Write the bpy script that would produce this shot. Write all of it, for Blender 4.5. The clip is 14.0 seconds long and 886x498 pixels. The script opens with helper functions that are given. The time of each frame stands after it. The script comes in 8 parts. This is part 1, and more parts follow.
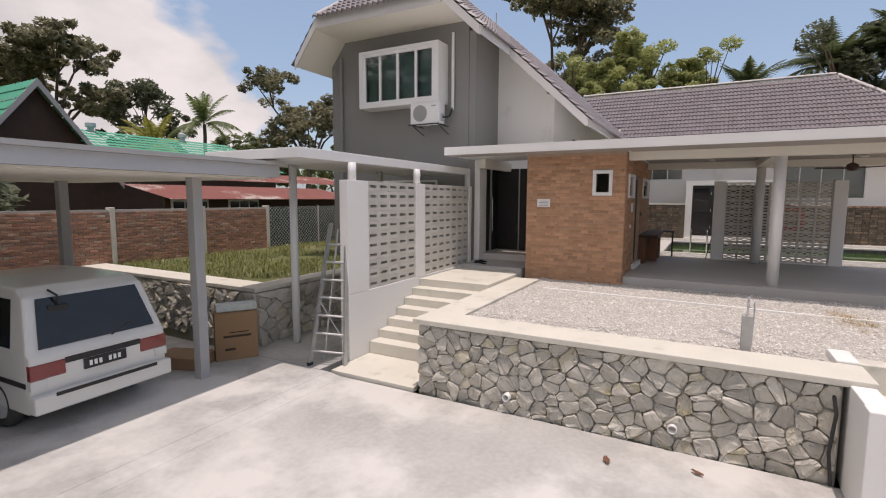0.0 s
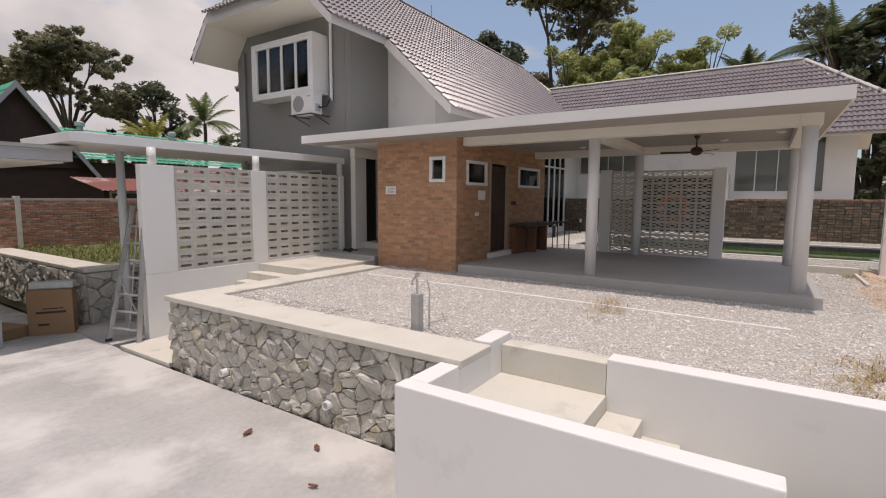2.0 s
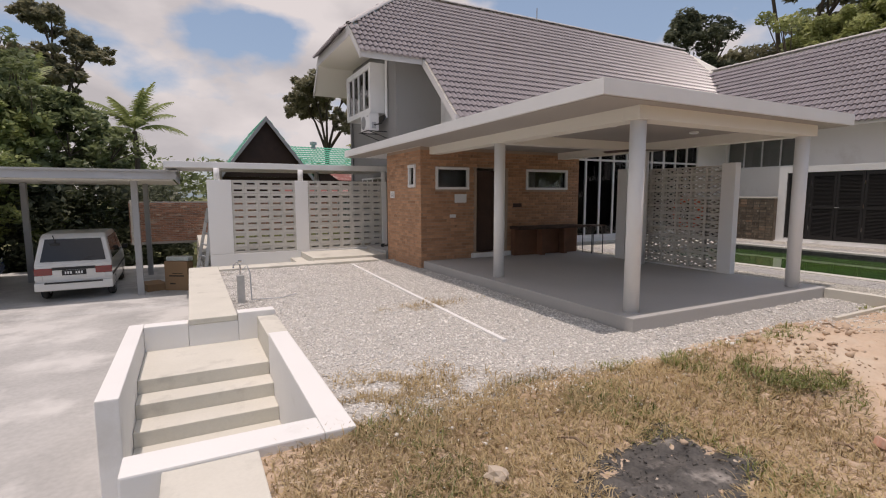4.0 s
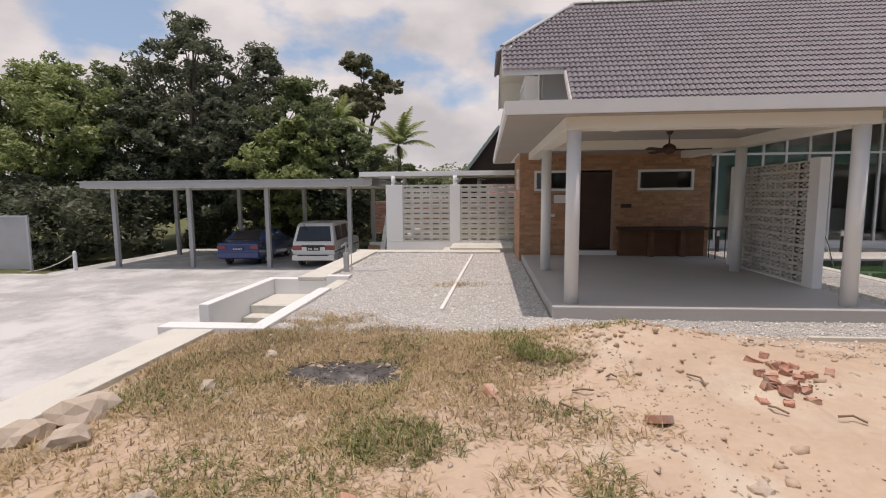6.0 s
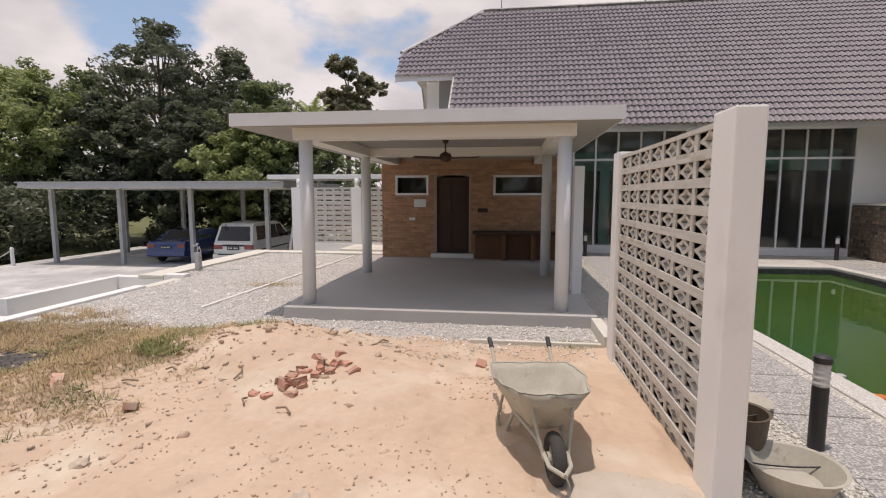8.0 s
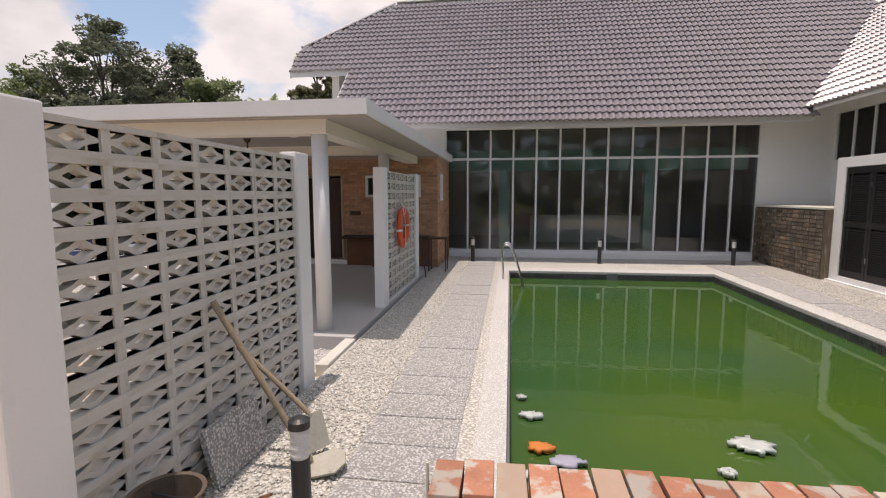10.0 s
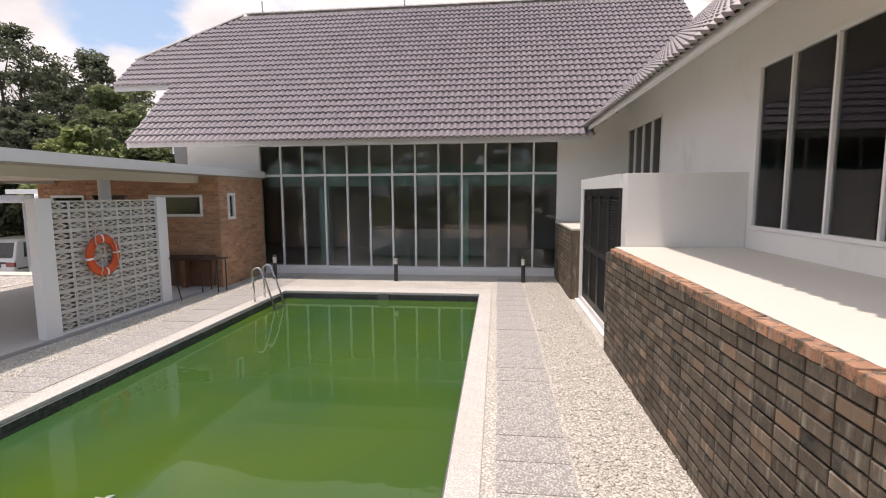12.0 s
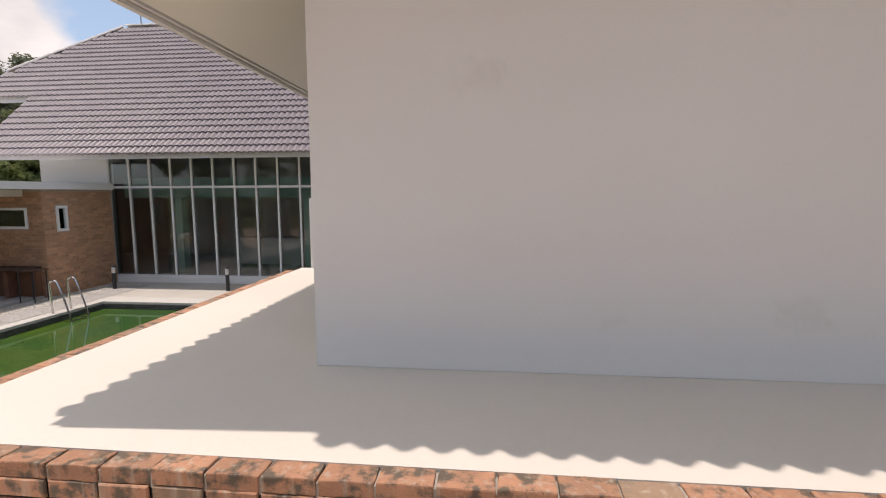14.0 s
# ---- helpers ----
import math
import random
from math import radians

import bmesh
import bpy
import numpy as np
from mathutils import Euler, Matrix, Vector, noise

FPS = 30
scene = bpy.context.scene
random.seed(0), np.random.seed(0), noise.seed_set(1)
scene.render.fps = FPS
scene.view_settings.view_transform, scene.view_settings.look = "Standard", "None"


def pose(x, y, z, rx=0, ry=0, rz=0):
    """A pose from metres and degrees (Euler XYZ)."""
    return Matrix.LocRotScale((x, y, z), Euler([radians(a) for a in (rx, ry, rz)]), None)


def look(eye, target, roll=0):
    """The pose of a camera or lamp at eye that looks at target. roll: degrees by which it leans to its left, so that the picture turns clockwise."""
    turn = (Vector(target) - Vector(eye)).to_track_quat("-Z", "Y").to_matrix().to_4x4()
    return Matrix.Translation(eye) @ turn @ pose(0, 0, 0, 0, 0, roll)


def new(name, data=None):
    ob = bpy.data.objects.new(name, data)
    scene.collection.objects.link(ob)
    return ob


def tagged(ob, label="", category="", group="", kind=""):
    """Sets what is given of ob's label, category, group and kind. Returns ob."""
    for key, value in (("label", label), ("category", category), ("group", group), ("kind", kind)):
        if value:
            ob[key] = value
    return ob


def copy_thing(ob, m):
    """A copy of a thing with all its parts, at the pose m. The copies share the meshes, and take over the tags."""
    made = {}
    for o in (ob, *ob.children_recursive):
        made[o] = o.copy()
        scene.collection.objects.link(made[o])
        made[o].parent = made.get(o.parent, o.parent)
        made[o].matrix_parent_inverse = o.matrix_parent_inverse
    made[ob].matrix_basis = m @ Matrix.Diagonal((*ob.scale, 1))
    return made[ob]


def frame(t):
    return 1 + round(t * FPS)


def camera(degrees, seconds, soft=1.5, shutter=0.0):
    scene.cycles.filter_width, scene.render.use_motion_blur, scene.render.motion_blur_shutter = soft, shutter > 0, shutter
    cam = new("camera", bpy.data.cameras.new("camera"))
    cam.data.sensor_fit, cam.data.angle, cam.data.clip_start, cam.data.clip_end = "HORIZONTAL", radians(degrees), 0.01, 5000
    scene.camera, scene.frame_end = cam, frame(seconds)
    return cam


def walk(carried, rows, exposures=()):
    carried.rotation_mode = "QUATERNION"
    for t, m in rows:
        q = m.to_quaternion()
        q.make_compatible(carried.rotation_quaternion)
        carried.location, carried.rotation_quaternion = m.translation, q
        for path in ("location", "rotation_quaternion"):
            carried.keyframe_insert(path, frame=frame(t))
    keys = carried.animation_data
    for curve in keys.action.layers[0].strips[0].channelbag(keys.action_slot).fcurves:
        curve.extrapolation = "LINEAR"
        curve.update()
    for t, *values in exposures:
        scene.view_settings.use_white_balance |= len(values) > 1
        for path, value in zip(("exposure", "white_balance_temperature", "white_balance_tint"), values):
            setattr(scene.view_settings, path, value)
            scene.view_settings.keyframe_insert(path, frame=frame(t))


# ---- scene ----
cam = camera(84.5, 14.0, soft=1.1)
PATH = [
    (0, (-11.036, 4.666, 1.845), (-9.284, 5.608, 1.638), 0.3),
    (0.5, (-10.622, 4.389, 1.821), (-8.871, 5.333, 1.613), 0.2),
    (1, (-9.962, 3.356, 1.781), (-8.208, 4.295, 1.577), 0.3),
    (1.5, (-9.424, 2.106, 1.65), (-7.67, 3.047, 1.447), 0.3),
    (2, (-8.791, 0.789, 1.585), (-7.129, 1.881, 1.377), 0.4),
    (2.2, (-8.43, 0.307, 1.638), (-6.774, 1.408, 1.421), 0.4),
    (2.5, (-7.946, -0.564, 1.615), (-6.304, 0.559, 1.401), 0.3),
    (3, (-6.854, -2.224, 1.593), (-5.295, -0.989, 1.382), 0.3),
    (3.2, (-6.374, -2.857, 1.629), (-4.904, -1.516, 1.415), 0.3),
    (3.5, (-5.538, -3.64, 1.667), (-4.569, -1.904, 1.447), -0.2),
    (4, (-4.88, -4.234, 1.731), (-3.966, -2.469, 1.512), -0.1),
    (4.2, (-4.655, -4.414, 1.753), (-3.751, -2.644, 1.528), -0.2),
    (6.3, (0.096, -7.413, 1.775), (-0.137, -5.438, 1.556), -0.4),
    (6.5, (0.86, -7.644, 1.803), (0.636, -5.668, 1.581), -0.2),
    (7, (2.263, -7.698, 1.796), (2.029, -5.724, 1.574), -0.1),
    (7.2, (2.531, -7.532, 1.797), (2.288, -5.558, 1.581), -0.1),
    (9.3, (5.134, -6.134, 1.945), (4.866, -4.164, 1.727), 0.1),
    (9.5, (5.537, -5.961, 1.915), (5.279, -3.99, 1.695), -0.0),
    (10, (6.52, -5.674, 1.931), (6.251, -3.705, 1.709), -0.1),
    (10.5, (8.044, -5.383, 2.016), (7.767, -3.415, 1.793), -0.3),
    (11, (10.05, -5.071, 2.084), (9.813, -3.097, 1.866), -0.3),
    (11.5, (11.13, -4.973, 2.112), (10.903, -2.999, 1.887), -0.4),
    (12, (11.465, -4.996, 2.385), (11.245, -3.021, 2.161), -0.3),
    (12.5, (11.959, -5.021, 2.55), (11.747, -3.045, 2.322), -0.3),
    (13, (12.884, -4.968, 2.627), (12.694, -2.989, 2.401), -0.2),
    (13.5, (14.489, -4.942, 2.705), (14.298, -2.964, 2.475), -0.3),
    (14, (15.969, -4.86, 2.731), (15.759, -2.884, 2.503), -0.2),
]
walk(cam, [(t, look(eye, target, roll)) for t, eye, target, roll in PATH], exposures=[(0, 0.23, 7050, 21), (1.5, 0.13, 7050, 21), (3, -0.02, 7050, 21), (4.2, 0.02, 7050, 21), (7, 0.17, 7000, 20), (9.5, 0.36, 7100, 21), (11.5, 0.65, 7100, 21), (12.5, 0.69, 7100, 21), (13.5, 0.61, 7150, 20), (14, 0.52, 7150, 20)])

SUN_DIR = Vector((0.10, 0.068, -1.0)).normalized()

# ---- world and sun ----
world = bpy.data.worlds.new("sky_world")
scene.world = world
world.use_nodes = True
wn, wl = world.node_tree.nodes, world.node_tree.links
wn.clear()
w_out = wn.new("ShaderNodeOutputWorld")
w_bg = wn.new("ShaderNodeBackground")
w_sky = wn.new("ShaderNodeTexSky")
w_sky.sky_type = "NISHITA"
w_sky.sun_disc = False
w_sky.sun_elevation = radians(84.5)
w_sky.sun_rotation = math.atan2(-SUN_DIR.x, -SUN_DIR.y)
w_sky.dust_density = 1.5
w_tc = wn.new("ShaderNodeTexCoord")
w_map = wn.new("ShaderNodeMapping")
w_map.inputs["Scale"].default_value = (1.0, 1.0, 1.9)
w_map.inputs["Location"].default_value = (0.35, 1.1, 0.12)
w_noise = wn.new("ShaderNodeTexNoise")
w_noise.inputs["Scale"].default_value = 2.3
w_noise.inputs["Detail"].default_value = 9
w_noise.inputs["Roughness"].default_value = 0.52
w_ramp = wn.new("ShaderNodeValToRGB")
w_ramp.color_ramp.elements[0].position = 0.55
w_ramp.color_ramp.elements[1].position = 0.62
w_ramp2 = wn.new("ShaderNodeValToRGB")
w_ramp2.color_ramp.elements[0].position = 0.40
w_ramp2.color_ramp.elements[0].color = (4.5, 4.55, 4.6, 1)
w_ramp2.color_ramp.elements[1].position = 0.64
w_ramp2.color_ramp.elements[1].color = (3.1, 3.2, 3.35, 1)
w_mix = wn.new("ShaderNodeMix")
w_mix.data_type = "RGBA"
wl.new(w_tc.outputs["Generated"], w_map.inputs["Vector"])
wl.new(w_map.outputs["Vector"], w_noise.inputs["Vector"])
w_dot = wn.new("ShaderNodeVectorMath")
w_dot.operation = "DOT_PRODUCT"
w_dot.inputs[1].default_value = (-0.09, 0.075, 0.15)
w_add = wn.new("ShaderNodeMath")
w_add.operation = "ADD"
wl.new(w_tc.outputs["Generated"], w_dot.inputs[0])
wl.new(w_noise.outputs["Fac"], w_add.inputs[0])
wl.new(w_dot.outputs["Value"], w_add.inputs[1])


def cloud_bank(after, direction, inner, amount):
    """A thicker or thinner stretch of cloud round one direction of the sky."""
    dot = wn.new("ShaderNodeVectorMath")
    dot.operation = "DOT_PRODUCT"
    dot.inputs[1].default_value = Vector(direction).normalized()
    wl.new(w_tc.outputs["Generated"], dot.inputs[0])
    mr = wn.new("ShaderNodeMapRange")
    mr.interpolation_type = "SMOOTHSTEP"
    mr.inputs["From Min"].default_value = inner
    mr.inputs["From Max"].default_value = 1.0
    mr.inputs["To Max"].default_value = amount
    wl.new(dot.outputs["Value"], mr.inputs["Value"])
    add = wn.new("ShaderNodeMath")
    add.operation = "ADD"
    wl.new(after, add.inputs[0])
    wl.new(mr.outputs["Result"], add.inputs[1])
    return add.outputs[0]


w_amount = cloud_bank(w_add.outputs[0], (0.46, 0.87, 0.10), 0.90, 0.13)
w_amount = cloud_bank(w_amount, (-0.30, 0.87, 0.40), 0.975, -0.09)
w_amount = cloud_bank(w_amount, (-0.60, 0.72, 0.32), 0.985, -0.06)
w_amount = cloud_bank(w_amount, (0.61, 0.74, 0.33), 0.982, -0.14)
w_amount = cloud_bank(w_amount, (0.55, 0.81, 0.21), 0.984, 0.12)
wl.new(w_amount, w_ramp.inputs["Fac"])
w_noise2 = wn.new("ShaderNodeTexNoise")
w_noise2.inputs["Scale"].default_value = 4.2
w_noise2.inputs["Detail"].default_value = 8
wl.new(w_map.outputs["Vector"], w_noise2.inputs["Vector"])
wl.new(w_noise2.outputs["Fac"], w_ramp2.inputs["Fac"])
# humid haze over the clear part of the sky
w_haze = wn.new("ShaderNodeMix")
w_haze.data_type = "RGBA"
w_haze.inputs[0].default_value = 0.5
w_haze.inputs[7].default_value = (1.6, 2.5, 3.4, 1)
wl.new(w_sky.outputs["Color"], w_haze.inputs[6])
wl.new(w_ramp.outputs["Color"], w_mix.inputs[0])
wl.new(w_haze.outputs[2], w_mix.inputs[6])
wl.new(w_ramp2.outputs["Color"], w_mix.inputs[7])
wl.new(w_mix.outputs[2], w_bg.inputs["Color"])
w_bg.inputs["Strength"].default_value = 0.15
wl.new(w_bg.outputs["Background"], w_out.inputs["Surface"])

sun_data = bpy.data.lights.new("sun", "SUN")
sun_data.energy = 2.3
sun_data.angle = radians(0.6)
sun_data.color = (1.0, 0.955, 0.90)
sun = new("sun", sun_data)
sun.matrix_world = look((0, 0, 40), Vector((0, 0, 40)) + SUN_DIR)


# ---- materials ----
def material(name, base, alt=None, rough=0.7, scale=3.0, fine=40.0, mix=0.5, bump=0.15, metal=0.0, per_piece=0.0, spec=0.4,
             stain=None, stain_scale=0.8, stain_low=0.55, stain_high=0.75, coat=0.0, depth=0.01, streak=None, odd=None):
    """Paint with two scales of variation, optional stains, and a fine relief."""
    m = bpy.data.materials.new(name)
    m.use_nodes = True
    n, k = m.node_tree.nodes, m.node_tree.links
    b = n["Principled BSDF"]
    alt = alt or tuple(c * 0.82 for c in base)
    tc = n.new("ShaderNodeTexCoord")
    vec = tc.outputs["Object"]
    if per_piece:
        info = n.new("ShaderNodeObjectInfo")
        isle = n.new("ShaderNodeNewGeometry")
        both_r = n.new("ShaderNodeMath")
        both_r.operation = "ADD"
        k.new(info.outputs["Random"], both_r.inputs[0])
        k.new(isle.outputs["Random Per Island"], both_r.inputs[1])
        rnd = n.new("ShaderNodeMath")
        rnd.operation = "FRACT"
        k.new(both_r.outputs[0], rnd.inputs[0])
        mul = n.new("ShaderNodeMath")
        mul.operation = "MULTIPLY"
        mul.inputs[1].default_value = 57.0
        k.new(rnd.outputs[0], mul.inputs[0])
        add = n.new("ShaderNodeVectorMath")
        add.operation = "ADD"
        k.new(vec, add.inputs[0])
        k.new(mul.outputs[0], add.inputs[1])
        vec = add.outputs[0]
    big = n.new("ShaderNodeTexNoise")
    big.inputs["Scale"].default_value = scale
    big.inputs["Detail"].default_value = 6
    k.new(vec, big.inputs["Vector"])
    small = n.new("ShaderNodeTexNoise")
    small.inputs["Scale"].default_value = fine
    small.inputs["Detail"].default_value = 4
    k.new(vec, small.inputs["Vector"])
    both = n.new("ShaderNodeMath")
    both.operation = "MULTIPLY_ADD"
    both.inputs[1].default_value = 0.65
    k.new(big.outputs["Fac"], both.inputs[0])
    half = n.new("ShaderNodeMath")
    half.operation = "MULTIPLY"
    half.inputs[1].default_value = 0.35
    k.new(small.outputs["Fac"], half.inputs[0])
    k.new(half.outputs[0], both.inputs[2])
    ramp = n.new("ShaderNodeValToRGB")
    ramp.color_ramp.elements[0].position = 0.5 - 0.28 * mix - 0.02
    ramp.color_ramp.elements[0].color = (*alt, 1)
    ramp.color_ramp.elements[1].position = 0.5 + 0.28 * mix + 0.02
    ramp.color_ramp.elements[1].color = (*base, 1)
    k.new(both.outputs[0], ramp.inputs["Fac"])
    colour = ramp.outputs["Color"]
    if stain:
        sn = n.new("ShaderNodeTexNoise")
        sn.inputs["Scale"].default_value = stain_scale
        sn.inputs["Detail"].default_value = 8
        sn.inputs["Roughness"].default_value = 0.62
        k.new(vec, sn.inputs["Vector"])
        sr = n.new("ShaderNodeMapRange")
        sr.inputs["From Min"].default_value = stain_low
        sr.inputs["From Max"].default_value = stain_high
        k.new(sn.outputs["Fac"], sr.inputs["Value"])
        sm = n.new("ShaderNodeMix")
        sm.data_type = "RGBA"
        k.new(sr.outputs["Result"], sm.inputs[0])
        k.new(colour, sm.inputs[6])
        sm.inputs[7].default_value = (*stain, 1)
        colour = sm.outputs[2]
    if odd:
        # some pieces take another colour
        om = n.new("ShaderNodeMix")
        om.data_type = "RGBA"
        orr = n.new("ShaderNodeValToRGB")
        orr.color_ramp.elements[0].position = 1.0 - odd[1] - 0.12
        orr.color_ramp.elements[0].color = (0, 0, 0, 1)
        orr.color_ramp.elements[1].position = 1.0 - odd[1] + 0.12
        orr.color_ramp.elements[1].color = (0.85, 0.85, 0.85, 1)
        o2 = n.new("ShaderNodeMath")
        o2.operation = "MULTIPLY"
        o2.inputs[1].default_value = 7.31
        o3 = n.new("ShaderNodeMath")
        o3.operation = "FRACT"
        k.new(rnd.outputs[0], o2.inputs[0])
        k.new(o2.outputs[0], o3.inputs[0])
        k.new(o3.outputs[0], orr.inputs["Fac"])
        k.new(orr.outputs["Color"], om.inputs[0])
        k.new(colour, om.inputs[6])
        om.inputs[7].default_value = (*odd[0], 1)
        colour = om.outputs[2]
    if streak:
        # washed-out runs down the face
        stm = n.new("ShaderNodeMapping")
        stm.inputs["Scale"].default_value = (1.0, 1.0, 0.12)
        k.new(vec, stm.inputs["Vector"])
        stn = n.new("ShaderNodeTexNoise")
        stn.inputs["Scale"].default_value = 26.0
        stn.inputs["Detail"].default_value = 5
        k.new(stm.outputs["Vector"], stn.inputs["Vector"])
        stq = n.new("ShaderNodeMapRange")
        stq.inputs["From Min"].default_value = 0.55
        stq.inputs["From Max"].default_value = 0.74
        stq.inputs["To Max"].default_value = 0.75
        k.new(stn.outputs["Fac"], stq.inputs["Value"])
        stx = n.new("ShaderNodeMix")
        stx.data_type = "RGBA"
        k.new(stq.outputs["Result"], stx.inputs[0])
        k.new(colour, stx.inputs[6])
        stx.inputs[7].default_value = (*streak, 1)
        colour = stx.outputs[2]
    if per_piece:
        hs = n.new("ShaderNodeHueSaturation")
        mr = n.new("ShaderNodeMapRange")
        mr.inputs["To Min"].default_value = 1 - per_piece
        mr.inputs["To Max"].default_value = 1 + per_piece
        k.new(rnd.outputs[0], mr.inputs["Value"])
        k.new(mr.outputs["Result"], hs.inputs["Value"])
        k.new(colour, hs.inputs["Color"])
        colour = hs.outputs["Color"]
    k.new(colour, b.inputs["Base Color"])
    b.inputs["Roughness"].default_value = rough
    b.inputs["Metallic"].default_value = metal
    b.inputs["Specular IOR Level"].default_value = spec
    b.inputs["Coat Weight"].default_value = coat
    if bump:
        bp = n.new("ShaderNodeBump")
        bp.inputs["Strength"].default_value = bump
        bp.inputs["Distance"].default_value = depth
        k.new(both.outputs[0], bp.inputs["Height"])
        k.new(bp.outputs["Normal"], b.inputs["Normal"])
    return m


def glass_material(name, tint, rough=0.02):
    """A tinted pane: a clear part and a mirror part by Fresnel."""
    m = bpy.data.materials.new(name)
    m.use_nodes = True
    n, k = m.node_tree.nodes, m.node_tree.links
    n.clear()
    out = n.new("ShaderNodeOutputMaterial")
    tr = n.new("ShaderNodeBsdfTransparent")
    tr.inputs["Color"].default_value = (*tint, 1)
    gl = n.new("ShaderNodeBsdfGlossy")
    gl.inputs["Roughness"].default_value = rough
    fr = n.new("ShaderNodeFresnel")
    fr.inputs["IOR"].default_value = 1.52
    mx = n.new("ShaderNodeMixShader")
    k.new(fr.outputs["Fac"], mx.inputs["Fac"])
    k.new(tr.outputs["BSDF"], mx.inputs[1])
    k.new(gl.outputs["BSDF"], mx.inputs[2])
    k.new(mx.outputs["Shader"], out.inputs["Surface"])
    return m


def pebble_material(name, light, dark, scale=70.0, bump=0.6, bed=None):
    """Small washed stones set close together."""
    m = bpy.data.materials.new(name)
    m.use_nodes = True
    n, k = m.node_tree.nodes, m.node_tree.links
    b = n["Principled BSDF"]
    tc = n.new("ShaderNodeTexCoord")
    v = n.new("ShaderNodeTexVoronoi")
    v.inputs["Scale"].default_value = scale
    k.new(tc.outputs["Object"], v.inputs["Vector"])
    big = n.new("ShaderNodeTexNoise")
    big.inputs["Scale"].default_value = 1.3
    big.inputs["Detail"].default_value = 6
    k.new(tc.outputs["Object"], big.inputs["Vector"])
    bw = n.new("ShaderNodeRGBToBW")
    k.new(v.outputs["Color"], bw.inputs["Color"])
    add = n.new("ShaderNodeMath")
    add.operation = "MULTIPLY_ADD"
    add.inputs[1].default_value = 0.55
    k.new(big.outputs["Fac"], add.inputs[0])
    sc = n.new("ShaderNodeMath")
    sc.operation = "MULTIPLY"
    sc.inputs[1].default_value = 0.5
    k.new(bw.outputs["Val"], sc.inputs[0])
    k.new(sc.outputs[0], add.inputs[2])
    ramp = n.new("ShaderNodeValToRGB")
    ramp.color_ramp.elements[0].position = 0.25
    ramp.color_ramp.elements[0].color = (*dark, 1)
    ramp.color_ramp.elements[1].position = 0.72
    ramp.color_ramp.elements[1].color = (*light, 1)
    k.new(add.outputs[0], ramp.inputs["Fac"])
    colour = ramp.outputs["Color"]
    # bed darkens the crevices between stones: cement matrix, and painted shade in loose gravel
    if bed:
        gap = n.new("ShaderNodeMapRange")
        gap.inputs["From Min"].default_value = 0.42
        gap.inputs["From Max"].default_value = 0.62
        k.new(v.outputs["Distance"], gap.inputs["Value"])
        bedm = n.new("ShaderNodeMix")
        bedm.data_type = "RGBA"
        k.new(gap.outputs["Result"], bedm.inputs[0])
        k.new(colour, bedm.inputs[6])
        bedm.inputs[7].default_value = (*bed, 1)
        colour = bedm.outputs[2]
    k.new(colour, b.inputs["Base Color"])
    b.inputs["Roughness"].default_value = 0.8
    b.inputs["Specular IOR Level"].default_value = 0.25
    inv = n.new("ShaderNodeMath")
    inv.operation = "SUBTRACT"
    inv.inputs[0].default_value = 1.0
    k.new(v.outputs["Distance"], inv.inputs[1])
    bp = n.new("ShaderNodeBump")
    bp.inputs["Strength"].default_value = bump
    bp.inputs["Distance"].default_value = 0.012
    k.new(inv.outputs[0], bp.inputs["Height"])
    k.new(bp.outputs["Normal"], b.inputs["Normal"])
    return m


def leaf_material(name, light, dark, trans=0.45):
    """Leaves that vary from clump to clump and let some light through."""
    m = bpy.data.materials.new(name)
    m.use_nodes = True
    n, k = m.node_tree.nodes, m.node_tree.links
    b = n["Principled BSDF"]
    geo = n.new("ShaderNodeNewGeometry")
    tc = n.new("ShaderNodeTexCoord")
    no = n.new("ShaderNodeTexNoise")
    no.inputs["Scale"].default_value = 0.35
    k.new(tc.outputs["Object"], no.inputs["Vector"])
    add = n.new("ShaderNodeMath")
    add.operation = "MULTIPLY_ADD"
    add.inputs[1].default_value = 0.5
    k.new(geo.outputs["Random Per Island"], add.inputs[0])
    k.new(no.outputs["Fac"], add.inputs[2])
    ramp = n.new("ShaderNodeValToRGB")
    ramp.color_ramp.elements[0].position = 0.25
    ramp.color_ramp.elements[0].color = (*dark, 1)
    ramp.color_ramp.elements[1].position = 0.90
    ramp.color_ramp.elements[1].color = (*light, 1)
    k.new(add.outputs[0], ramp.inputs["Fac"])
    k.new(ramp.outputs["Color"], b.inputs["Base Color"])
    b.inputs["Roughness"].default_value = 0.45
    b.inputs["Specular IOR Level"].default_value = 0.5
    out = n["Material Output"]
    tl = n.new("ShaderNodeBsdfTranslucent")
    k.new(ramp.outputs["Color"], tl.inputs["Color"])
    mx = n.new("ShaderNodeMixShader")
    mx.inputs["Fac"].default_value = trans
    k.new(b.outputs["BSDF"], mx.inputs[1])
    k.new(tl.outputs["BSDF"], mx.inputs[2])
    k.new(mx.outputs["Shader"], out.inputs["Surface"])
    return m


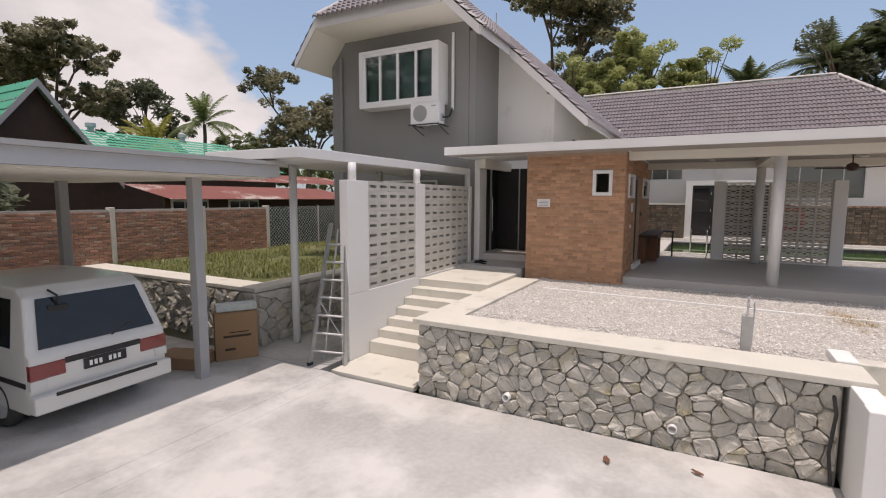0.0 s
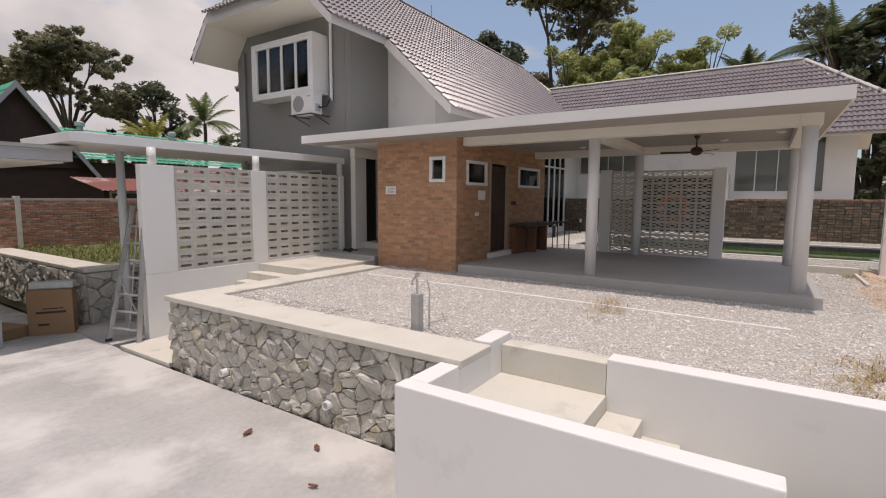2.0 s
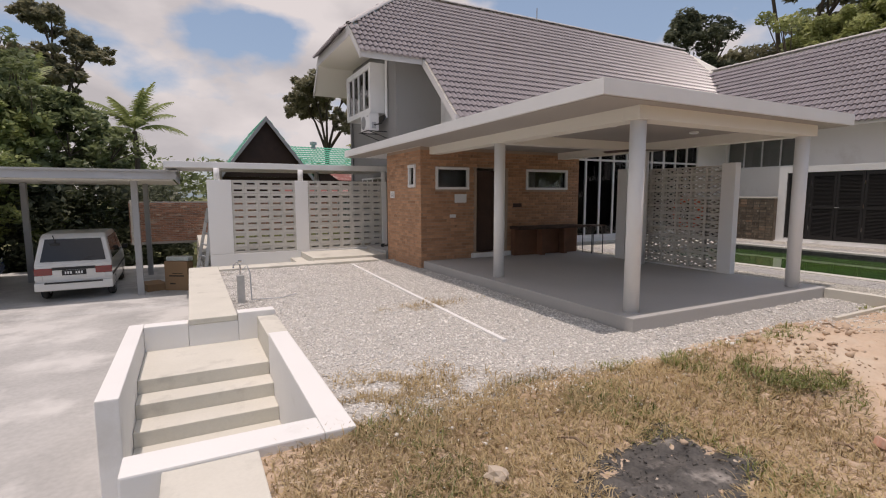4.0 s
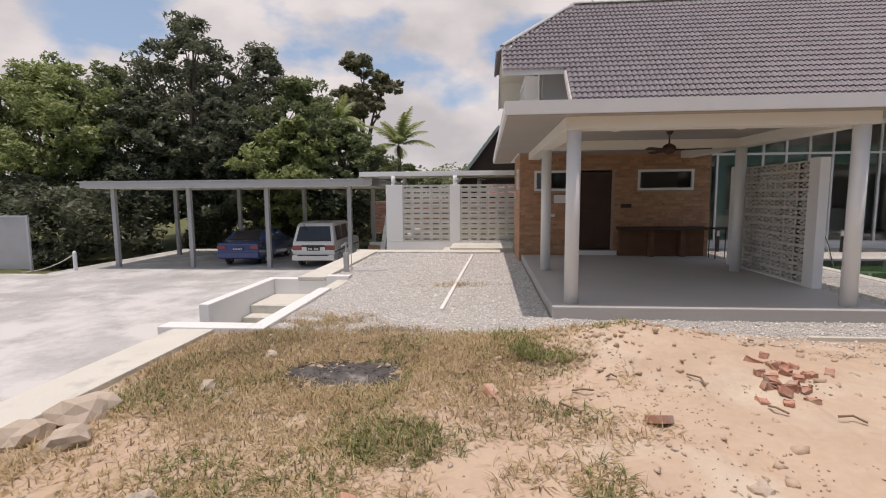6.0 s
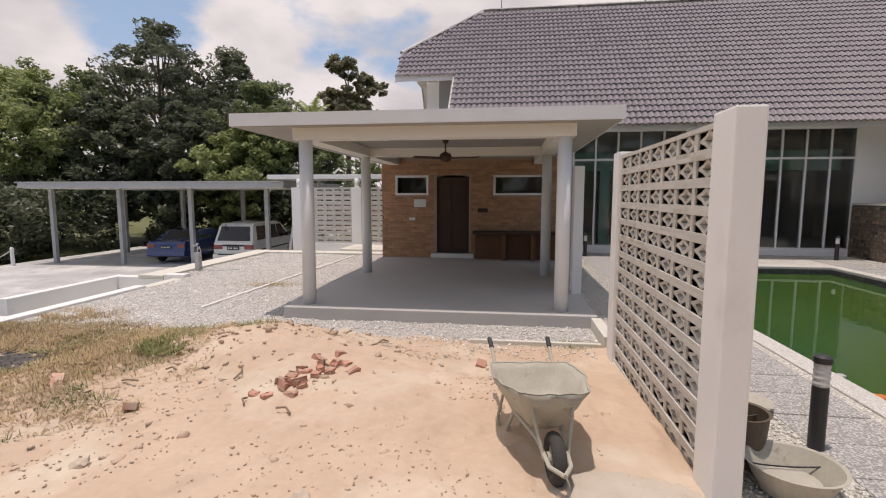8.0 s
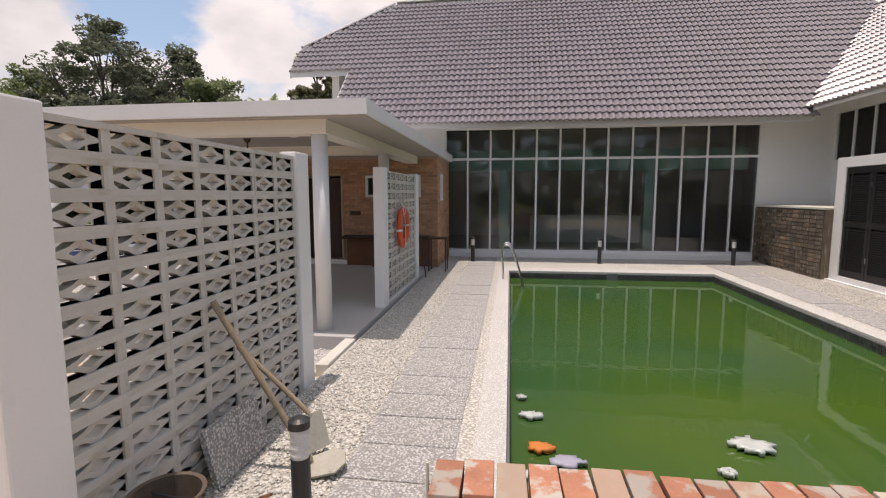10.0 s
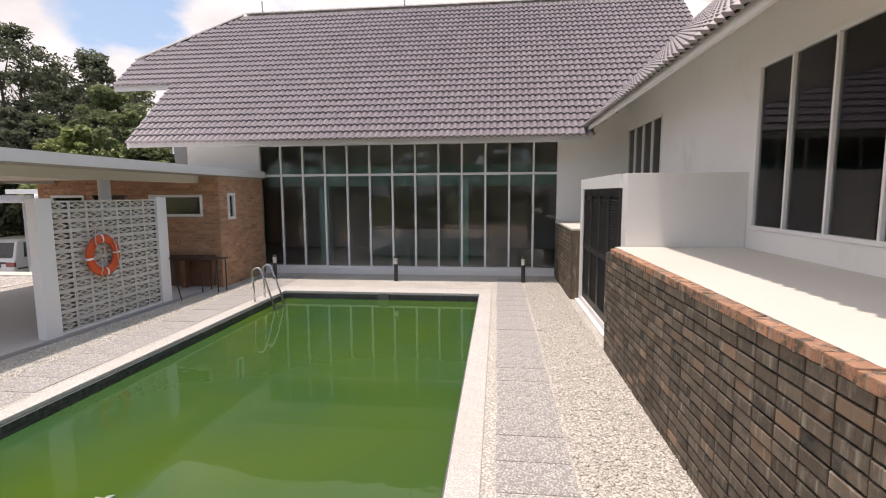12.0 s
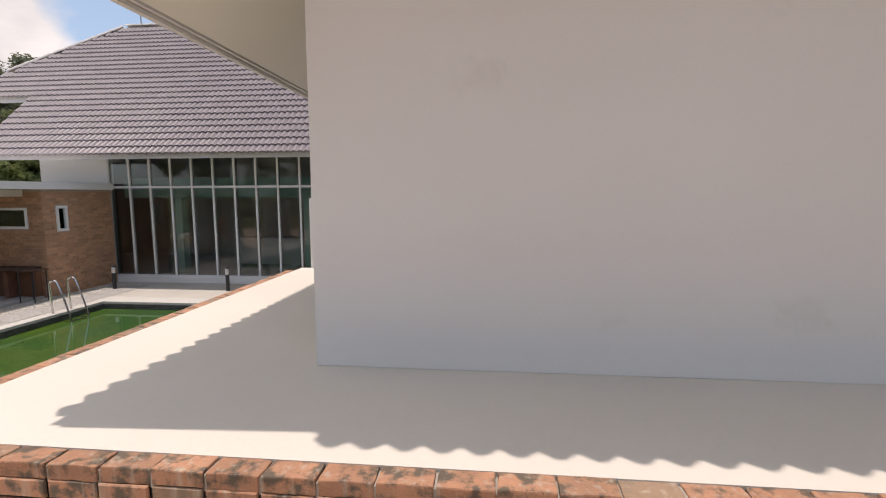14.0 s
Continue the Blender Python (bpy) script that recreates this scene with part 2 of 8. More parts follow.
M = {}
M["white"] = material("white_paint", (0.83, 0.825, 0.81), (0.77, 0.76, 0.745), 0.6, 0.9, 60, 0.9, 0.06, stain=(0.62, 0.60, 0.56), stain_scale=1.1, stain_low=0.60, stain_high=0.85, depth=0.004)
M["white_trim"] = material("white_trim", (0.80, 0.80, 0.80), (0.74, 0.74, 0.735), 0.4, 2.0, 80, 0.8, 0.03, depth=0.002)
M["cream"] = material("cream_soffit", (0.82, 0.79, 0.71), (0.76, 0.73, 0.655), 0.65, 0.7, 50, 0.9, 0.05, depth=0.003)
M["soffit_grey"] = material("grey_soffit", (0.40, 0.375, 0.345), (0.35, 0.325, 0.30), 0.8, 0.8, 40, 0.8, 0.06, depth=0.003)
M["grey_wall"] = material("grey_paint", (0.27, 0.265, 0.26), (0.235, 0.23, 0.225), 0.75, 0.6, 60, 0.9, 0.06, stain=(0.21, 0.20, 0.195), stain_scale=0.7, stain_low=0.58, stain_high=0.8, depth=0.004)
M["roof"] = material("roof_tile", (0.268, 0.242, 0.256), (0.215, 0.193, 0.204), 0.33, 1.2, 30, 0.8, 0.1, per_piece=0.06, spec=0.55, depth=0.003)
M["ridge"] = material("ridge_tile", (0.62, 0.60, 0.585), (0.42, 0.40, 0.395), 0.6, 2.0, 30, 0.8, 0.12, depth=0.004)
M["fascia"] = material("fascia_board", (0.66, 0.64, 0.63), (0.58, 0.56, 0.55), 0.5, 1.0, 50, 0.8, 0.05, depth=0.003)
M["concrete"] = material("concrete_drive", (0.49, 0.485, 0.47), (0.37, 0.365, 0.355), 0.85, 0.9, 14, 0.45, 0.2, stain=(0.60, 0.59, 0.57), stain_scale=0.6, stain_low=0.47, stain_high=0.60, depth=0.006)
M["slab"] = material("screed_floor", (0.49, 0.475, 0.455), (0.41, 0.40, 0.385), 0.6, 0.8, 30, 0.8, 0.08, depth=0.004)
M["coping"] = material("cement_coping", (0.68, 0.655, 0.585), (0.58, 0.56, 0.495), 0.85, 1.6, 40, 0.7, 0.15, stain=(0.46, 0.44, 0.39), stain_scale=2.2, stain_low=0.56, stain_high=0.74, depth=0.005)
M["terrace"] = material("terrace_screed", (0.67, 0.64, 0.58), (0.60, 0.57, 0.51), 0.7, 0.6, 30, 0.9, 0.04, depth=0.003)
M["soil"] = material("sandy_soil", (0.60, 0.465, 0.35), (0.47, 0.35, 0.255), 0.95, 1.3, 18, 0.8, 0.6, stain=(0.62, 0.54, 0.43), stain_scale=0.9, stain_low=0.52, stain_high=0.72, depth=0.03, spec=0.1)
M["earth"] = material("far_earth", (0.16, 0.17, 0.08), (0.10, 0.11, 0.05), 0.95, 0.12, 3, 0.9, 0.3, stain=(0.30, 0.25, 0.16), stain_scale=0.08, stain_low=0.55, stain_high=0.7, spec=0.1)
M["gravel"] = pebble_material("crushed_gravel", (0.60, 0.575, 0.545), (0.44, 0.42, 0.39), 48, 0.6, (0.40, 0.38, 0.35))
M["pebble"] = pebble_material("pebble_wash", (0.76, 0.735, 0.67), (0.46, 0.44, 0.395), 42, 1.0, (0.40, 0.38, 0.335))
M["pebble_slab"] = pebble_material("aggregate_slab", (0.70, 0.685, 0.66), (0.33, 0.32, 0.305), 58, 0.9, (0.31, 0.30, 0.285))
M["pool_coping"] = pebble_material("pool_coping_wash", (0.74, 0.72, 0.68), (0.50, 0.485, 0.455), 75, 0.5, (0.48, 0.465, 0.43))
M["brick_orange"] = material("orange_brick", (0.54, 0.31, 0.185), (0.40, 0.225, 0.135), 0.85, 9, 70, 0.6, 0.5, per_piece=0.17, stain=(0.24, 0.14, 0.09), stain_scale=7.0, stain_low=0.60, stain_high=0.72, depth=0.008, odd=((0.36, 0.20, 0.12), 0.14))
M["mortar_orange"] = material("orange_mortar", (0.46, 0.35, 0.27), (0.36, 0.27, 0.20), 0.9, 6, 60, 0.8, 0.2)
M["brick_dark"] = material("weathered_brick", (0.185, 0.145, 0.108), (0.095, 0.078, 0.060), 0.88, 7, 60, 0.6, 0.5, per_piece=0.30, stain=(0.045, 0.043, 0.038), stain_scale=3.5, stain_low=0.52, stain_high=0.66, depth=0.007, streak=(0.33, 0.30, 0.245), odd=((0.25, 0.165, 0.11), 0.08))
M["brick_red"] = material("red_clay_brick", (0.47, 0.21, 0.125), (0.33, 0.145, 0.09), 0.88, 8, 70, 0.6, 0.6, per_piece=0.22, stain=(0.43, 0.38, 0.32), stain_scale=7.0, stain_low=0.50, stain_high=0.57, depth=0.008, odd=((0.42, 0.33, 0.25), 0.2))
M["brick_top"] = material("wall_top_brick", (0.50, 0.26, 0.155), (0.36, 0.20, 0.13), 0.9, 14, 110, 0.5, 0.9, per_piece=0.14, stain=(0.135, 0.105, 0.078), stain_scale=11.0, stain_low=0.49, stain_high=0.60, depth=0.010, streak=(0.46, 0.39, 0.31), odd=((0.27, 0.20, 0.14), 0.12))
M["mortar"] = material("grey_mortar", (0.125, 0.115, 0.10), (0.075, 0.07, 0.06), 0.95, 5, 60, 0.8, 0.3)
M["mortar_pale"] = material("pale_mortar", (0.50, 0.48, 0.45), (0.40, 0.385, 0.36), 0.95, 5, 60, 0.8, 0.3)
M["stone"] = material("rubble_stone", (0.58, 0.555, 0.50), (0.43, 0.41, 0.365), 0.9, 7, 55, 0.6, 0.8, per_piece=0.20, stain=(0.46, 0.41, 0.26), stain_scale=1.8, stain_low=0.54, stain_high=0.70, depth=0.02)
M["stone_joint"] = material("stone_joint", (0.46, 0.44, 0.40), (0.34, 0.325, 0.29), 0.95, 4, 50, 0.8, 0.4)
M["frame"] = material("window_frame", (0.80, 0.80, 0.80), (0.74, 0.74, 0.74), 0.35, 2, 80, 0.8, 0.0)
M["block_white"] = material("white_breeze_block", (0.60, 0.575, 0.53), (0.52, 0.495, 0.45), 0.85, 6, 70, 0.8, 0.2, per_piece=0.06, stain=(0.40, 0.37, 0.29), stain_scale=2.5, stain_low=0.54, stain_high=0.72, depth=0.004)
M["block_grey"] = material("grey_breeze_block", (0.58, 0.56, 0.515), (0.49, 0.47, 0.43), 0.9, 6, 70, 0.8, 0.25, per_piece=0.08, depth=0.005)
M["black"] = material("dark_louvre", (0.028, 0.026, 0.026), (0.018, 0.017, 0.017), 0.45, 4, 60, 0.8, 0.05)
M["room"] = material("dim_room", (0.68, 0.64, 0.60), (0.60, 0.565, 0.53), 0.8, 1, 20, 0.8, 0.0)
M["curtain"] = material("teal_curtain", (0.22, 0.36, 0.34), (0.13, 0.23, 0.22), 0.85, 3, 40, 0.8, 0.1)
M["glass"] = glass_material("grey_glass", (0.86, 0.88, 0.87))
M["glass_dark"] = glass_material("dark_glass", (0.86, 0.875, 0.87))
M["steel"] = material("stainless_steel", (0.62, 0.62, 0.62), (0.55, 0.55, 0.55), 0.18, 5, 80, 0.8, 0.0, metal=1.0)
M["zinc"] = material("grey_painted_steel", (0.42, 0.42, 0.42), (0.35, 0.35, 0.35), 0.5, 2, 50, 0.8, 0.05)
M["zinc_light"] = material("pale_metal_fascia", (0.50, 0.51, 0.53), (0.43, 0.44, 0.46), 0.45, 1.5, 40, 0.8, 0.05)
M["dark_metal"] = material("dark_metal", (0.04, 0.04, 0.042), (0.025, 0.025, 0.027), 0.4, 4, 60, 0.8, 0.05)
M["wood_dark"] = material("dark_wood", (0.075, 0.038, 0.025), (0.045, 0.024, 0.017), 0.6, 3, 50, 0.8, 0.15)
M["bark"] = material("bark", (0.16, 0.125, 0.095), (0.085, 0.068, 0.052), 0.95, 3, 20, 0.7, 0.7, depth=0.03)


# ---- builders ----
def link(name, me, mat, parent=None, label=""):
    ob = new(name, me)
    if mat is not None and not me.materials:
        me.materials.append(mat)
    if parent is not None:
        ob.parent = parent
    if label:
        ob["label"] = label
    return ob


def part(name, bm, mat, parent=None, label="", smooth=False):
    """Link a bmesh as one mesh object under a thing or a part."""
    me = bpy.data.meshes.new(name)
    bm.normal_update()
    bm.to_mesh(me)
    bm.free()
    if smooth:
        me.polygons.foreach_set("use_smooth", [True] * len(me.polygons))
    return link(name, me, mat, parent, label)


def data_part(name, verts, faces, mat, parent=None, label="", smooth=False):
    me = bpy.data.meshes.new(name)
    me.from_pydata(verts, [], faces)
    me.update()
    if smooth:
        me.polygons.foreach_set("use_smooth", [True] * len(me.polygons))
    return link(name, me, mat, parent, label)


def empty(name, loc, label, category, group="", kind=""):
    ob = new(name)
    ob.empty_display_size = 0.2
    tagged(ob, label, category, group, kind)
    ob.location = loc
    bpy.context.view_layer.update()
    return ob


def under(thing):
    """Parent inverse, so that parts of a thing can be given in world metres."""
    inv = Matrix.Translation(thing.location).inverted()
    for child in thing.children:
        child.matrix_parent_inverse = inv
    return thing


def add_box(bm, x0, y0, z0, x1, y1, z1, bevel=0.0):
    """A box between two corners, added to bm."""
    made = bmesh.ops.create_cube(bm, size=1)["verts"]
    for v in made:
        v.co = Vector(((x0 + x1) / 2 + v.co.x * (x1 - x0), (y0 + y1) / 2 + v.co.y * (y1 - y0), (z0 + z1) / 2 + v.co.z * (z1 - z0)))
    if bevel:
        edges = list({e for v in made for e in v.link_edges})
        bmesh.ops.bevel(bm, geom=edges, offset=bevel, segments=2, affect="EDGES", profile=0.6)
    return bm


def box(x0, y0, z0, x1, y1, z1, bevel=0.0):
    return add_box(bmesh.new(), x0, y0, z0, x1, y1, z1, bevel)


def add_tube(bm, points, radius, sides=10, cap=True, taper=None):
    """A round bar through the points."""
    rings = []
    pts = [Vector(p) for p in points]
    ref = Vector((0.31, 0.17, 0.93))
    for i, p in enumerate(pts):
        d = (pts[min(i + 1, len(pts) - 1)] - pts[max(i - 1, 0)]).normalized()
        a = d.cross(ref)
        if a.length < 0.1:
            a = d.cross(Vector((1, 0, 0)))
        a.normalize()
        b = d.cross(a)
        r = radius if taper is None else taper[i]
        rings.append([bm.verts.new(p + (a * math.cos(2 * math.pi * j / sides) + b * math.sin(2 * math.pi * j / sides)) * r) for j in range(sides)])
    for r0, r1 in zip(rings, rings[1:]):
        for j in range(sides):
            bm.faces.new((r0[j], r0[(j + 1) % sides], r1[(j + 1) % sides], r1[j]))
    if cap:
        bm.faces.new(rings[0][::-1])
        bm.faces.new(rings[-1])
    return bm


def tube(points, radius, sides=10, taper=None):
    bm = add_tube(bmesh.new(), points, radius, sides, True, taper)
    bmesh.ops.recalc_face_normals(bm, faces=bm.faces)
    return bm


def lathe(profile, sides=24, centre=(0, 0, 0), close=True):
    """A turned body from (radius, height) pairs."""
    bm = bmesh.new()
    rings = []
    for r, z in profile:
        rings.append([bm.verts.new((centre[0] + r * math.cos(2 * math.pi * j / sides), centre[1] + r * math.sin(2 * math.pi * j / sides), centre[2] + z)) for j in range(sides)])
    for r0, r1 in zip(rings, rings[1:]):
        for j in range(sides):
            bm.faces.new((r0[j], r0[(j + 1) % sides], r1[(j + 1) % sides], r1[j]))
    if close:
        bm.faces.new(rings[0][::-1])
        bm.faces.new(rings[-1])
    bmesh.ops.recalc_face_normals(bm, faces=bm.faces)
    return bm


def prism(poly, z0, z1):
    """A flat polygon in plan drawn up from z0 to z1."""
    bm = bmesh.new()
    lo = [bm.verts.new((x, y, z0)) for x, y in poly]
    hi = [bm.verts.new((x, y, z1)) for x, y in poly]
    n = len(poly)
    bm.faces.new(lo[::-1])
    bm.faces.new(hi)
    for i in range(n):
        bm.faces.new((lo[i], lo[(i + 1) % n], hi[(i + 1) % n], hi[i]))
    bmesh.ops.recalc_face_normals(bm, faces=bm.faces)
    return bm


def plate(points, thick):
    """A flat polygon in space made solid downwards by thick."""
    bm = bmesh.new()
    top = [bm.verts.new(p) for p in points]
    low = [bm.verts.new(Vector(p) - Vector((0, 0, thick))) for p in points]
    n = len(points)
    bm.faces.new(top)
    bm.faces.new(low[::-1])
    for i in range(n):
        bm.faces.new((top[i], low[i], low[(i + 1) % n], top[(i + 1) % n]))
    bmesh.ops.recalc_face_normals(bm, faces=bm.faces)
    return bm


def wall_run(p0, p1, z0, z1, thick, holes=()):
    """An upright wall from p0 to p1, its outer face on that line, the body to the left of it. holes: (u0, u1, z0, z1) along the run."""
    bm = bmesh.new()
    a, b = Vector((*p0, 0)), Vector((*p1, 0))
    length = (b - a).length
    d = (b - a).normalized()
    nrm = Vector((-d.y, d.x, 0))
    us = sorted({0.0, length, *[h[0] for h in holes], *[h[1] for h in holes]})
    zs = sorted({z0, z1, *[h[2] for h in holes], *[h[3] for h in holes]})
    us = [u for u in us if 0 <= u <= length]
    zs = [z for z in zs if z0 <= z <= z1]

    def solid(i, j):
        if i < 0 or j < 0 or i >= len(us) - 1 or j >= len(zs) - 1:
            return False
        u, z = (us[i] + us[i + 1]) / 2, (zs[j] + zs[j + 1]) / 2
        return not any(h[0] < u < h[1] and h[2] < z < h[3] for h in holes)

    cache = {}

    def vert(i, j, k):
        if (i, j, k) not in cache:
            cache[i, j, k] = bm.verts.new(a + d * us[i] + nrm * (thick * k) + Vector((0, 0, zs[j])))
        return cache[i, j, k]

    for i in range(len(us) - 1):
        for j in range(len(zs) - 1):
            if not solid(i, j):
                continue
            bm.faces.new((vert(i, j, 0), vert(i + 1, j, 0), vert(i + 1, j + 1, 0), vert(i, j + 1, 0)))
            bm.faces.new((vert(i, j + 1, 1), vert(i + 1, j + 1, 1), vert(i + 1, j, 1), vert(i, j, 1)))
            if not solid(i - 1, j):
                bm.faces.new((vert(i, j, 1), vert(i, j, 0), vert(i, j + 1, 0), vert(i, j + 1, 1)))
            if not solid(i + 1, j):
                bm.faces.new((vert(i + 1, j, 0), vert(i + 1, j, 1), vert(i + 1, j + 1, 1), vert(i + 1, j + 1, 0)))
            if not solid(i, j - 1):
                bm.faces.new((vert(i, j, 1), vert(i + 1, j, 1), vert(i + 1, j, 0), vert(i, j, 0)))
            if not solid(i, j + 1):
                bm.faces.new((vert(i, j + 1, 0), vert(i + 1, j + 1, 0), vert(i + 1, j + 1, 1), vert(i, j + 1, 1)))
    return bm

# ---- ground, drive, beds ----
G_DRIVE = -1.08
DECK = 0.14
SLOPE = 0.942          # rise of the main roofs over their run
EAVE_Y, EAVE_Z = 7.40, 3.87
RIDGE_Y = 12.70
RIDGE_Z = EAVE_Z + SLOPE * (RIDGE_Y - EAVE_Y)


def heap(x, y):
    """Height of the loose sand and soil above the yard."""
    h = 0.30 * math.exp(-(((x - 0.6) / 1.3) ** 2 + ((y + 1.7) / 0.85) ** 2))
    h += 0.16 * math.exp(-(((x - 2.4) / 1.8) ** 2 + ((y + 2.7) / 1.2) ** 2))
    h += 0.10 * math.exp(-(((x - 0.5) / 3.0) ** 2 + ((y + 4.5) / 1.5) ** 2))
    h += 0.035 * noise.noise(Vector((x * 0.9, y * 0.9, 3.1))) + 0.022 * noise.noise(Vector((x * 3.1, y * 3.1, 7.7)))
    h += 0.030 * abs(noise.noise(Vector((x * 2.3, y * 2.3, 17.7)))) + 0.020 * noise.noise(Vector((x * 6.0, y * 6.0, 1.7))) + 0.012 * noise.noise(Vector((x * 13.0, y * 13.0, 4.7)))
    h -= 0.045 * max(0.0, noise.noise(Vector((x * 4.2, y * 4.2, 27.3))) - 0.15)
    crust = 1.0 - abs(noise.noise(Vector((x * 5.2, y * 5.2, 41.0)))) * 3.0
    h += 0.024 * max(0.0, crust) * max(0.0, 0.3 + noise.noise(Vector((x * 1.1, y * 1.1, 63.0))))
    h += 0.016 * max(0.0, noise.noise(Vector((x * 9.0, y * 9.0, 71.0))))
    h += 0.15 * math.exp(-(((x - 4.4) / 1.3) ** 2 + ((y + 3.9) / 1.2) ** 2))
    edge = min(1.0, max(0.0, (x + 4.6) / 0.6)) * min(1.0, max(0.0, (-0.45 - y) / 0.7))
    h = h * edge - 0.03 * (1 - edge)
    right = min(1.0, max(0.0, (4.68 - x) / 0.3))
    return h * right + (0.09 if y < -1.0 else -0.03) * (1 - right)


def gravel_top(x, y):
    """Height of the crushed stone, which thins out unevenly towards the soil."""
    lip = -0.80 + 0.38 * noise.noise(Vector((x * 1.1, 0.3, 6.1))) + 0.16 * noise.noise(Vector((x * 3.7, 0.9, 2.2)))
    h = 0.002 + 0.02 * noise.noise(Vector((x * 2.2, y * 2.2, 0))) + 0.01 * noise.noise(Vector((x * 9, y * 9, 4)))
    return h - 0.22 * max(0.0, lip - y)


def sheet(name, x0, y0, x1, y1, nx, ny, height, mat, label, category):
    xs = [x0 + (x1 - x0) * i / nx for i in range(nx + 1)]
    ys = [y0 + (y1 - y0) * j / ny for j in range(ny + 1)]
    verts = [(x, y, height(x, y)) for y in ys for x in xs]
    w = nx + 1
    faces = [(j * w + i, j * w + i + 1, (j + 1) * w + i + 1, (j + 1) * w + i) for j in range(ny) for i in range(nx)]
    ob = data_part(name, verts, faces, mat, smooth=True)
    return tagged(ob, label, category, kind="structure")


# the wide land under everything, one sheet to the horizon
land = data_part("ground", [(-900, -900, -1.3), (900, -900, -1.3), (900, 900, -1.3), (-900, 900, -1.3)], [(0, 1, 2, 3)], M["earth"])
tagged(land, "rough green and brown land that reaches the horizon", "ground", kind="structure")

drive = part("driveway", box(-32.0, -14.0, G_DRIVE - 0.2, -4.98, 10.046, G_DRIVE), M["concrete"])
tagged(drive, "pale trowelled concrete driveway with cement stains", "driveway", kind="structure")
cfloor = part("carport_floor", box(-17.5, 10.05, G_DRIVE - 0.2, -5.0, 18.4, G_DRIVE + 0.05, 0.02), M["concrete"])
ramp = bmesh.new()
rv = [ramp.verts.new(p) for x in (-17.5, -5.0) for p in ((x, 9.78, G_DRIVE - 0.05), (x, 9.78, G_DRIVE + 0.003), (x, 10.049, G_DRIVE + 0.044), (x, 10.049, G_DRIVE - 0.05))]
for q in ((0, 1, 2, 3), (7, 6, 5, 4), (0, 4, 5, 1), (1, 5, 6, 2), (2, 6, 7, 3), (3, 7, 4, 0)):
    ramp.faces.new([rv[i] for i in q])
bmesh.ops.recalc_face_normals(ramp, faces=ramp.faces)
part("ramped_edge", ramp, M["concrete"], cfloor)
tagged(cfloor, "raised concrete floor slab of the carport", "floor", kind="structure")

apron = part("carport_apron", box(-4.998, 10.25, -1.28, 0.9, 12.19, -1.032), M["concrete"])
tagged(apron, "concrete apron between the carport and the screen", "floor", kind="structure")

yard = sheet("yard_soil", -4.60, -9.4, 4.7, -0.9, 300, 270, heap, M["soil"], "trampled sandy soil with clods and heaps", "ground")
yard0 = sheet("yard_soil_south", -4.60, -14.0, 4.7, -9.4, 60, 30, heap, M["soil"], "bare sandy soil of the front yard", "ground")
yard2 = sheet("yard_soil_edge", -3.87, -0.9, 4.52, 0.1, 200, 24, heap, M["soil"], "sandy soil at the edge of the gravel", "ground")
blocks = bmesh.new()
for b6 in ((-4.58, -14.0, -1.25, 18.0, -0.92, -0.10), (-3.87, -0.918, -1.25, 6.2, 8.0, -0.06), (-4.4, 3.32, -1.25, -3.872, 8.0, -0.06),
           (0.0, 8.002, -1.25, 18.0, 19.0, -0.06), (-4.1, 12.5, -1.25, -0.002, 19.0, -0.02), (11.2, -0.918, -1.25, 18.0, 8.0, -0.06)):
    add_box(blocks, *b6)
yard_block = part("yard_block", blocks, M["soil"])
tagged(yard_block, "raised earth platform under the house and garden", "ground", kind="structure")
front = sheet("yard_front", 4.7, -14.0, 24.0, -2.95, 60, 40, lambda x, y: 0.10 + 0.05 * noise.noise(Vector((x * 0.8, y * 0.8, 5))), M["soil"],
              "bare sandy ground outside the pool", "ground")

gravel = sheet("gravel_bed", -3.87, -1.45, -0.02, 8.2, 90, 200, gravel_top, M["gravel"],
               "bed of pale crushed stone", "gravel")
gravel_c = sheet("gravel_side", -4.37, 3.28, -3.87, 8.2, 10, 60,
                 lambda x, y: 0.0 + 0.02 * noise.noise(Vector((x * 2.2, y * 2.2, 0))) + 0.01 * noise.noise(Vector((x * 9, y * 9, 4))), M["gravel"],
                 "pale crushed stone along the coping", "gravel")
gravel_b = sheet("gravel_strip", -0.02, -1.45, 4.55, 0.06, 110, 36, gravel_top, M["gravel"], "strip of crushed stone before the pavilion", "gravel")
lawn = sheet("lawn", -4.1, 12.3, 16.0, 26.0, 40, 30, lambda x, y: 0.05 + 0.03 * noise.noise(Vector((x, y, 1))), M["earth"], "rough garden grass behind the wall", "lawn")

# pavilion floor
slab = part("pavilion_floor", box(0.0, 0.0, -0.1, 4.62, 6.19, 0.18, 0.012), M["slab"])
tagged(slab, "smooth grey screed floor slab of the pavilion", "floor", kind="structure")

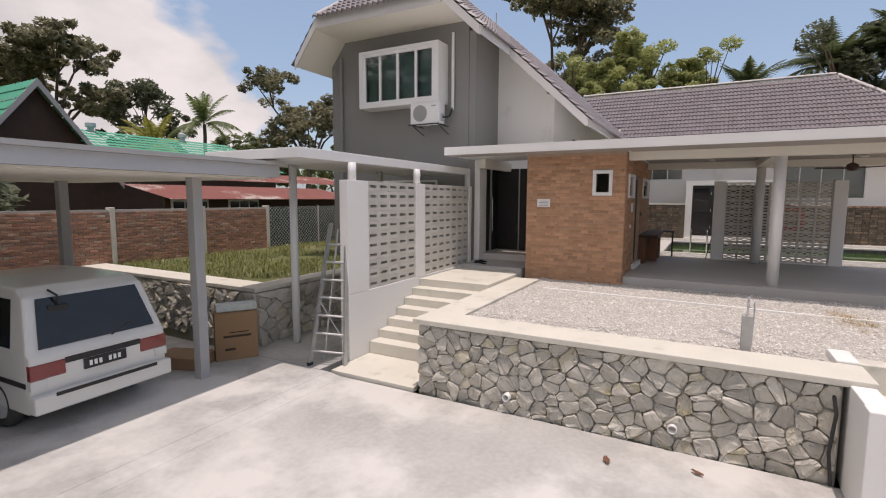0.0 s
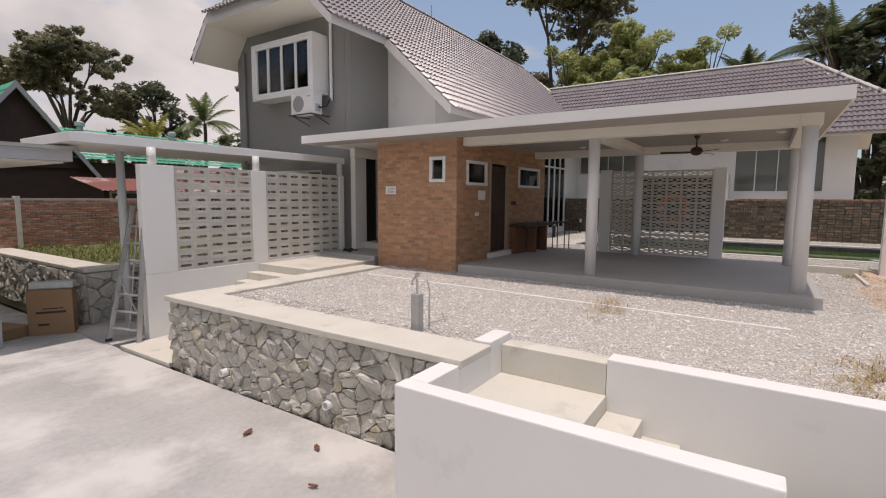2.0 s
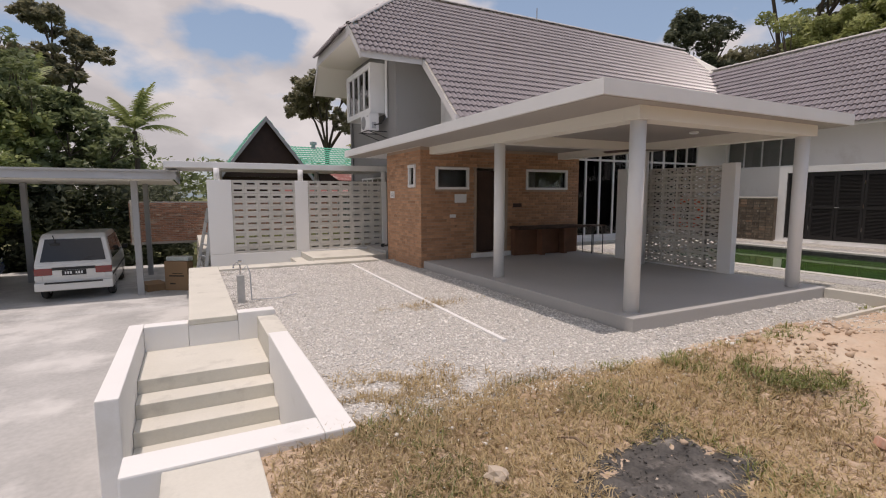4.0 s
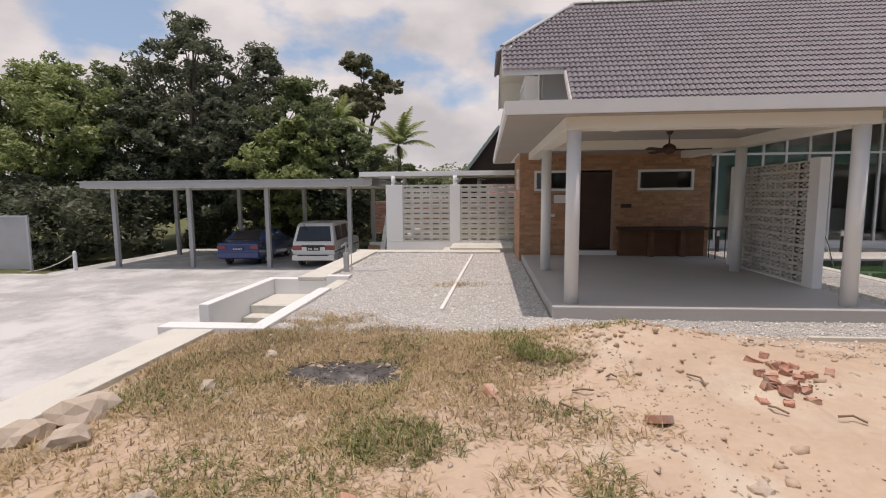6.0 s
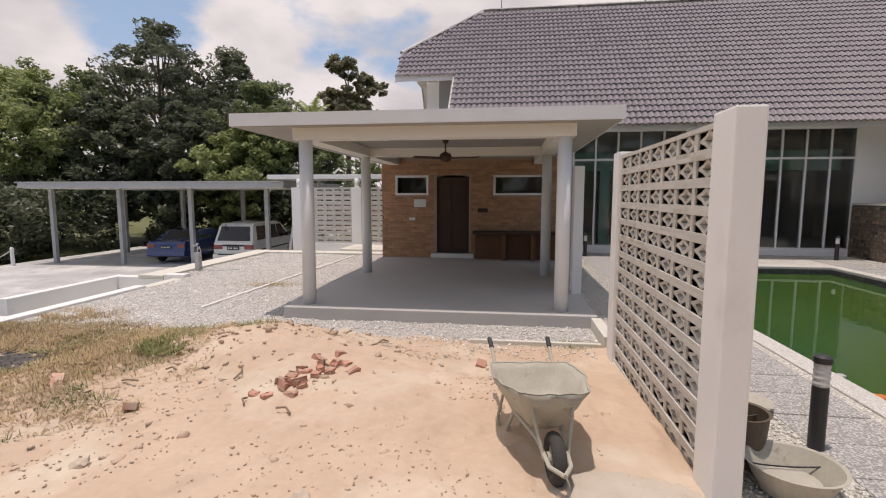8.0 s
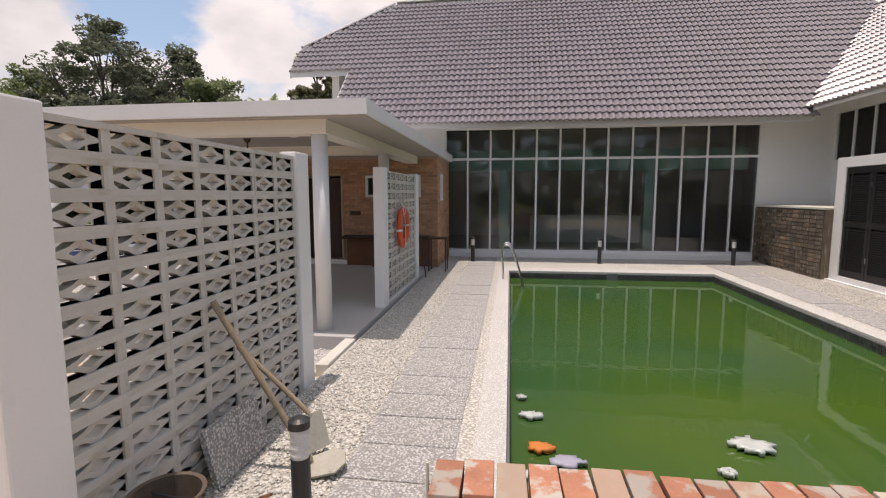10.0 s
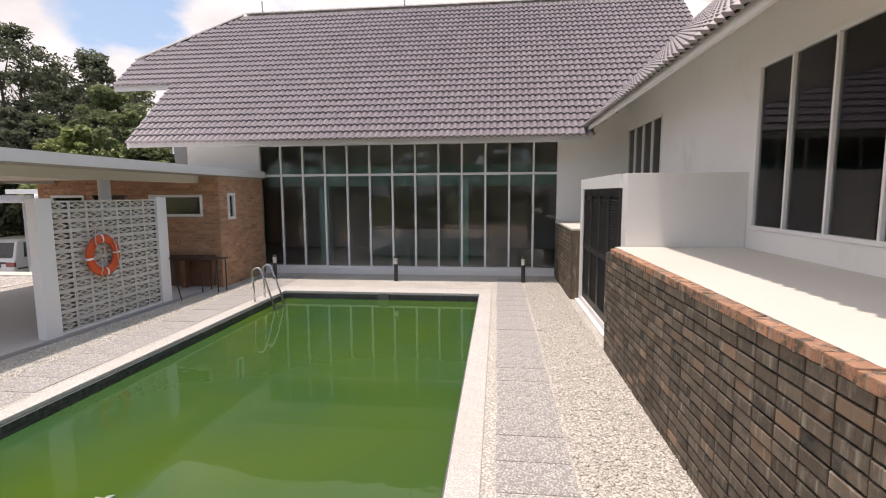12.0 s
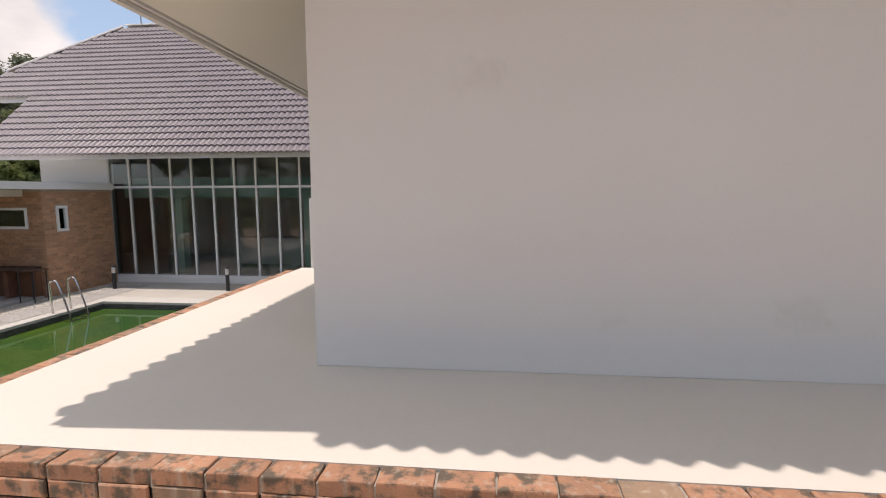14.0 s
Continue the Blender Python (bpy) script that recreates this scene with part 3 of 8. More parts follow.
# ---- pool and deck ----
PX0, PX1, PY0, PY1 = 6.52, 11.08, -2.88, 5.84
deck = empty("pool_deck", (0, 0, 0), "pebble-washed pool deck with grey aggregate slabs", "deck", kind="structure")
part("pebble_field", box(4.66, -4.3, -0.05, PX0 - 0.24, 8.42, DECK - 0.012), M["pebble"], deck)
part("pebble_field", box(PX1 + 0.27, -4.3, -0.05, 13.12, 8.42, DECK - 0.012), M["pebble"], deck)
part("pebble_field", box(PX0 - 0.24, PY1 + 0.50, -0.05, PX1 + 0.27, 8.42, DECK - 0.012), M["pebble"], deck)
part("pebble_field", box(PX0 - 0.24, -4.3, -0.05, PX1 + 0.27, PY0 - 0.34, DECK - 0.012), M["pebble"], deck)
for x0, x1, y0, y1 in ((5.46, 6.17, -4.2, 8.2), (11.47, 12.10, -4.2, 8.2)):
    me = None
    y = y0
    while y + 0.44 < y1:
        if me is None:
            bm = box(0, 0, -0.04, x1 - x0, 0.435, 0.0, 0.006)
            me = bpy.data.meshes.new("deck_slab")
            bm.to_mesh(me)
            bm.free()
        ob = link("deck_slab", me, M["pebble_slab"], deck)
        ob.location = (x0 + random.uniform(-0.008, 0.008), y, DECK - 0.004 + random.uniform(-0.004, 0.004))
        ob.rotation_euler.z = random.uniform(-0.006, 0.006)
        y += 0.45

pool = empty("swimming_pool", (0, 0, 0), "rectangular swimming pool full of cloudy green water", "pool", kind="structure")
for x0, y0, x1, y1 in ((PX0 - 0.24, PY0 - 0.34, PX0, PY1 + 0.50), (PX1, PY0 - 0.34, PX1 + 0.27, PY1 + 0.50),
                       (PX0, PY1, PX1, PY1 + 0.50), (PX0, PY0 - 0.34, PX1, PY0)):
    part("coping", box(x0, y0, DECK - 0.045, x1, y1, DECK + 0.008, 0.01), M["pool_coping"], pool, "pale pebble-washed coping")

# small dark mosaic band below the coping
M["mosaic"] = material("dark_mosaic", (0.10, 0.10, 0.10), (0.045, 0.046, 0.05), 0.3, 8, 60, 0.8, 0.02, per_piece=0.4)
M["grout"] = material("pool_grout", (0.17, 0.175, 0.18), (0.12, 0.125, 0.13), 0.8, 8, 60, 0.8, 0.02)
for x0, y0, x1, y1 in ((PX0 - 0.1, PY0 - 0.1, PX0 + 0.02, PY1 + 0.1), (PX1 - 0.02, PY0 - 0.1, PX1 + 0.1, PY1 + 0.1),
                       (PX0 + 0.02, PY1 - 0.02, PX1 - 0.02, PY1 + 0.1), (PX0 + 0.02, PY0 - 0.1, PX1 - 0.02, PY0 + 0.02)):
    part("pool_wall", box(x0, y0, -1.0, x1, y1, DECK - 0.047), M["grout"], pool)
mosaic = bmesh.new()
s = 0.045
for row in range(4):
    z1 = DECK - 0.050 - row * 0.05
    for i in range(int((PY1 - PY0) / 0.05)):
        y = PY0 + 0.03 + i * 0.05
        add_box(mosaic, PX0 + 0.019, y, z1 - s, PX0 + 0.024, y + s, z1)
        add_box(mosaic, PX1 - 0.024, y, z1 - s, PX1 - 0.019, y + s, z1)
    for i in range(int((PX1 - PX0) / 0.05) - 1):
        x = PX0 + 0.03 + i * 0.05
        add_box(mosaic, x, PY1 - 0.024, z1 - s, x + s, PY1 - 0.019, z1)
ob = part("mosaic_band", mosaic, M["mosaic"], pool, "dark grey mosaic tiles at the water line")
ob["kind"] = "stuff"

wm = bpy.data.materials.new("green_water")
wm.use_nodes = True
n, k = wm.node_tree.nodes, wm.node_tree.links
b = n["Principled BSDF"]
tc = n.new("ShaderNodeTexCoord")
no = n.new("ShaderNodeTexNoise")
no.inputs["Scale"].default_value = 0.35
no.inputs["Detail"].default_value = 3
k.new(tc.outputs["Object"], no.inputs["Vector"])
ra = n.new("ShaderNodeValToRGB")
ra.color_ramp.elements[0].color = (0.030, 0.088, 0.032, 1)
ra.color_ramp.elements[0].position = 0.3
ra.color_ramp.elements[1].color = (0.058, 0.112, 0.014, 1)
ra.color_ramp.elements[1].position = 0.7
k.new(no.outputs["Fac"], ra.inputs["Fac"])
k.new(ra.outputs["Color"], b.inputs["Base Color"])
b.inputs["Roughness"].default_value = 0.03
b.inputs["IOR"].default_value = 1.33
rip = n.new("ShaderNodeTexNoise")
rip.inputs["Scale"].default_value = 2.6
rip.inputs["Detail"].default_value = 2
k.new(tc.outputs["Object"], rip.inputs["Vector"])
bp = n.new("ShaderNodeBump")
bp.inputs["Strength"].default_value = 0.10
bp.inputs["Distance"].default_value = 0.02
k.new(rip.outputs["Fac"], bp.inputs["Height"])
k.new(bp.outputs["Normal"], b.inputs["Normal"])
part("water", box(PX0 + 0.02, PY0 + 0.02, -0.6, PX1 - 0.02, PY1 - 0.02, -0.035), wm, pool, "still, cloudy green pool water")

# ---- house ----
house = empty("house", (0, 0, 0), "white and grey two-storey house with a steep tiled roof", "house")
WX, SY = 14.84, 8.49          # wing wall and glazed wall planes
GX0, GX1, GZ0, GZ1 = 4.66, 13.08, 0.30, 3.80
# south wall with the large glazed opening
part("wall", wall_run((2.5, SY), (WX, SY), -0.1, 4.72, 0.22, [(GX0 - 2.5, GX1 - 2.5, GZ0, GZ1)]), M["white"], house, "white plastered garden wall of the house")
ret = bmesh.new()
rp = [(SY + 0.222, -0.1), (10.15, -0.1), (10.15, EAVE_Z + SLOPE * (10.15 - EAVE_Y) - 0.17), (SY + 0.222, EAVE_Z + SLOPE * (SY + 0.222 - EAVE_Y) - 0.17)]
lo = [ret.verts.new((2.5, y, z)) for y, z in rp]
hi = [ret.verts.new((2.72, y, z)) for y, z in rp]
ret.faces.new(lo)
ret.faces.new(hi[::-1])
for i in range(4):
    ret.faces.new((lo[i], hi[i], hi[(i + 1) % 4], lo[(i + 1) % 4]))
bmesh.ops.recalc_face_normals(ret, faces=ret.faces)
part("wall", ret, M["white"], house)
# grey upper block with the bay window
part("wall", wall_run((0.95, 10.15), (2.5, 10.15), -0.1, 6.2, 0.2), M["grey_wall"], house, "grey painted wall")
gable = bmesh.new()
gy = [(10.36, -0.1), (15.0, -0.1), (15.0, 5.9), (14.35, 6.72), (10.72, 6.72), (10.36, 6.40)]
lo = [gable.verts.new((0.95, y, z)) for y, z in gy]
hi = [gable.verts.new((1.15, y, z)) for y, z in gy]
gable.faces.new(lo)
gable.faces.new(hi[::-1])
for i in range(len(gy)):
    gable.faces.new((lo[i], hi[i], hi[(i + 1) % len(gy)], lo[(i + 1) % len(gy)]))
bmesh.ops.recalc_face_normals(gable, faces=gable.faces)
part("wall", gable, M["grey_wall"], house, "grey painted gable wall")
part("wall", box(1.152, 14.8, -0.1, 16.0, 15.0, 5.6), M["white"], house)
part("plinth", box(GX0 - 0.3, SY - 0.06, 0.0, WX, SY - 0.002, 0.27, 0.008), M["white"], house)

# wing
WY0 = -1.93
w_holes = [(SY - 8.42, SY - 5.72, 2.75, 4.02), (SY - 1.96, SY + 1.03, 1.90, 4.02)]
wing = wall_run((WX, SY - 0.002), (WX, WY0), 0.0, 4.86, 0.22, w_holes)
part("wall", wing, M["white"], house, "white plastered wall of the wing")
part("wall", wall_run((WX + 0.222, WY0), (19.6, WY0), 0.0, 5.0, 0.22), M["white"], house)
part("wall", box(19.4, WY0 + 0.222, 0.0, 19.6, 14.8, 4.6), M["white"], house)
# floors and dim inside
M["teal"] = material("teal_paint", (0.42, 0.63, 0.56), (0.37, 0.56, 0.50), 0.6, 1.0, 30, 0.8, 0.0)
part("inner_beam", box(GX0, SY + 0.6, 2.62, GX1, SY + 0.9, 3.22), M["teal"], house, "teal painted beam")
for x in (6.2, 10.35):
    part("inner_column", box(x, SY + 0.6, 0.36, x + 0.3, SY + 0.9, 2.618), M["teal"], house, "teal painted column")
part("inner_counter", box(7.2, 10.8, 0.36, 11.2, 11.5, 1.25, 0.02), M["room"], house)
part("inner_floor", box(1.2, SY + 0.23, 0.1, 20.3, 14.7, 0.36), M["room"], house)
part("inner_wall", box(3.0, 13.2, 0.36, 20.0, 13.35, 4.6), M["room"], house)
part("inner_ceiling", box(2.8, SY + 0.23, 4.3, 14.7, 14.7, 4.4), M["room"], house)
part("inner_wall", box(14.72, SY + 0.24, 0.36, 14.8, 13.1, 4.3), M["room"], house)
part("inner_wall", box(16.8, WY0 + 0.3, 1.5, 16.9, 8.2, 4.5), M["room"], house)

# glazed wall
gw = part("glazed_wall", box(GX0, SY + 0.02, GZ0, GX1, SY + 0.1, GZ0 + 0.05), M["frame"], house, "tall white-framed glass wall")
part("frame_rail", box(GX0, SY + 0.02, GZ1 - 0.05, GX1, SY + 0.1, GZ1), M["frame"], gw)
part("frame_rail", box(GX0, SY + 0.015, 2.90, GX1, SY + 0.1, 2.965), M["frame"], gw)
NP = 13
pw = (GX1 - GX0) / NP
for i in range(NP + 1):
    x = GX0 + pw * i
    half = 0.028
    x0, x1 = max(GX0, x - half), min(GX1, x + half)
    part("mullion", box(x0, SY + 0.012, GZ0 + 0.05, x1, SY + 0.11, GZ1 - 0.05, 0.004), M["frame"], gw)
for i in range(NP):
    xa, xb = GX0 + pw * i + 0.028, GX0 + pw * (i + 1) - 0.028
    for za, zb in ((GZ0 + 0.05, 2.90), (2.965, GZ1 - 0.05)):
        p = part("pane", box(xa, SY + 0.05, za, xb, SY + 0.058, zb), M["glass"], gw)
        p.visible_shadow = False


# backs the wing panes; its grey replaces their pale reflections
M["reflex_panel"] = material("reflection_grey", (0.44, 0.43, 0.40), (0.36, 0.35, 0.33), 0.85, 2, 40, 0.8, 0.05)


def window(name, parent, axis, plane, a0, a1, z0, z1, lights, out=-1, bar=0.06, depth=0.12, label="", proud=0.02, reflex_panel=False):
    """A framed window with upright panes. axis 'x': it lies in the plane x = plane and runs along y; out is the side that faces outdoors."""
    def b3(a, b, za, zb, d0, d1, bev=0.0):
        lo, hi = sorted((plane + out * d0, plane + out * d1))
        if axis == "x":
            return box(lo, a, za, hi, b, zb, bev)
        return box(a, lo, za, b, hi, zb, bev)
    fr = part(name, b3(a0, a1, z0, z0 + bar, -depth, proud, 0.004), M["frame"], parent, label)
    part("frame_head", b3(a0, a1, z1 - bar, z1, -depth, proud, 0.004), M["frame"], fr)
    step = (a1 - a0) / lights
    for i in range(lights + 1):
        c = a0 + step * i
        w = bar if i in (0, lights) else bar * 0.75
        l, r = (c, c + w) if i == 0 else (c - w, c) if i == lights else (c - w / 2, c + w / 2)
        part("frame_post", b3(l, r, z0 + bar, z1 - bar, -depth, proud - 0.006, 0.004), M["frame"], fr)
    for i in range(lights):
        p = part("pane", b3(a0 + step * i + bar * 0.4, a0 + step * (i + 1) - bar * 0.4, z0 + bar, z1 - bar, -depth * 0.5, -depth * 0.5 + 0.006), M["glass_dark"], fr)
        p.visible_shadow = False
    # added grey panel, no roller blind: paints the reflected grey of the panes
    if reflex_panel:
        part("reflex_panel", b3(a0 + 0.01, a1 - 0.01, z0 + 0.01, z1 - 0.01, -depth - 0.05, -depth - 0.04), M["reflex_panel"], fr, "grey panel standing in for reflections in the glass")
    return fr


window("window", house, "x", WX, 5.72, 8.42, 2.75, 4.02, 4, bar=0.05, depth=0.06, reflex_panel=True, label="white four-light window")
window("window", house, "x", WX, -1.03, 1.96, 1.90, 4.02, 4, bar=0.05, depth=0.06, reflex_panel=True, label="tall white four-light window")

# upper bay window standing proud of the grey wall
bay = part("bay_window", box(0.40, 10.98, 4.36, 0.949, 13.55, 4.44, 0.01), M["white_trim"], house, "white box window standing out from the wall")
part("bay_head", box(0.40, 10.98, 5.84, 0.949, 13.55, 5.92, 0.01), M["white_trim"], bay)
part("bay_cheek", box(0.40, 10.98, 4.44, 0.949, 11.10, 5.84), M["white_trim"], bay)
part("bay_cheek", box(0.40, 13.43, 4.44, 0.949, 13.55, 5.84), M["white_trim"], bay)
part("bay_back", box(0.60, 11.10, 4.44, 0.615, 13.43, 5.84), M["curtain"], bay, "teal curtain")
window("bay_sash", bay, "x", 0.43, 11.10, 13.43, 4.44, 5.84, 4, depth=0.06, bar=0.09)
part("downpipe", tube([(0.88, 10.80, 6.2), (0.88, 10.80, 4.2)], 0.04), M["white_trim"], house)
part("downpipe", tube([(0.88, 14.6, 6.0), (0.88, 14.6, 0.1)], 0.05), M["grey_wall"], house)


# ---- roofs ----
TILE_W, TILE_L = 0.33, 0.29


def tile_points(u0, v0, lift=0.0):
    """One double-roll roof tile: corner points in (along eave, up slope, off the slope)."""
    rows = []
    for v, h in ((-0.012, 0.0), (-0.012, 0.052), (TILE_L + 0.02, 0.004)):
        row = []
        for i in range(13):
            f = i / 12
            wave = 0.060 * abs(math.sin(2 * math.pi * f)) ** 1.35
            row.append((u0 + f * TILE_W, v0 + v - (0.5 * wave if v < 0 else 0.0), (h + wave if h or v > 0 else wave - 0.004) + lift))
        rows.append(row)
    return rows


def tile_field(name, origin, along, up, inside, parent, label, courses, columns, singles=(), lap=0.15):
    """Courses of tiles on a slope. inside(u, v) says where the slope is; singles picks the courses whose tiles stand alone."""
    a, s = Vector(along).normalized(), Vector(up).normalized()
    off = a.cross(s)
    if off.z < 0:
        off = -off
    o = Vector(origin)
    verts, faces = [], []
    flip = a.cross(s).dot(off) < 0
    base = tile_points(0, 0)
    tv = [a * p[0] + s * p[1] + off * p[2] for row in base for p in row]
    tf = [(r * 13 + i, r * 13 + i + 1, (r + 1) * 13 + i + 1, (r + 1) * 13 + i) for r in range(2) for i in range(12)]
    if flip:
        tf = [f[::-1] for f in tf]
    me = bpy.data.meshes.new("roof_tile")
    me.from_pydata([tuple(v) for v in tv], [], tf)
    me.update()
    for c in range(courses):
        for j in range(columns):
            u, v = j * TILE_W, c * TILE_L
            if not inside(u + TILE_W / 2, v + TILE_L / 2):
                continue
            at = o + a * u + s * (v - lap)
            if c in singles:
                ob = link("roof_tile", me, M["roof"], parent)
                ob.location = at + off * random.uniform(-0.001, 0.003)
            else:
                k0 = len(verts)
                d = at + off * random.uniform(-0.001, 0.003)
                verts.extend(tuple(p + d) for p in tv)
                faces.extend(tuple(k0 + i for i in f) for f in tf)
    ob = data_part(name, verts, faces, M["roof"], parent, label)
    ob["kind"] = "stuff"
    return ob


ROOF_T = 0.16
XW, XL = -0.41, 1.52          # west verge of the upper part, of the lower part
TIP_Y = 9.46                  # where the verge steps
CLIP_Y = 10.48                # foot of the clipped gable
XV = 13.72                    # wing eave
WEZ = 4.08                    # wing eave height
WING_RX = XV + (7.48 - WEZ) / SLOPE
WING_Y0 = WY0 - 1.09
HIP_Y = -0.17
WCLIP_Z = 5.12


def on_s(x, y):
    return (x, y, EAVE_Z + SLOPE * (y - EAVE_Y))


RIDGE_X0 = 2.31
VAL_T = (WING_RX, EAVE_Y + (7.48 - EAVE_Z) / SLOPE)
roof = part("roof", plate([on_s(XL, EAVE_Y), on_s(XV, EAVE_Y), on_s(*VAL_T), (19.5, VAL_T[1], 7.48), (17.5, RIDGE_Y, RIDGE_Z), (RIDGE_X0, RIDGE_Y, RIDGE_Z),
                           on_s(XW, CLIP_Y), on_s(XW, TIP_Y), on_s(XL, TIP_Y)], ROOF_T), M["cream"], house, "steep roof of mauve-grey concrete tiles")
NS = 1.26
NT_Y = 15.2
nz = lambda y: RIDGE_Z - NS * (y - RIDGE_Y)
CLIP_Z = EAVE_Z + SLOPE * (CLIP_Y - EAVE_Y)
NCLIP_Y = RIDGE_Y + (RIDGE_Z - CLIP_Z) / NS
part("roof_back", plate([(RIDGE_X0, RIDGE_Y, RIDGE_Z), (17.5, RIDGE_Y, RIDGE_Z), (17.5, NT_Y, nz(NT_Y)), (XW, NT_Y, nz(NT_Y)), (XW, NCLIP_Y, CLIP_Z)], ROOF_T), M["cream"], roof)
part("eave_soffit", box(XW + 0.02, 10.37, 6.46, 0.948, 14.44, 6.50), M["cream"], roof, "cream boarded soffit")
part("roof_clip", plate([(RIDGE_X0, RIDGE_Y, RIDGE_Z), (XW, NCLIP_Y, CLIP_Z), (XW, CLIP_Y, CLIP_Z)], ROOF_T), M["cream"], roof)
sl = math.hypot(1, SLOPE)
up_s = Vector((0, 1, SLOPE))


def in_main(u, v):
    x, y = XW + u, EAVE_Y + v / sl
    if y > RIDGE_Y - 0.05 or x > 17.3:
        return False
    if y < TIP_Y and x < XL:
        return False
    if y > CLIP_Y and x < XW + (y - CLIP_Y) / (RIDGE_Y - CLIP_Y) * (RIDGE_X0 - XW) - 0.05:
        return False
    return x < XV + (y - EAVE_Y) - 0.12


tile_field("roof_tiles", (XW, EAVE_Y, EAVE_Z + 0.005), (1, 0, 0), up_s, in_main, roof, "mauve-grey double-roll tiles", 26, 54, singles=range(0, 6))
d_clip = Vector((RIDGE_X0 - XW, 0, RIDGE_Z - CLIP_Z))


def in_clip(u, v):
    f = v / d_clip.length
    y = NCLIP_Y - u
    return f < 0.97 and y < NCLIP_Y + f * (RIDGE_Y - NCLIP_Y) and y > CLIP_Y + f * (RIDGE_Y - CLIP_Y)


tile_field("roof_tiles", (XW, NCLIP_Y, CLIP_Z + 0.005), (0, -1, 0), d_clip, in_clip, roof, "", 14, 14)


def in_north(u, v):
    y = NT_Y - v / math.hypot(1, NS)
    return y > RIDGE_Y + 0.03 and (y > NCLIP_Y or u > (NCLIP_Y - y) / (NCLIP_Y - RIDGE_Y) * (RIDGE_X0 - XW))


tile_field("roof_tiles", (XW, NT_Y, nz(NT_Y) + 0.005), (1, 0, 0), (0, -1, NS), in_north, roof, "", 15, 54)

# wing roof with a clipped gable end
EX = 2 * WING_RX - XV
WCX = XV + (WCLIP_Z - WEZ) / SLOPE
wz = lambda x: WEZ + SLOPE * (x - XV)
wroof = part("wing_roof", plate([(XV, WING_Y0, WEZ), (WCX, WING_Y0, WCLIP_Z), (WING_RX, HIP_Y, 7.48), (WING_RX, VAL_T[1] + 0.2, 7.48), (XV, EAVE_Y, WEZ)], 0.13), M["cream"], house, "tiled roof of the wing with a clipped gable")
part("gable_clip", plate([(WCX, WING_Y0, WCLIP_Z), (2 * WING_RX - WCX, WING_Y0, WCLIP_Z), (WING_RX, HIP_Y, 7.48)], 0.13), M["cream"], wroof)
part("far_slope", plate([(EX, WING_Y0, WEZ), (EX, 13.0, WEZ), (WING_RX, 13.0, 7.48), (WING_RX, HIP_Y, 7.48), (2 * WING_RX - WCX, WING_Y0, WCLIP_Z)], 0.13), M["cream"], wroof)
bm = bmesh.new()
gable = [(WX + 0.003, 1.637), (2 * WING_RX - WX, 1.637), (2 * WING_RX - WX, wz(WX) - 0.16), (2 * WING_RX - WCX, WCLIP_Z - 0.2), (WCX, WCLIP_Z - 0.2), (WX + 0.003, wz(WX) - 0.16)]
g0 = [bm.verts.new((x, WY0 - 0.004, z)) for x, z in gable]
g1 = [bm.verts.new((x, WY0 + 0.15, z)) for x, z in gable]
bm.faces.new(g0)
bm.faces.new(g1[::-1])
for i in range(6):
    bm.faces.new((g0[i], g1[i], g1[(i + 1) % 6], g0[(i + 1) % 6]))
bmesh.ops.recalc_face_normals(bm, faces=bm.faces)
part("gable_wall", bm, M["white"], house, "white gable wall under the clipped roof end")


def in_wing(u, v):
    y, f = EAVE_Y + 4.2 - u, v / sl
    if y > EAVE_Y + f or y < WING_Y0 or v > (WING_RX - XV) * sl - 0.05:
        return False
    x = XV + f
    return x < WCX or y > WING_Y0 + (x - WCX) / (WING_RX - WCX) * (HIP_Y - WING_Y0) - 0.05


tile_field("roof_tiles", (XV, EAVE_Y + 4.2, WEZ + 0.005), (0, -1, 0), (1, 0, SLOPE), in_wing, wroof, "mauve-grey double-roll tiles", 20, 46)
d_wc = Vector((0, HIP_Y - WING_Y0, 7.48 - WCLIP_Z))
tile_field("roof_tiles", (WCX, WING_Y0, WCLIP_Z + 0.005), (1, 0, 0), d_wc,
           lambda u, v: v < d_wc.length and v / d_wc.length * (WING_RX - WCX) < u < 2 * (WING_RX - WCX) - v / d_wc.length * (WING_RX - WCX), wroof, "", 12, 20, lap=0.05)


def ridge_run(p0, p1, parent):
    """Half-round ridge tiles lapped along a line, each with its own edge."""
    a, b = Vector(p0), Vector(p1)
    d = (b - a).normalized()
    side = d.cross(Vector((0, 0, 1))).normalized()
    top = side.cross(d)
    verts, faces = [], []
    count = max(1, int((b - a).length / 0.36))
    for i in range(count):
        s0, s1 = a + d * (i * 0.36), a + d * min((b - a).length, (i + 1) * 0.36 + 0.03)
        k0 = len(verts)
        for base, r in ((s0, 0.105), (s1, 0.125)):
            for j in range(9):
                ang = math.pi * j / 8
                verts.append(tuple(base + side * (math.cos(ang) * r) + top * (math.sin(ang) * r * 0.75 - 0.01)))
        for j in range(8):
            faces.append((k0 + j, k0 + j + 1, k0 + 10 + j, k0 + 9 + j))
        faces.append(tuple(k0 + 9 + j for j in range(9)))
    ob = data_part("ridge_tiles", verts, faces, M["ridge"], parent, "pale half-round ridge tiles")
    ob["kind"] = "stuff"
    return ob


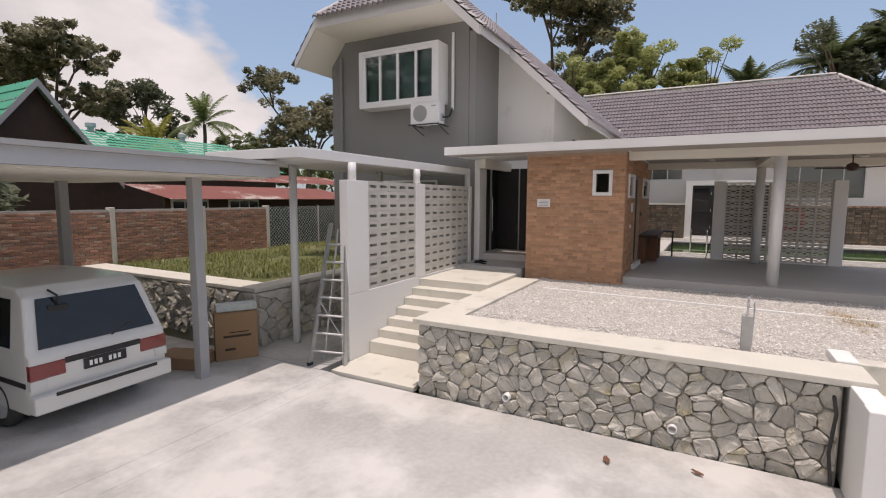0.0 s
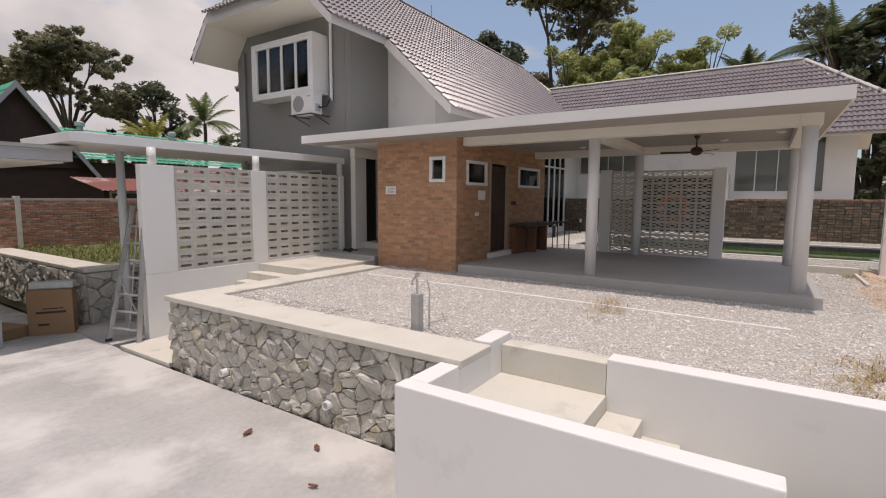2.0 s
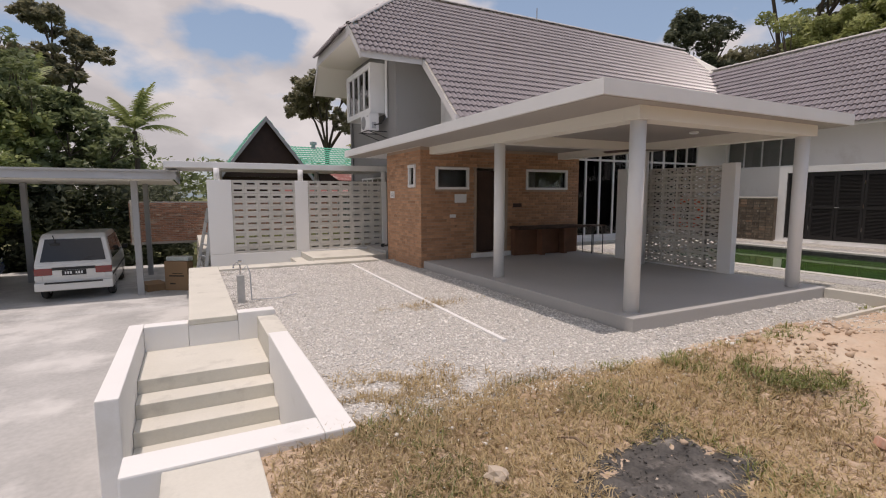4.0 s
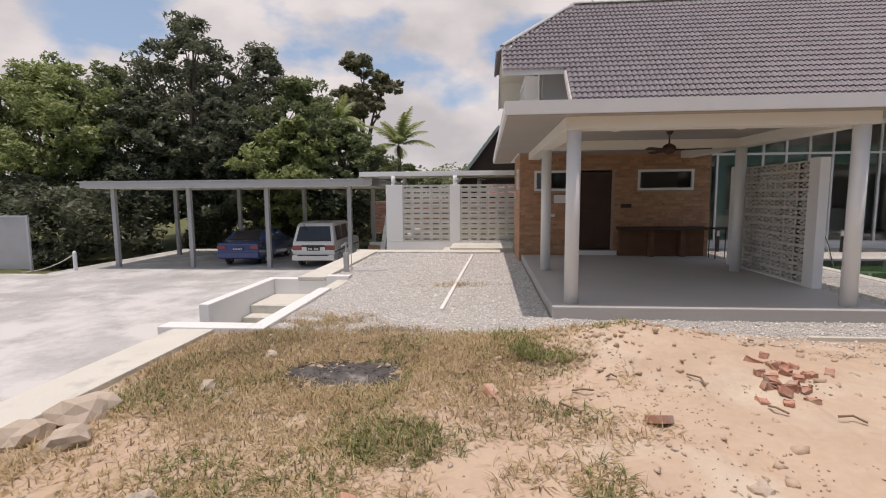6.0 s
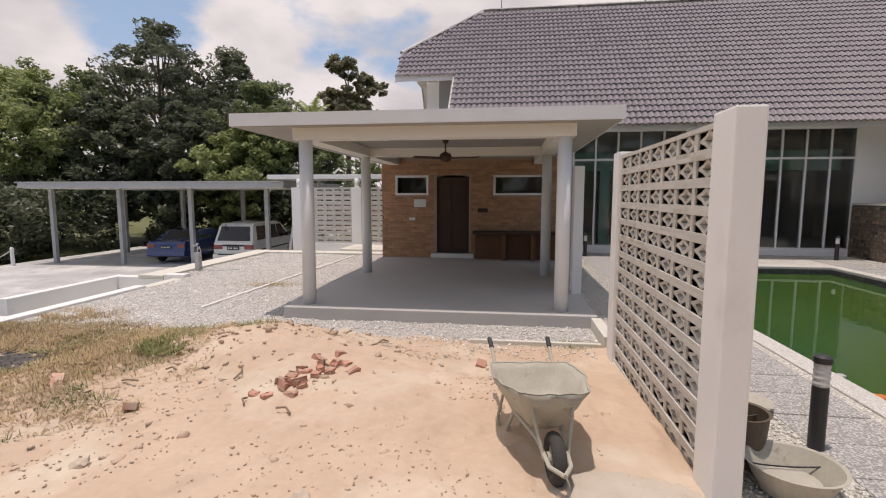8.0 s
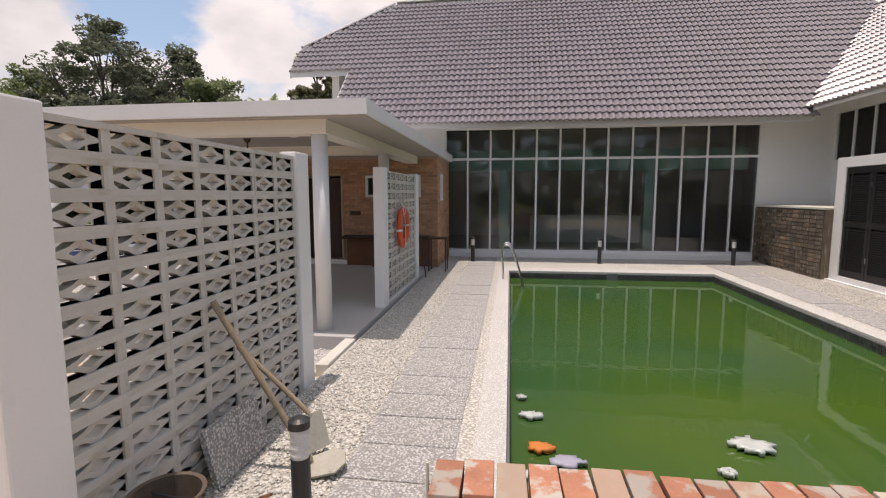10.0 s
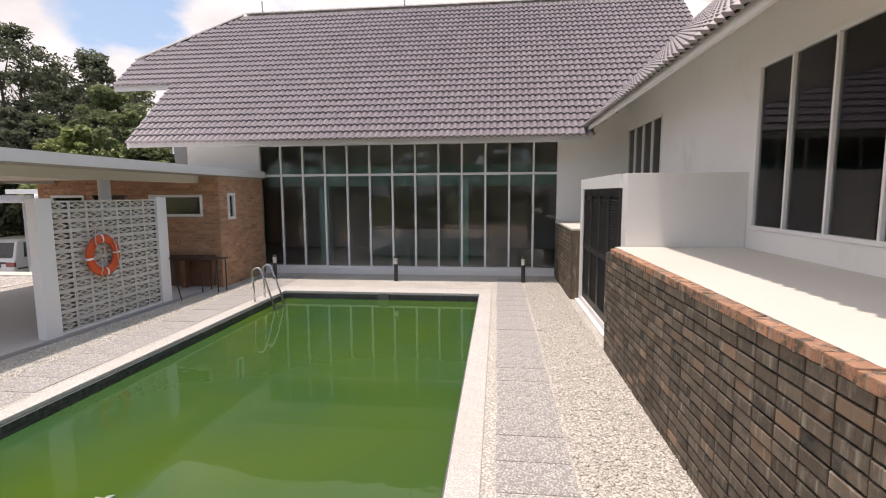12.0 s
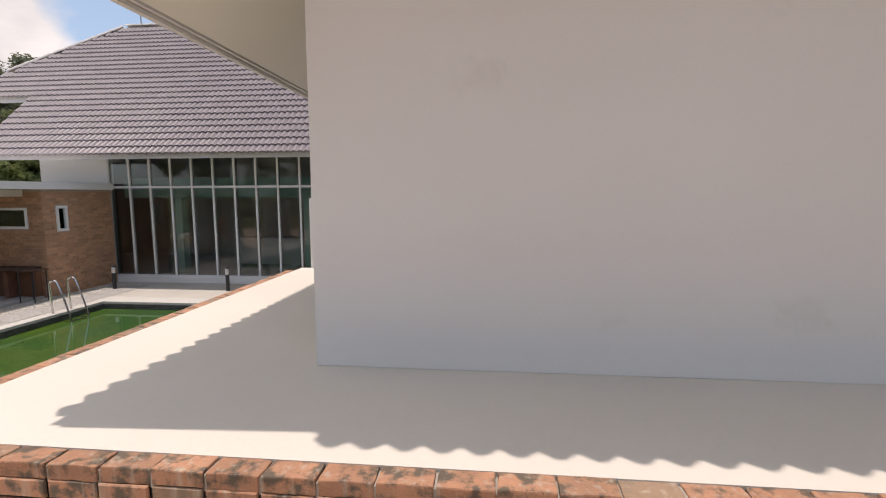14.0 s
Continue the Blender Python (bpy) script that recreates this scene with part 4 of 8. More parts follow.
up4 = Vector((0, 0, 0.04))
ridge_run(Vector((RIDGE_X0, RIDGE_Y, RIDGE_Z)) + up4, Vector((17.5, RIDGE_Y, RIDGE_Z)) + up4, roof)
ridge_run(Vector((XW, CLIP_Y, CLIP_Z)) + up4, Vector((RIDGE_X0, RIDGE_Y, RIDGE_Z)) + up4, roof)
ridge_run(Vector((XW, NCLIP_Y, CLIP_Z)) + up4, Vector((RIDGE_X0, RIDGE_Y, RIDGE_Z)) + up4, roof)
ridge_run(Vector((WING_RX, HIP_Y, 7.48)) + up4, Vector((WING_RX, VAL_T[1], 7.48)) + up4, wroof)
ridge_run(Vector((WCX, WING_Y0, WCLIP_Z)) + up4, Vector((WING_RX, HIP_Y, 7.48)) + up4, wroof)
# fascia boards and verges
part("fascia", box(XL, EAVE_Y - 0.03, EAVE_Z - 0.20, XV, EAVE_Y - 0.002, EAVE_Z - 0.01), M["fascia"], roof, "pale fascia board")
part("fascia", box(XV - 0.03, WING_Y0, WEZ - 0.15, XV - 0.002, EAVE_Y - 0.1, WEZ - 0.01), M["fascia"], wroof)


gut = bmesh.new()
GX, GZ = XV - 0.064, WEZ - 0.16
prof_g = [(-0.07, 0.10), (-0.07, 0.02), (-0.05, -0.02), (0.05, -0.02), (0.062, 0.0), (0.062, 0.10), (0.05, 0.10), (0.05, 0.0), (-0.045, 0.0), (-0.058, 0.03), (-0.058, 0.10)]
ga = [gut.verts.new((GX + a * 0.45, WING_Y0 + 0.02, GZ + c)) for a, c in prof_g]
gb = [gut.verts.new((GX + a * 0.45, EAVE_Y - 0.12, GZ + c)) for a, c in prof_g]
for i in range(len(prof_g)):
    gut.faces.new((ga[i], ga[(i + 1) % len(prof_g)], gb[(i + 1) % len(prof_g)], gb[i]))
gut.faces.new(ga[::-1])
gut.faces.new(gb)
bmesh.ops.recalc_face_normals(gut, faces=gut.faces)
part("gutter", gut, M["fascia"], wroof, "pale box gutter under the eave")


def verge(p0, p1, parent, w=0.03, h=0.24):
    a, b = Vector(p0), Vector(p1)
    bm = bmesh.new()
    pts = [a + Vector((0, 0, 0.0)), b, b - Vector((0, 0, h)), a - Vector((0, 0, h))]
    side = (b - a).cross(Vector((0, 0, 1))).normalized() * w
    v0 = [bm.verts.new(p) for p in pts]
    v1 = [bm.verts.new(p + side) for p in pts]
    bm.faces.new(v0)
    bm.faces.new(v1[::-1])
    for i in range(4):
        bm.faces.new((v0[i], v1[i], v1[(i + 1) % 4], v0[(i + 1) % 4]))
    bmesh.ops.recalc_face_normals(bm, faces=bm.faces)
    part("verge_board", bm, M["fascia"], parent)


verge(on_s(XL - 0.004, EAVE_Y), on_s(XL - 0.004, TIP_Y), roof)
verge(on_s(XW - 0.004, TIP_Y), on_s(XW - 0.004, CLIP_Y), roof)
verge(on_s(XW, TIP_Y - 0.004), on_s(XL, TIP_Y - 0.004), roof, h=0.2)
verge((XW - 0.004, CLIP_Y, CLIP_Z), (XW - 0.004, NCLIP_Y, CLIP_Z), roof, h=0.31)
verge((XV, WING_Y0 + 0.05, WEZ - 0.08), (WCX, WING_Y0 + 0.05, WCLIP_Z - 0.08), wroof)
verge((XW - 0.004, NCLIP_Y, CLIP_Z), (XW - 0.004, NT_Y, nz(NT_Y)), roof)

# ---- pavilion ----
pav = empty("pavilion", (0, 0, 0), "open white pavilion with a flat concrete roof on round columns", "pavilion")
part("roof_slab", prism([(-0.70, -0.08), (4.87, -0.08), (4.87, SY - 0.07), (1.6, SY - 0.07), (1.6, 10.2), (-0.70, 10.2)], 2.86, 3.04), M["white_trim"], pav, "flat white roof slab with a deep fascia")
part("beam", box(0.16, 0.16, 2.68, 4.28, 0.44, 2.858), M["cream"], pav)
part("beam", box(0.16, 0.442, 2.68, 0.44, 6.18, 2.858), M["cream"], pav)
part("beam", box(4.0, 0.442, 2.68, 4.28, 6.18, 2.858), M["cream"], pav)
part("beam", box(0.442, 3.34, 2.68, 3.998, 3.6, 2.858), M["cream"], pav)
for x, y in ((0.3, 0.3), (4.14, 0.3), (0.3, 3.46), (4.14, 3.46)):
    part("column", lathe([(0.102, 0.0), (0.102, 2.5)], 24, (x, y, 0.18)), M["white_trim"], pav, smooth=True)

# thin grey sheet: the underside of the slab is darker than its white edge
part("soffit", box(-0.66, -0.04, 2.850, 4.83, 6.12, 2.8592), M["soffit_grey"], pav, "dull grey soffit")
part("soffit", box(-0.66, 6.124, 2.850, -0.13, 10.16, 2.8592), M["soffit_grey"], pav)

# brick washroom block
blk = empty("washroom", (0, 0, 0), "orange facing-brick washroom block beside the pavilion", "outbuilding")
BH = 2.858
part("wall", wall_run((-0.062, 8.36), (-0.062, 6.2), -0.02, BH, 0.12, [(8.36 - 6.87, 8.36 - 6.46, 1.92, 2.46)]), M["mortar_orange"], blk)
part("wall", wall_run((0.06, 6.2), (4.65, 6.2), -0.02, BH, 0.12, [(0.26, 1.17, 1.87, 2.40), (1.33, 2.32, 0.3, 2.40), (2.9, 4.29, 1.87, 2.40)]), M["mortar_orange"], blk)
part("wall", wall_run((4.77, 6.2), (4.77, 8.42), -0.02, BH, 0.12, [(0.35, 0.68, 1.78, 2.44)]), M["mortar_orange"], blk)
part("wall", box(0.06, 8.24, -0.02, 4.64, 8.36, BH), M["mortar_orange"], blk)

# ---- entrance canopy, screen, steps ----
can = empty("entrance_canopy", (0, 0, 0), "white flat entrance canopy on slim columns", "canopy")
part("roof_slab", box(-5.42, 10.18, 2.46, 0.72, 12.4, 2.62, 0.01), M["white_trim"], can, "flat white canopy slab")
for x, y, z in ((-4.2, 10.16, 2.16), (-2.02, 10.16, 2.16), (0.50, 10.16, 0.2), (-4.05, 11.72, -1.03), (-1.2, 11.72, -1.03)):
    part("column", lathe([(0.075, 0.0), (0.075, 2.458 - z)], 20, (x, y, z)), M["white_trim"], can, smooth=True)

# ---- carport ----
cp = empty("carport", (0, 0, 0), "grey steel carport with a flat metal roof", "carport")
for x in (-6.2, -9.5, -12.7, -15.9):
    for y in (11.62, 15.6):
        part("post", box(x - 0.08, y - 0.08, -1.03, x + 0.08, y + 0.08, 2.14, 0.008), M["zinc"], cp)
part("ceiling_sheet", box(-16.6, 11.02, 2.14, -5.25, 17.2, 2.17), M["cream"], cp)
part("fascia", box(-16.7, 10.9, 2.17, -5.15, 10.96, 2.36), M["zinc_light"], cp)
part("fascia", box(-5.21, 10.962, 2.17, -5.15, 17.2, 2.36), M["zinc_light"], cp)
part("roof_sheet", box(-16.75, 10.82, 2.362, -5.1, 17.3, 2.42), M["zinc"], cp)

# ---- retaining walls ----
part_w = part("retaining_wall", box(-4.88, 3.34, -1.25, -4.4, 8.36, -0.02), M["stone_joint"])
tagged(part_w, "rubble retaining wall with a pale cement coping", "wall", kind="structure")
part("coping", box(-4.97, 3.085, -0.018, -4.36, 8.44, 0.06, 0.012), M["coping"], part_w, "pale cement coping")
part_n = part("retaining_wall_steps", box(-4.398, 8.0, -1.25, -0.9, 8.36, -0.02), M["stone_joint"])
tagged(part_n, "rubble side wall of the entrance steps", "wall", kind="structure")
part("coping", box(-4.358, 7.88, -0.018, -0.5, 8.44, 0.055, 0.012), M["coping"], part_n, "pale cement coping")
gwall = part("garden_wall", box(-4.6, 12.2, -1.25, -4.1, 18.5, 0.03), M["stone_joint"])
tagged(gwall, "rubble garden wall with a wide cement coping", "wall", kind="structure")
part("wall_return", box(-4.098, 12.2, -1.25, 0.9, 12.5, 0.03), M["stone_joint"], gwall)
part("coping", box(-4.66, 12.14, 0.032, -4.06, 18.5, 0.11, 0.012), M["coping"], gwall)
part("coping", box(-4.058, 12.14, 0.032, 0.9, 12.6, 0.11, 0.012), M["coping"], gwall)

# stair well up from the drive
stair = empty("drive_stairs", (0, 0, 0), "concrete stairs between low white walls", "stairs", kind="structure")
part("side_wall", box(-5.68, 0.59, -1.1, -5.50, 3.32, 0.015, 0.014), M["white"], stair)
part("side_wall", box(-5.498, 3.10, -1.1, -4.975, 3.31, 0.015, 0.014), M["white"], stair)
part("side_wall", box(-4.973, 3.10, -1.1, -4.352, 3.295, -0.022, 0.004), M["white"], stair)
part("side_wall", box(-4.350, 3.10, -1.1, -3.85, 3.31, 0.085, 0.014), M["white"], stair)
part("side_wall", box(-4.10, -0.9, -1.1, -3.87, 1.97, 0.05, 0.014), M["white"], stair)
part("side_wall", box(-5.35, -0.9, -1.1, -4.102, -0.62, 0.05, 0.014), M["white"], stair)
part("sill", box(-4.10, 1.972, -1.1, -3.84, 3.098, 0.004, 0.008), M["coping"], stair)
part("step", box(-5.498, 1.96, -1.1, -4.102, 3.098, -0.31, 0.010), M["coping"], stair)
for i in range(4):
    y1 = 1.958 - 0.335 * i
    part("step", box(-5.498, y1 - 0.335, -1.1, -4.102, y1 - 0.002, -0.465 - 0.155 * i, 0.010), M["coping"], stair)
low = part("edge_wall", box(-5.12, -14.0, -1.1, -4.55, -0.902, 0.03, 0.01), M["coping"])
tagged(low, "low concrete edge wall above the drive", "wall", kind="structure")

# entrance steps
est = empty("entrance_steps", (0, 0, 0), "cream cement steps up to the front door", "stairs", kind="structure")
part("landing", box(-4.95, 8.442, -1.1, -3.9, 10.05, -1.02, 0.008), M["coping"], est)
for i in range(7):
    x0 = -3.89 + 0.30 * i
    part("step", box(x0, 8.442, -1.1, x0 + 0.30 - 0.002 if i < 6 else -0.10, 10.05, -0.80 + 0.153 * i, 0.008), M["coping"], est)
part("porch_floor", box(-0.098, 8.442, -0.1, 2.4, 10.14, 0.20, 0.008), M["slab"], est)

# ---- terrace and shutters ----
ter = part("terrace", box(13.118, -3.03, 1.45, 21.0, 2.06, 1.634), M["terrace"])
tagged(ter, "pale smooth raised terrace along the wing", "terrace", kind="structure")
cup = empty("pump_cupboard", (0, 0, 0), "white rendered pump cupboard with black louvred doors", "cupboard")
part("frame_body", box(13.26, 2.07, -0.02, WX - 0.003, 2.34, 2.66, 0.006), M["white"], cup)
part("frame_body", box(13.20, 5.24, -0.02, WX - 0.003, 5.5, 2.66, 0.006), M["white"], cup)
part("frame_body", box(13.20, 2.342, 2.46, WX - 0.003, 5.238, 2.66, 0.006), M["white"], cup)
part("frame_body", box(13.20, 2.342, -0.02, WX - 0.003, 5.238, 0.26, 0.006), M["white"], cup)
part("back_panel", box(13.34, 2.342, 0.262, 13.36, 5.238, 2.458), M["black"], cup)


# ---- pieces: bricks, stones, blocks ----
def chamfer_brick(length, depth, height, c=0.005):
    """A brick seen from its outer side: x along the wall, y outwards, z up."""
    rows = []
    for y, i in ((0.0, 0.0), (depth - c, 0.0), (depth, c)):
        rows += [(i, y, i), (length - i, y, i), (length - i, y, height - i), (i, y, height - i)]
    faces = [(8, 9, 10, 11)[::-1]]
    for a in (0, 4):
        for j in range(4):
            faces.append((a + j, a + (j + 1) % 4, a + 4 + (j + 1) % 4, a + 4 + j)[::-1])
    return rows, faces


def brick_face(parent, origin, normal, length, height, bl, bh, gap, depth, mat, bond=0.0, holes=(), singles=300, jitter=0.003, name="brick", label=""):
    """Bricks proud of a wall face. holes: (u0, u1, z0, z1) along the run. The first ones are pieces of their own, the rest is joined."""
    nv = Vector(normal)
    u = nv.cross(Vector((0, 0, 1)))
    rot = Matrix(((u.x, nv.x, 0), (u.y, nv.y, 0), (0, 0, 1)))
    meshes, verts, faces, made = {}, [], [], 0
    courses = int(height / (bh + gap))
    o = Vector(origin)
    for c in range(courses - 1, -1, -1):
        pos = -bond * (bl + gap) * (c % 2)
        z = c * (bh + gap)
        while pos < length - 0.02:
            a, b = max(0.0, pos), min(length, pos + bl)
            pos += bl + gap
            spans = [(a, b)]
            for h in holes:
                if z + bh > h[2] and z < h[3]:
                    cut = []
                    for s0, s1 in spans:
                        if s1 <= h[0] or s0 >= h[1]:
                            cut.append((s0, s1))
                        else:
                            if h[0] - s0 > 0.03:
                                cut.append((s0, h[0]))
                            if s1 - h[1] > 0.03:
                                cut.append((h[1], s1))
                    spans = cut
            for s0, s1 in spans:
                w = round(s1 - s0, 3)
                if w < 0.03:
                    continue
                if w not in meshes:
                    me = bpy.data.meshes.new(name)
                    me.from_pydata(*[chamfer_brick(w, depth, bh)[0], [], chamfer_brick(w, depth, bh)[1]])
                    me.update()
                    meshes[w] = me
                at = o + u * s0 + nv * random.uniform(-jitter, jitter) + Vector((0, 0, z + random.uniform(-0.001, 0.001)))
                if made < singles:
                    ob = link(name, meshes[w], mat, parent)
                    ob.matrix_local = Matrix.LocRotScale(at, rot.to_quaternion(), None)
                    made += 1
                else:
                    v, f = chamfer_brick(w, depth, bh)
                    k0 = len(verts)
                    verts.extend(tuple(at + rot @ Vector(p)) for p in v)
                    faces.extend(tuple(k0 + i for i in q) for q in f)
    if verts:
        ob = data_part("brickwork", verts, faces, mat, parent, label)
        ob["kind"] = "stuff"


def clip_cell(poly, p, q, shift=0.0):
    """The part of a flat polygon nearer to p than to q."""
    nx, ny = q[0] - p[0], q[1] - p[1]
    k = 0.5 + shift / max(1e-6, nx * nx + ny * ny)
    mx, my = p[0] + nx * k, p[1] + ny * k
    out = []
    for i in range(len(poly)):
        a, b = poly[i], poly[(i + 1) % len(poly)]
        da = (a[0] - mx) * nx + (a[1] - my) * ny
        db = (b[0] - mx) * nx + (b[1] - my) * ny
        if da <= 0:
            out.append(a)
        if da * db < 0:
            t = da / (da - db)
            out.append((a[0] + (b[0] - a[0]) * t, a[1] + (b[1] - a[1]) * t))
    return out


def rubble(parent, origin, normal, length, height, size, mat, seed, bulge=0.05):
    """Fitted rubble stones on a wall face, each with a rounded, uneven front."""
    rng = random.Random(seed)
    nv = Vector(normal)
    u = nv.cross(Vector((0, 0, 1)))
    cols, rows = max(2, round(length / (size * 1.7))), max(2, round(height / (size * 0.66)))
    pts = []
    for r in range(rows):
        for c in range(cols):
            pts.append(((c + 0.5 + 0.5 * (r % 2) - 0.25 + rng.uniform(-0.46, 0.46)) * length / cols, (r + 0.5 + rng.uniform(-0.36, 0.36)) * height / rows))
    o = Vector(origin)
    weight = [rng.uniform(-1, 1) * (size * 0.42) ** 2 for p in pts]
    for i, p in enumerate(pts):
        poly = [(0.0, 0.0), (length, 0.0), (length, height), (0.0, height)]
        for j, q in enumerate(pts):
            if i != j and abs(p[0] - q[0]) < size * 4 and abs(p[1] - q[1]) < size * 4:
                poly = clip_cell(poly, p, q, (weight[i] - weight[j]) * 0.5)
                if len(poly) < 3:
                    break
        if len(poly) < 3:
            continue
        cx, cy = sum(a[0] for a in poly) / len(poly), sum(a[1] for a in poly) / len(poly)
        ring = []
        for k in range(len(poly)):
            a, b = poly[k], poly[(k + 1) % len(poly)]
            if math.hypot(b[0] - a[0], b[1] - a[1]) < 0.02:
                continue
            for t in (0.16, 0.5, 0.84):
                ring.append((a[0] + (b[0] - a[0]) * t + rng.uniform(-0.006, 0.006), a[1] + (b[1] - a[1]) * t + rng.uniform(-0.006, 0.006)))
        if len(ring) < 5:
            continue
        bm = bmesh.new()
        tilt = (rng.uniform(-0.22, 0.22), rng.uniform(-0.30, 0.30))
        out = rng.uniform(0.6, 1.25) * bulge
        layers = []
        for scale, d in ((0.985, -0.03), (0.965, out * 0.45), (0.90, out * 0.92), (0.55, out * 1.02)):
            lay = []
            for x, y in ring:
                dx, dy = (x - cx) * scale, (y - cy) * scale
                dd = d + (tilt[0] * dx + tilt[1] * dy if d > 0 else 0) + (rng.uniform(-0.011, 0.011) if d > 0 else 0)
                lay.append(bm.verts.new(o + u * (cx + dx) + Vector((0, 0, cy + dy)) + nv * dd))
            layers.append(lay)
        for l0, l1 in zip(layers, layers[1:]):
            for k in range(len(ring)):
                bm.faces.new((l0[k], l0[(k + 1) % len(ring)], l1[(k + 1) % len(ring)], l1[k]))
        bm.faces.new(layers[-1])
        bmesh.ops.recalc_face_normals(bm, faces=bm.faces)
        part("stone", bm, mat, parent, smooth=False)


def pierced(name, outer, holes, depth, axis):
    """A flat plate with holes, drawn out by depth. axis 'x': the plate lies in y and z; 'y': in x and z."""
    bm = bmesh.new()
    for loop in (outer, *holes):
        vs = [bm.verts.new((0, a, c) if axis == "x" else (a, 0, c)) for a, c in loop]
        for i in range(len(vs)):
            bm.edges.new((vs[i], vs[(i + 1) % len(vs)]))
    bmesh.ops.triangle_fill(bm, edges=bm.edges[:], use_beauty=True)
    grown = bmesh.ops.extrude_face_region(bm, geom=bm.faces[:])
    shift = Vector((depth, 0, 0)) if axis == "x" else Vector((0, depth, 0))
    for v in grown["geom"]:
        if isinstance(v, bmesh.types.BMVert):
            v.co += shift
    bmesh.ops.recalc_face_normals(bm, faces=bm.faces)
    me = bpy.data.meshes.new(name)
    bm.to_mesh(me)
    bm.free()
    return me


def diamond_block(w, h, d):
    """A pierced breeze block: rails of full depth and a recessed lattice with a hollow diamond. x depth, y along the wall, z up, from its lower corner."""
    rail, stile = h * 0.18, 0.028
    outer = [(0.003, 0.003), (w - 0.003, 0.003), (w - 0.003, h - 0.003), (0.003, h - 0.003)]
    cy, cz = w / 2, h / 2
    ry, rz = w / 2 - stile, h / 2 - rail
    holes = [[(cy - ry * 0.50, cz), (cy, cz - rz * 0.56), (cy + ry * 0.50, cz), (cy, cz + rz * 0.56)]]
    for sy in (-1, 1):
        for sz in (-1, 1):
            holes.append([(cy + sy * ry, cz + sz * rz * 0.17), (cy + sy * ry, cz + sz * rz), (cy + sy * ry * 0.14, cz + sz * rz), (cy + sy * ry * 0.46, cz + sz * rz * 0.52)])
    me = pierced("breeze_block", outer, holes, d * 0.6, "x")
    bm = bmesh.new()
    bm.from_mesh(me)
    for v in bm.verts:
        v.co.x += d * 0.2
    for y0, y1, z0, z1 in ((0.0, w, 0.0, rail), (0.0, w, h - rail, h), (0.0, stile, rail, h - rail), (w - stile, w, rail, h - rail)):
        inset = 0.0 if y1 - y0 == w else 0.006
        add_box(bm, inset, y0, z0, d - inset, y1, z1)
    bm.to_mesh(me)
    bm.free()
    return me


def breeze_screen(label, x0, x1, posts, y0, y1, z0, ztop, cols, rows, base_z, grow):
    th = empty("breeze_block_screen", ((x0 + x1) / 2, (y0 + y1) / 2, base_z), label, "screen wall", group="breeze-block screens by the pool")
    for p0, p1 in posts:
        part("pier", box(x0 - 0.015, p0, base_z, x1 + 0.015, p1, ztop + 0.04, 0.012), M["white"], th, "smooth white pier")
    part("footing", box(x0 + 0.01, y0 + 0.002, base_z, x1 - 0.01, y1 - 0.002, z0 - 0.002), M["white"], th)
    w, h = (y1 - y0) / cols, (ztop - z0) / rows
    me = diamond_block(w, h, x1 - x0 - 0.03)
    for r in range(rows):
        for c in range(cols):
            ob = link("breeze_block", me, M["block_white"], th)
            ob.location = (x0 + 0.015 + random.uniform(-0.001, 0.001), y0 + c * w, z0 + r * h)
    return under_keep(th)


def under_keep(thing):
    inv = Matrix.Translation(thing.location).inverted()
    for child in thing.children:
        child.matrix_parent_inverse = inv
    return thing


breeze_screen("tall white breeze-block screen beside the sand heap", 4.505, 4.635, ((-4.17, -3.89), (-1.52, -1.27)), -3.89, -1.52, 0.06, 2.27, 7, 13, -0.05, 0)
breeze_screen("white breeze-block screen that carries a lifebuoy", 4.47, 4.60, ((1.58, 1.86), (4.21, 4.50)), 1.86, 4.21, 0.21, 2.31, 7, 13, 0.10, 0)


# entrance screen with slotted blocks
def slot_block(w, h, d):
    g, sx = 0.001, 0.058
    return pierced("slot_block", [(g, g), (w - g, g), (w - g, h - g), (g, h - g)], [[(sx, 0.060), (w - sx, 0.060), (w - sx, h - 0.070), (sx, h - 0.070)]], d, "y")


scr = empty("entrance_screen", (-2.0, 10.1, -1.0), "white screen wall of slotted grey blocks by the steps", "screen wall")
Y0, Y1 = 10.06, 10.24
part("base_wall", box(-4.45, Y0, -1.1, 0.56, Y1, 0.16, 0.01), M["white"], scr, "white rendered base")
part("pier", box(-4.45, Y0, 0.162, -3.86, Y1, 2.15, 0.01), M["white"], scr)
part("pier", box(-2.2, Y0, 0.162, -1.84, Y1, 2.15, 0.01), M["white"], scr)
part("pier", box(0.40, Y0, 0.162, 0.56, Y1, 2.15, 0.01), M["white"], scr)
for a, b_, cols in ((-3.86, -2.2, 5), (-1.84, 0.40, 7)):
    w, h = (b_ - a) / cols, (2.15 - 0.164) / 11
    me = slot_block(w, h, 0.13)
    for r in range(11):
        for c in range(cols):
            ob = link("slot_block", me, M["block_grey"], scr)
            ob.location = (a + c * w, Y0 + 0.02 + random.uniform(-0.002, 0.002), 0.164 + r * h)
under_keep(scr)

